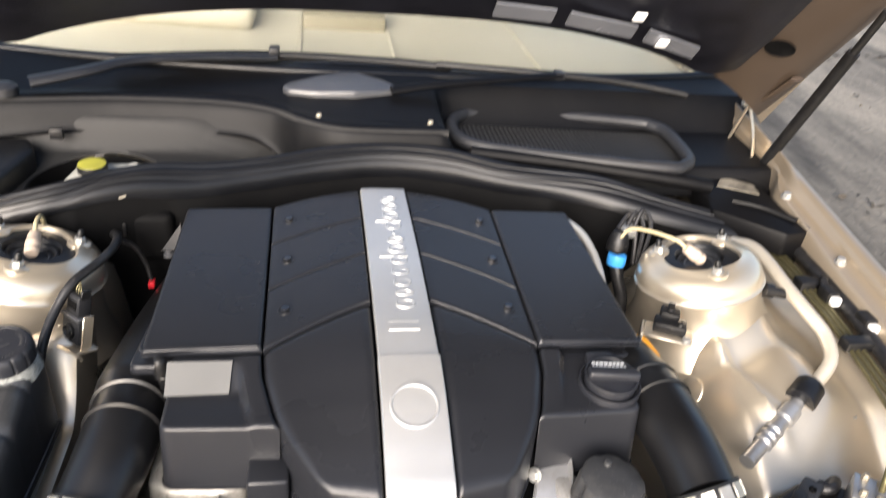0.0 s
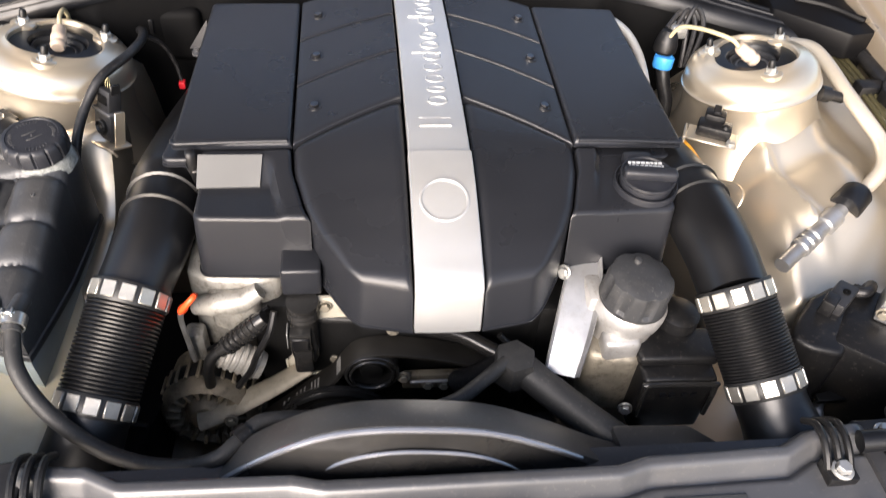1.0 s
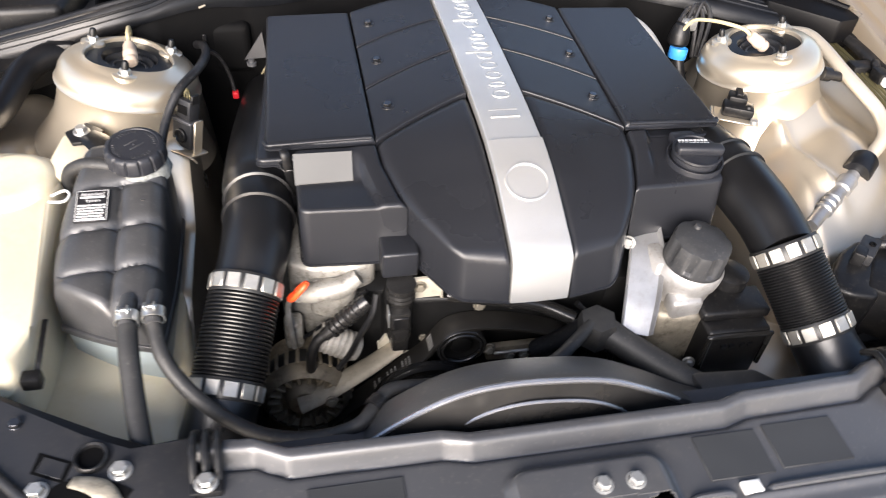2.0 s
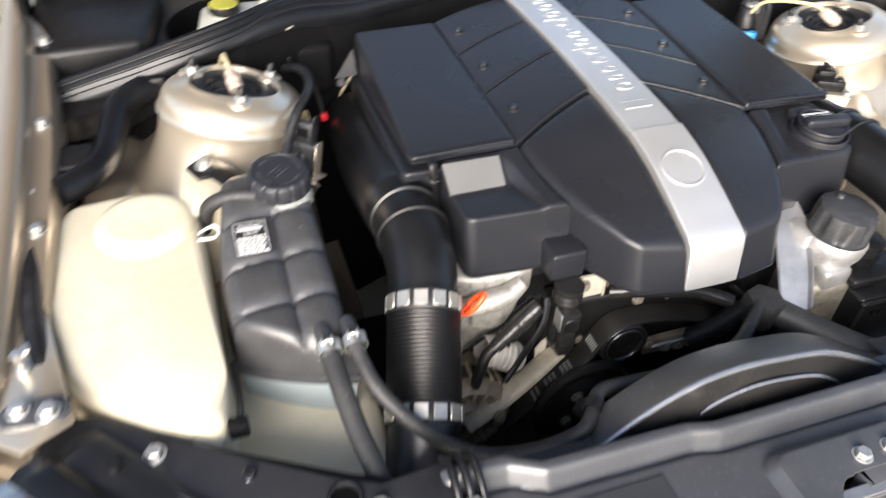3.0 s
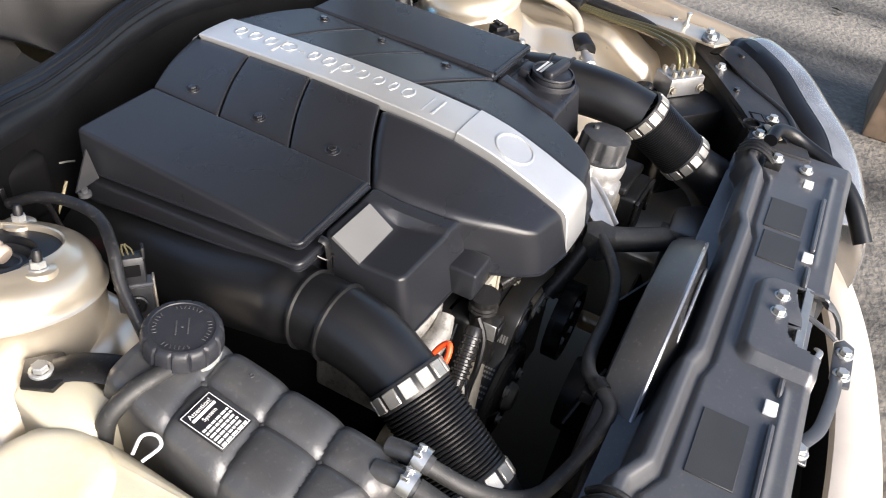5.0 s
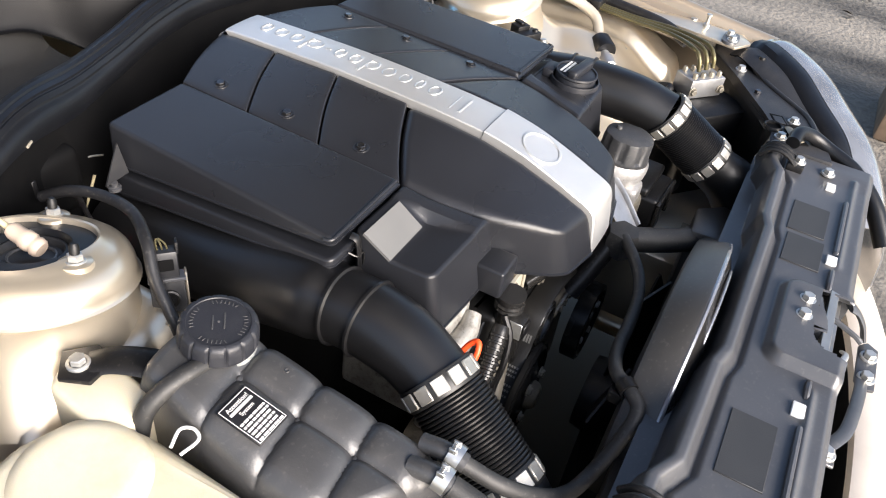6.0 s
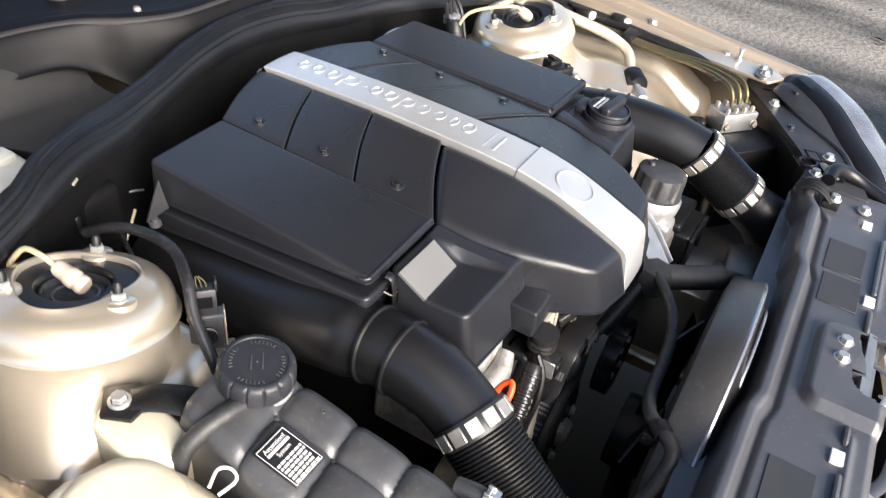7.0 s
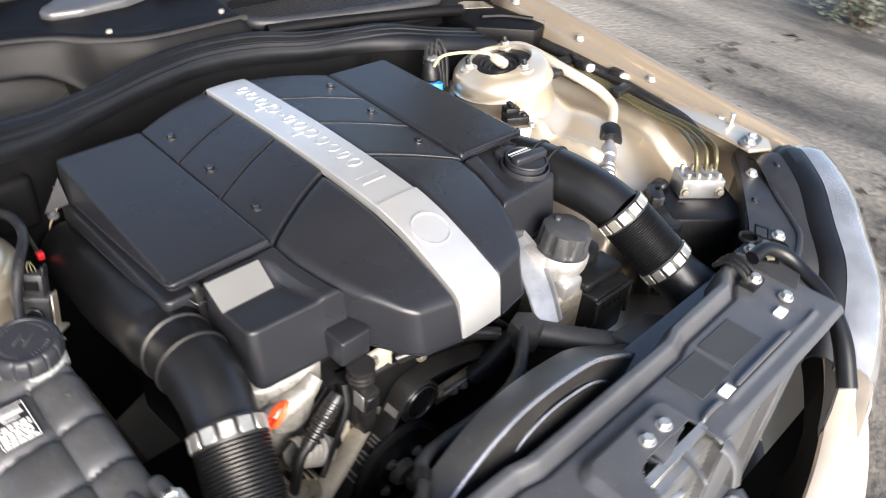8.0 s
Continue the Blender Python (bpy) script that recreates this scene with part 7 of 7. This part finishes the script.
def windscreen_and_cowl():
    bm = bmesh.new()
    rows = []
    for p in smooth_path([(x, y, 0) for x, y in LIP], 14):
        ys = [p.y - 0.0235, p.y - 0.0225, p.y - 0.019, p.y - 0.015, p.y - 0.011, p.y - 0.007, p.y - 0.003, p.y, p.y + 0.006, p.y + 0.012, p.y + 0.018, p.y + 0.026, p.y + 0.045, 1.17, 1.185, 1.20, 1.215, 1.24, 1.30]
        rows.append([bm.verts.new((p.x, y, cowl_z(p.x, y, p.y))) for y in sorted(ys)])
    for a, c in zip(rows, rows[1:]):
        for k in range(len(a) - 1):
            bm.faces.new((a[k], a[k + 1], c[k + 1], c[k]))
    thicken(bm, 0.003)
    single("cowl_panel", bm, COWL, "dusty dark grey plastic cowl panel below the windscreen", "cowl", kind="structure")
    # grey panel with a round well for the brake reservoir
    b = bmesh.new()
    rows = []
    cx, cy, r0 = -0.405, 0.990, 0.097
    def bay_z(x, y):
        k = step(-0.16 - x, 0, 0.14)
        return 0.872 + 0.008 * step(y, 1.03, 1.085) * k + 0.024 * step(y, 1.084, 1.112) + 0.026 * k * step(y, 1.084, 1.112) - 0.02 * step(0.96 - y, 0, 0.05)
    for i in range(96):
        a = 2 * math.pi * i / 96
        c, s = math.cos(a), math.sin(a)
        far = min((0.245 if c > 0 else 0.255) / max(abs(c), 1e-6), (0.122 if s > 0 else 0.115) / max(abs(s), 1e-6))
        ring = []
        for u in (0, 0.02, 0.10, 0.2, 0.3, 0.4, 0.5, 0.6, 0.7, 0.8, 0.9, 1.0):
            r = r0 + (max(far, r0 + 0.004) - r0) * u
            x = cx + r * c
            y = max(cy + r * s, ramp(x, [p[:2] for p in RAILTOP]) + 0.012)
            ring.append(b.verts.new((x, y, bay_z(x, y) - (0.004 if u == 0 else 0))))
        rows.append(ring)
    for a, c in zip(rows, rows[1:] + rows[:1]):
        for k in range(len(a) - 1):
            b.faces.new((a[k], a[k + 1], c[k + 1], c[k]))
    thicken(b, 0.003)
    single("brake_bay_panel", b, COWLGREY, "grey moulded panel with a round well around the brake fluid reservoir", "cowl", kind="structure")
    # firewall under the weatherstrip, near-black with the shade there put into its colour
    fw = bmesh.new()
    rows = []
    for a, b in zip(smooth_path(RAILTOP, 5), smooth_path(RAILLOW, 5)):
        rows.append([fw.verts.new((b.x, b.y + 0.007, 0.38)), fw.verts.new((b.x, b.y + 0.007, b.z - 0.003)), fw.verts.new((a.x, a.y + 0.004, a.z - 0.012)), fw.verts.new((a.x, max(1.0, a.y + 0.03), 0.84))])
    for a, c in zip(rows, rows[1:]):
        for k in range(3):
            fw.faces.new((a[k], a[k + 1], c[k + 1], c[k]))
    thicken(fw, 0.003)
    single("firewall", fw, BLACKOUT, "bulkhead under the weatherstrip, coloured near-black for shade", "bulkhead", kind="structure")
    single("cowl_lip", tube([(x, y + 0.004, 0.949) for x, y in LIP[:-2]], 0.0065, 10, 8), COWLGREY, "rolled front edge of the cowl panel", "cowl", kind="structure")
    # windscreen glass
    g = bmesh.new()
    rows = []
    for i in range(31):
        x = -0.74 + 1.48 * i / 30
        y0 = 1.255 + 0.16 * x * x
        rows.append([g.verts.new((x * (1 - 0.16 * v), y0 + 0.72 * v, 0.965 + 0.44 * v + 0.02 * math.sin(math.pi * v))) for v in (0, 0.25, 0.5, 0.75, 1)])
    for a, c in zip(rows, rows[1:]):
        for k in range(4):
            g.faces.new((a[k], a[k + 1], c[k + 1], c[k]))
    thicken(g, 0.004)
    w = single("windscreen", g, GLASS, "clear curved windscreen", "windscreen", kind="structure")
    w.visible_shadow = False
    single("windscreen_seal", tube([(x, 1.243 + 0.16 * x * x, 0.968) for x in [-0.74 + 1.48 * i / 12 for i in range(13)]], 0.009, 10, 3), RUBBER, "black rubber seal along the windscreen base", "seal", kind="structure")
    # cabin seen through the glass
    d = thing("dashboard", (0, 1.6, 0.9), "cream dashboard top seen through the windscreen", "dashboard")
    part("top", prism([(-0.70, 1.34), (-0.40, 1.31), (0.40, 1.31), (0.70, 1.34), (0.70, 1.80), (-0.70, 1.80)], 0.88, 0.935, 0.02, 3), BEIGE, d)
    part("hood", prism([(-0.60, 1.60), (-0.22, 1.58), (-0.22, 1.80), (-0.60, 1.80)], 0.93, 0.985, 0.02, 3), BEIGE, d)
    part("panel", box(-0.12, 0.06, 1.62, 1.80, 0.90, 0.965, 0.006), BEIGEDK, d, "darker beige centre panel")
    for x in (-0.125, 0.065, 0.36):
        part("seam", box(x - 0.004, x + 0.004, 1.40, 1.80, 0.93, 0.940, 0.002), BEIGE, d)
    for x in (-0.38, 0.38):
        s = thing("car_seat", (x, 2.2, 0.3), "cream leather car seat with a headrest", "car seat", "car seats")
        part("cushion", box(x - 0.25, x + 0.25, 1.9, 2.45, 0.45, 0.62, 0.05, 4), BEIGE, s)
        part("backrest", box(x - 0.25, x + 0.25, 2.40, 2.55, 0.55, 1.20, 0.05, 4), BEIGE, s)
        part("headrest", box(x - 0.13, x + 0.13, 2.42, 2.52, 1.22, 1.40, 0.04, 4), BEIGE, s)
    r = bmesh.new()
    box(-0.74, 0.74, 1.26, 3.3, 0.28, 0.34, 0.01, bm=r)
    single("cabin_floor", r, BEIGEDK, "beige cabin floor", "floor", kind="structure")
    for s in (-1, 1):
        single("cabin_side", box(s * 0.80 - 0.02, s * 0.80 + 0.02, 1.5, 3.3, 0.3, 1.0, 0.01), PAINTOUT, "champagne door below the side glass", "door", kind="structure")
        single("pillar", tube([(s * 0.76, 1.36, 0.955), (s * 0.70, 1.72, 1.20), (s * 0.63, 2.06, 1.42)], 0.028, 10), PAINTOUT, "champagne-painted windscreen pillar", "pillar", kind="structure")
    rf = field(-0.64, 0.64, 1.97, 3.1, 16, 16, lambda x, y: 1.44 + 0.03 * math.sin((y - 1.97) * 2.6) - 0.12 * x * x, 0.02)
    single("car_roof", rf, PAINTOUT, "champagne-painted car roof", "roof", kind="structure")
    single("rear_bulkhead", box(-0.74, 0.74, 3.1, 3.16, 0.3, 1.0, 0.02), BEIGE, "cream rear seat bench", "seat")


def weatherstrip():
    t = thing("weatherstrip", (0, 1.0, 0.93), "long black rubber hood weatherstrip with lengthwise grooves", "weatherstrip")
    prof = [(0.00, 0.0), (0.04, 0.0034), (0.11, 0.0052), (0.145, 0.0046), (0.165, 0.0046), (0.195, 0.0062), (0.27, 0.0078), (0.305, 0.0066), (0.325, 0.0066), (0.355, 0.0086), (0.46, 0.0092), (0.50, 0.0082), (0.53, 0.0082), (0.57, 0.0090), (0.66, 0.0094), (0.78, 0.0080), (0.90, 0.0046), (1.0, 0.0)]
    bm = bmesh.new()
    rows = []
    A, B = smooth_path(RAILTOP, 8), smooth_path(RAILLOW, 8)
    for i, (a, b) in enumerate(zip(A, B)):
        d = (A[min(i + 1, len(A) - 1)] - A[max(i - 1, 0)]).normalized()
        out = d.cross(a - b).normalized()
        if out.y > 0:
            out.negate()
        rows.append([bm.verts.new(a + Vector((0, 0.009, -0.022))), bm.verts.new(a + Vector((0, 0.007, -0.003)))] + [bm.verts.new(a.lerp(b, u) + out * h) for u, h in prof] + [bm.verts.new(b + Vector((0, 0.010, -0.002)))])
    n = len(rows[0])
    for a, b in zip(rows, rows[1:]):
        for k in range(n):
            bm.faces.new((a[k], a[(k + 1) % n], b[(k + 1) % n], b[k]))
    bm.faces.new(rows[0])
    bm.faces.new(rows[-1][::-1])
    part("bulb", bm, RUBBER, t, angle=28)
    part("clip", box(-0.005, 0.005, -0.0014, 0.0014, -0.0010, 0.0010, 0.0005, 1), ALUDIRTY, t, "small dull metal clip", pose(-0.349, 0.8855, 0.9085, 60, -12, 24))


def bulkhead_things():
    d = thing("bulkhead_duct", (-0.312, 0.91, 0.84), "black moulded air duct end below the weatherstrip with a ribbed face", "air duct")
    part("body", box(-0.350, -0.290, 0.893, 0.935, 0.800, 0.876, 0.012, 4), BLACKOUT, d)
    for i in range(9):
        part("rib", box(-0.3530, -0.3495, 0.9040, 0.9265, 0.826 + 0.0045 * i, 0.828 + 0.0045 * i, 0, 1), PLASTIC, d)
    part("clip", box(-0.356, -0.350, 0.888, 0.893, 0.846, 0.866, 0.001, 1), PLASTIC, d)
    single("cable_tie", tube([(-0.266, 0.9235, 0.835), (-0.254, 0.922, 0.832), (-0.242, 0.924, 0.826)], 0.0012, 8), PAD, "white cable tie end at the bulkhead", "cable tie")
    single("thin_cable", tube([(-0.292, 0.9205, 0.74), (-0.287, 0.917, 0.770), (-0.278, 0.915, 0.79), (-0.262, 0.918, 0.812)], 0.0017, 8), PALEWIRE, "thin pale cable hanging at the bulkhead", "cable")


def cowl_things():
    b = thing("brake_fluid_reservoir", (-0.40, 1.03, 0.86), "dull white brake fluid reservoir with a yellow-green cap", "reservoir")
    part("tank", prism([(-0.462, 0.985), (-0.44, 0.958), (-0.36, 0.955), (-0.322, 0.985), (-0.318, 1.04), (-0.36, 1.062), (-0.45, 1.058)], 0.835, 0.877, 0.010, 3), DULLWHITE, b)
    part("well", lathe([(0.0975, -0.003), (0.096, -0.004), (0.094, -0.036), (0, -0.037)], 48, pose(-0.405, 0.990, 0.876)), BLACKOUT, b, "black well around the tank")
    part("neck", lathe([(0.018, 0), (0.018, 0.012)], 28, pose(-0.4195, 1.018, 0.876)), DULLWHITE, b)
    part("cap", lathe([(0.0255, 0.0), (0.027, 0.002), (0.027, 0.014), (0.0265, 0.015), (0.0255, 0.0155)], 40, pose(-0.4195, 1.018, 0.8805) @ Matrix.Scale(0.79, 4), wave=lambda a, i: 1 + 0.012 * math.cos(a * 30)), DARK, b, "dark cap rim")
    part("cap_top", lathe([(0.0258, 0.0145), (0.0245, 0.0165), (0.0, 0.0172)], 32, pose(-0.4195, 1.018, 0.8805) @ Matrix.Scale(0.79, 4)), YELLOW, b, "yellow-green cap top")
    part("nozzle", lathe([(0.008, 0), (0.009, 0.012), (0.006, 0.018), (0, 0.018)], 14, pose(-0.362, 1.020, 0.874)), DULLWHITE, b)
    part("plug", box(-0.352, -0.330, 1.005, 1.03, 0.872, 0.885, 0.003), DULLWHITE, b)
    f = thing("fuse_box", (-0.585, 1.07, 0.86), "black plastic fuse box beside the brake reservoir", "fuse box")
    part("lid", prism([(-0.665, 0.890), (-0.530, 0.900), (-0.502, 1.04), (-0.520, 1.08), (-0.665, 1.08)], 0.85, 0.906, 0.010, 3), PLASTIC, f)
    part("body", prism([(-0.67, 0.885), (-0.522, 0.895), (-0.497, 1.09), (-0.67, 1.09)], 0.80, 0.868, 0.005), PLASTIC, f)
    single("cowl_clip", box(-0.490, -0.470, 1.072, 1.080, 0.905, 0.922, 0.002), PLASTIC, "small black clip on the grey cowl panel", "clip")
    # air intake grille
    v = thing("air_inlet_grille", (0.33, 1.10, 0.90), "black cabin air inlet tray with a fine mesh", "air inlet")
    P = [(0.132, 1.110), (0.137, 1.150), (0.155, 1.180), (0.190, 1.196), (0.34, 1.196), (0.48, 1.176), (0.510, 1.160), (0.524, 1.130), (0.522, 1.060), (0.515, 1.015), (0.495, 0.992), (0.46, 0.984), (0.32, 1.012), (0.20, 1.040), (0.155, 1.062), (0.138, 1.085)]
    rim = [(x, y, 0.921) for x, y in P]
    part("rim", tube([*rim, rim[0]], 0.0110, 12, 5), WING, v)
    part("tray", prism(P, 0.885, 0.902, 0.002), DARK, v)
    mesh = bmesh.new()
    for i in range(46):
        x = 0.155 + 0.36 * i / 45
        box(x - 0.0009, x + 0.0009, ramp(x, [(0.15, 1.055), (0.52, 1.01)]), ramp(x, [(0.15, 1.17), (0.52, 1.15)]), 0.905, 0.909, 0, bm=mesh)
    for j in range(18):
        a, c = 1.052 + 0.118 * j / 17, 1.008 + 0.142 * j / 17
        lo = [mesh.verts.new(p) for p in ((0.15, a - 0.0009, 0.9095), (0.52, c - 0.0009, 0.9095), (0.52, c + 0.0009, 0.9095), (0.15, a + 0.0009, 0.9095))]
        mesh.faces.new(lo)
    part("mesh", mesh, SHROUD, v, "fine grey mesh")
    part("front_lip", tube([(0.15, 1.034, 0.918), (0.30, 1.008, 0.914), (0.46, 0.972, 0.908), (0.535, 0.962, 0.900)], 0.011, 10), COWL, v)
    e = thing("control_unit_cover", (0.58, 0.97, 0.87), "dark cover with a worn whitish patch over the control units", "cover")
    part("lid", prism([(0.515, 0.905), (0.600, 0.828), (0.648, 0.838), (0.640, 0.985), (0.585, 1.105), (0.545, 1.10)], 0.85, 0.890, 0.005, 2), COWL, e)
    part("worn_patch", prism([(0.560, 0.985), (0.622, 0.955), (0.628, 0.99), (0.585, 1.02)], 0.889, 0.8912, 0.0004, 1), ALUDIRTY, e, "worn whitish patch")
    part("rib", tube([(0.560, 0.930, 0.892), (0.600, 0.905, 0.893), (0.635, 0.865, 0.892)], 0.005, 8), COWL, e)
    # wipers
    w = thing("wiper_arm", (0.05, 1.15, 0.97), "dark grey wiper arm with a broad diamond-shaped cover", "wiper", "wipers")
    bm = bmesh.new()
    out = [(-0.150, 1.168), (-0.140, 1.185), (-0.095, 1.205), (-0.050, 1.236), (-0.020, 1.230), (0.020, 1.192), (0.055, 1.170), (0.030, 1.156), (-0.030, 1.138), (-0.095, 1.140), (-0.140, 1.152)]
    prism(out, 0.955, 0.972, 0.006, 3, bm=bm, top=lambda x, y: 0.970 + 0.026 * math.exp(-(((x + 0.035) / 0.05) ** 2 + ((y - 1.185) / 0.04) ** 2)))
    part("pivot_cover", bm, PANEL, w, "dark grey diamond-shaped cover")
    part("arm", tube([(0.030, 1.150, 0.974), (0.12, 1.165, 0.984), (0.25, 1.185, 0.992), (0.335, 1.205, 0.994)], lambda u: 0.013 - 0.003 * u, 10, flat=0.5), COWL, w)
    part("blade", tube([(0.12, 1.262, 0.985), (0.30, 1.222, 0.990), (0.45, 1.205, 0.985), (0.57, 1.18, 0.975)], 0.007, 8), PLASTIC, w)
    part("joint", box(0.324, 0.343, 1.198, 1.220, 0.986, 1.000, 0.003), WING, w)
    x = thing("wiper_arm", (-0.35, 1.2, 0.97), "black wiper arm and blade resting at the windscreen base", "wiper", "wipers")
    part("arm", tube([(-0.525, 1.135, 0.972), (-0.45, 1.165, 0.982), (-0.39, 1.205, 0.988), (-0.28, 1.240, 0.988), (-0.16, 1.262, 0.985)], lambda u: 0.017 - 0.006 * u, 10, flat=0.5), WING, x)
    part("blade", tube([(-0.42, 1.225, 0.985), (-0.20, 1.272, 0.985), (0.0, 1.278, 0.982), (0.145, 1.264, 0.980)], 0.008, 8), PLASTIC, x)
    part("joint", box(-0.174, -0.156, 1.262, 1.282, 0.985, 1.002, 0.003), WING, x)
    part("pivot", lathe([(0.018, 0), (0.018, 0.012), (0.010, 0.018), (0, 0.018)], 20, pose(-0.555, 1.118, 0.958)), WING, x)
    for px, py in ((-0.090, 1.075), (0.085, 1.060)):
        q = single("cowl_screw", lathe([(0.005, 0), (0.005, 0.006), (0.004, 0.008), (0, 0.008)], 14, pose(px, py, cowl_z(px, py))), ALUDIRTY, "small dull screw in the cowl", "screw")


# ---- hood ----
def hood():
    d = Vector((0, -1.0, 1.16)).normalized()
    nrm = Vector((0, 1.16, 1.0)).normalized()      # outer side
    o = Vector((0, 1.035, 1.07))
    def at(x, a, h=0.0):
        return o + d * a + nrm * h + Vector((x, 0, 0))
    t = thing("hood", (0, 0.9, 1.2), "raised champagne hood with black insulation beneath", "hood")
    # rear edge, bowed forward at the middle
    rear = lambda x: -0.165 + 0.285 * (1 - (abs(x) / 0.70) ** 2.7)
    bm = bmesh.new()
    rows = []
    for i in range(41):
        x = -0.72 + 1.44 * i / 40
        a0 = rear(x)
        rows.append([bm.verts.new(at(x, a0 + (1.08 - a0 - 0.25 * x * x) * k / 10, 0.030 + 0.035 * math.sin(math.pi * k / 10) - 0.02 * (x / 0.72) ** 2)) for k in range(11)])
    for a, b in zip(rows, rows[1:]):
        for k in range(10):
            bm.faces.new((a[k], a[k + 1], b[k + 1], b[k]))
    thicken(bm, 0.004)
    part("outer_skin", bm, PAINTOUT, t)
    bm = bmesh.new()
    rows = []
    for i in range(41):
        x = -0.715 + 1.43 * i / 40
        a0 = rear(x) + 0.004
        rows.append([bm.verts.new(at(x, a0 + (1.07 - a0 - 0.25 * x * x) * k / 10, 0.012 * math.sin(math.pi * k / 10) * 0 + (0.0 if abs(x) < 0.69 else 0.02))) for k in range(11)])
    for a, b in zip(rows, rows[1:]):
        for k in range(10):
            bm.faces.new((a[k], a[k + 1], b[k + 1], b[k]))
    thicken(bm, 0.003)
    part("inner_panel", bm, PAINTHOOD, t, "champagne inner panel with the underside's shade in its colour")
    bm = bmesh.new()
    rows = []
    for i in range(33):
        x = -0.555 + 1.11 * i / 32
        a0 = rear(x) - 0.004 + 0.05 * step(abs(x), 0.50, 0.56)
        edge = 0.4 if i in (0, 32) else 1
        rows.append([bm.verts.new(at(x, a0 + (1.0 - a0) * k / 10, -0.004 - (0.030 if 0 < k < 10 else 0.006) * edge - 0.004 * math.sin(x * 22) * math.sin(k * 1.3))) for k in range(11)])
    for a, b in zip(rows, rows[1:]):
        for k in range(10):
            bm.faces.new((a[k], a[k + 1], b[k + 1], b[k]))
    thicken(bm, -0.012)
    ins = part("insulation", bm, INSUL, t, "shiny black quilted insulation mat")
    # air slots as pale bars, their highlight put into the colour
    for x0, x1 in ((0.125, 0.205), (0.225, 0.325), (0.345, 0.435)):
        bmx = bmesh.new()
        q = [at(x0, rear(x0) + 0.050, -0.041), at(x1, rear(x1) + 0.050, -0.041), at(x1, rear(x1) + 0.076, -0.041), at(x0, rear(x0) + 0.076, -0.041)]
        bmx.faces.new([bmx.verts.new(p) for p in q])
        thicken(bmx, 0.004)
        part("vent_slot", bmx, CHROME, ins, "air slot with its pale highlight put into the colour")
    for x, a in ((0.315, 0.100), (0.372, 0.062)):
        part("clip", box(-0.008, 0.008, -0.008, 0.008, -0.002, 0.002, 0.001, 1), WHITE, ins, "white plastic clip", Matrix.Translation(at(x, rear(x) + a, -0.044)) @ nrm.to_track_quat("Z", "Y").to_matrix().to_4x4())
    # near-black disc painted as a hole in the right margin, hinge and gas strut
    m = Matrix.Translation(at(0.592, 0.075, -0.006)) @ nrm.to_track_quat("Z", "Y").to_matrix().to_4x4() @ Matrix.Rotation(0.5, 4, "Z") @ Matrix.Diagonal((1.5, 0.8, 1, 1))
    part("painted_hole_disc", lathe([(0.0, 0.001), (0.018, 0.001), (0.020, -0.001), (0.022, 0.0)], 20, m), BLACKOUT, t)
    for s in (-1, 1):
        h = part("hinge", box(s * 0.665 - 0.005, s * 0.665 + 0.005, 1.04, 1.20, 0.850, 0.882, 0.003), PAINT, t, "beige steel hood hinge")
        part("link", tube([(s * 0.660, 1.169, 0.857), (s * 0.662, 1.150, 0.92), (s * 0.660, 1.118, 0.990)], 0.008, 8, flat=0.4), PAINT, h)
        part("link", tube([(s * 0.660, 1.057, 0.877), (s * 0.664, 1.082, 0.93), (s * 0.660, 1.120, 0.985)], 0.0075, 8, flat=0.4), PAINT, h)
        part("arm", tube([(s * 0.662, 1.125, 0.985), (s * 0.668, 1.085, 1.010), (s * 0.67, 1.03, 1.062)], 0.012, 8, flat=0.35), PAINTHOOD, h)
        part("pin", BOLTBIG, None, h, "", along((s * 0.653, 1.119, 0.988), (-s, 0, 0)))
        g = thing("gas_strut", (s * 0.68, 1.045, 0.88), "slim black gas strut holding the hood up", "gas strut", "gas struts")
        p0, p1 = Vector((s * 0.675, 1.066, 0.868)), Vector((s * 0.675, 0.895, 1.205))
        part("cylinder", tube([p0.lerp(p1, 0.06), p0.lerp(p1, 0.80)], 0.0095, 14, 2), PLASTIC, g)
        part("rod", tube([p0.lerp(p1, 0.79), p1], 0.006, 10, 2), DARK, g)
        part("joint", lathe([(0, -0.012), (0.010, -0.010), (0.012, 0), (0.010, 0.010), (0, 0.012)], 14, Matrix.Translation(p0.lerp(p1, 0.04))), DARK, g)


ground()
shrub(4.25, 1.25)
timber_block()
single("undertray", box(-0.68, 0.68, 0.10, 1.20, 0.22, 0.24, 0.004), DARK, "black undertray below the engine", "undertray", kind="structure")
inner_fenders()
fender(-1)
fender(1)
weatherstrip()
windscreen_and_cowl()
hood()
front_of_car()
front_panel()
shroud()
engine_front()
lower_duct()
engine_cover()
intakes()
strut_tower(-0.434, 0.786, 0.8955, -1)
strut_tower(0.426, 0.765, 0.8975, 1)
tower_plug(-0.368, 0.703, 0.850)
level_sensor(0.347, 0.655, 0.858, -25)
coolant_tank()
hoses()
washer_reservoir()
oil_filter()
oil_cap()
small_right_side()
small_left_side()
cowl_things()
bulkhead_things()
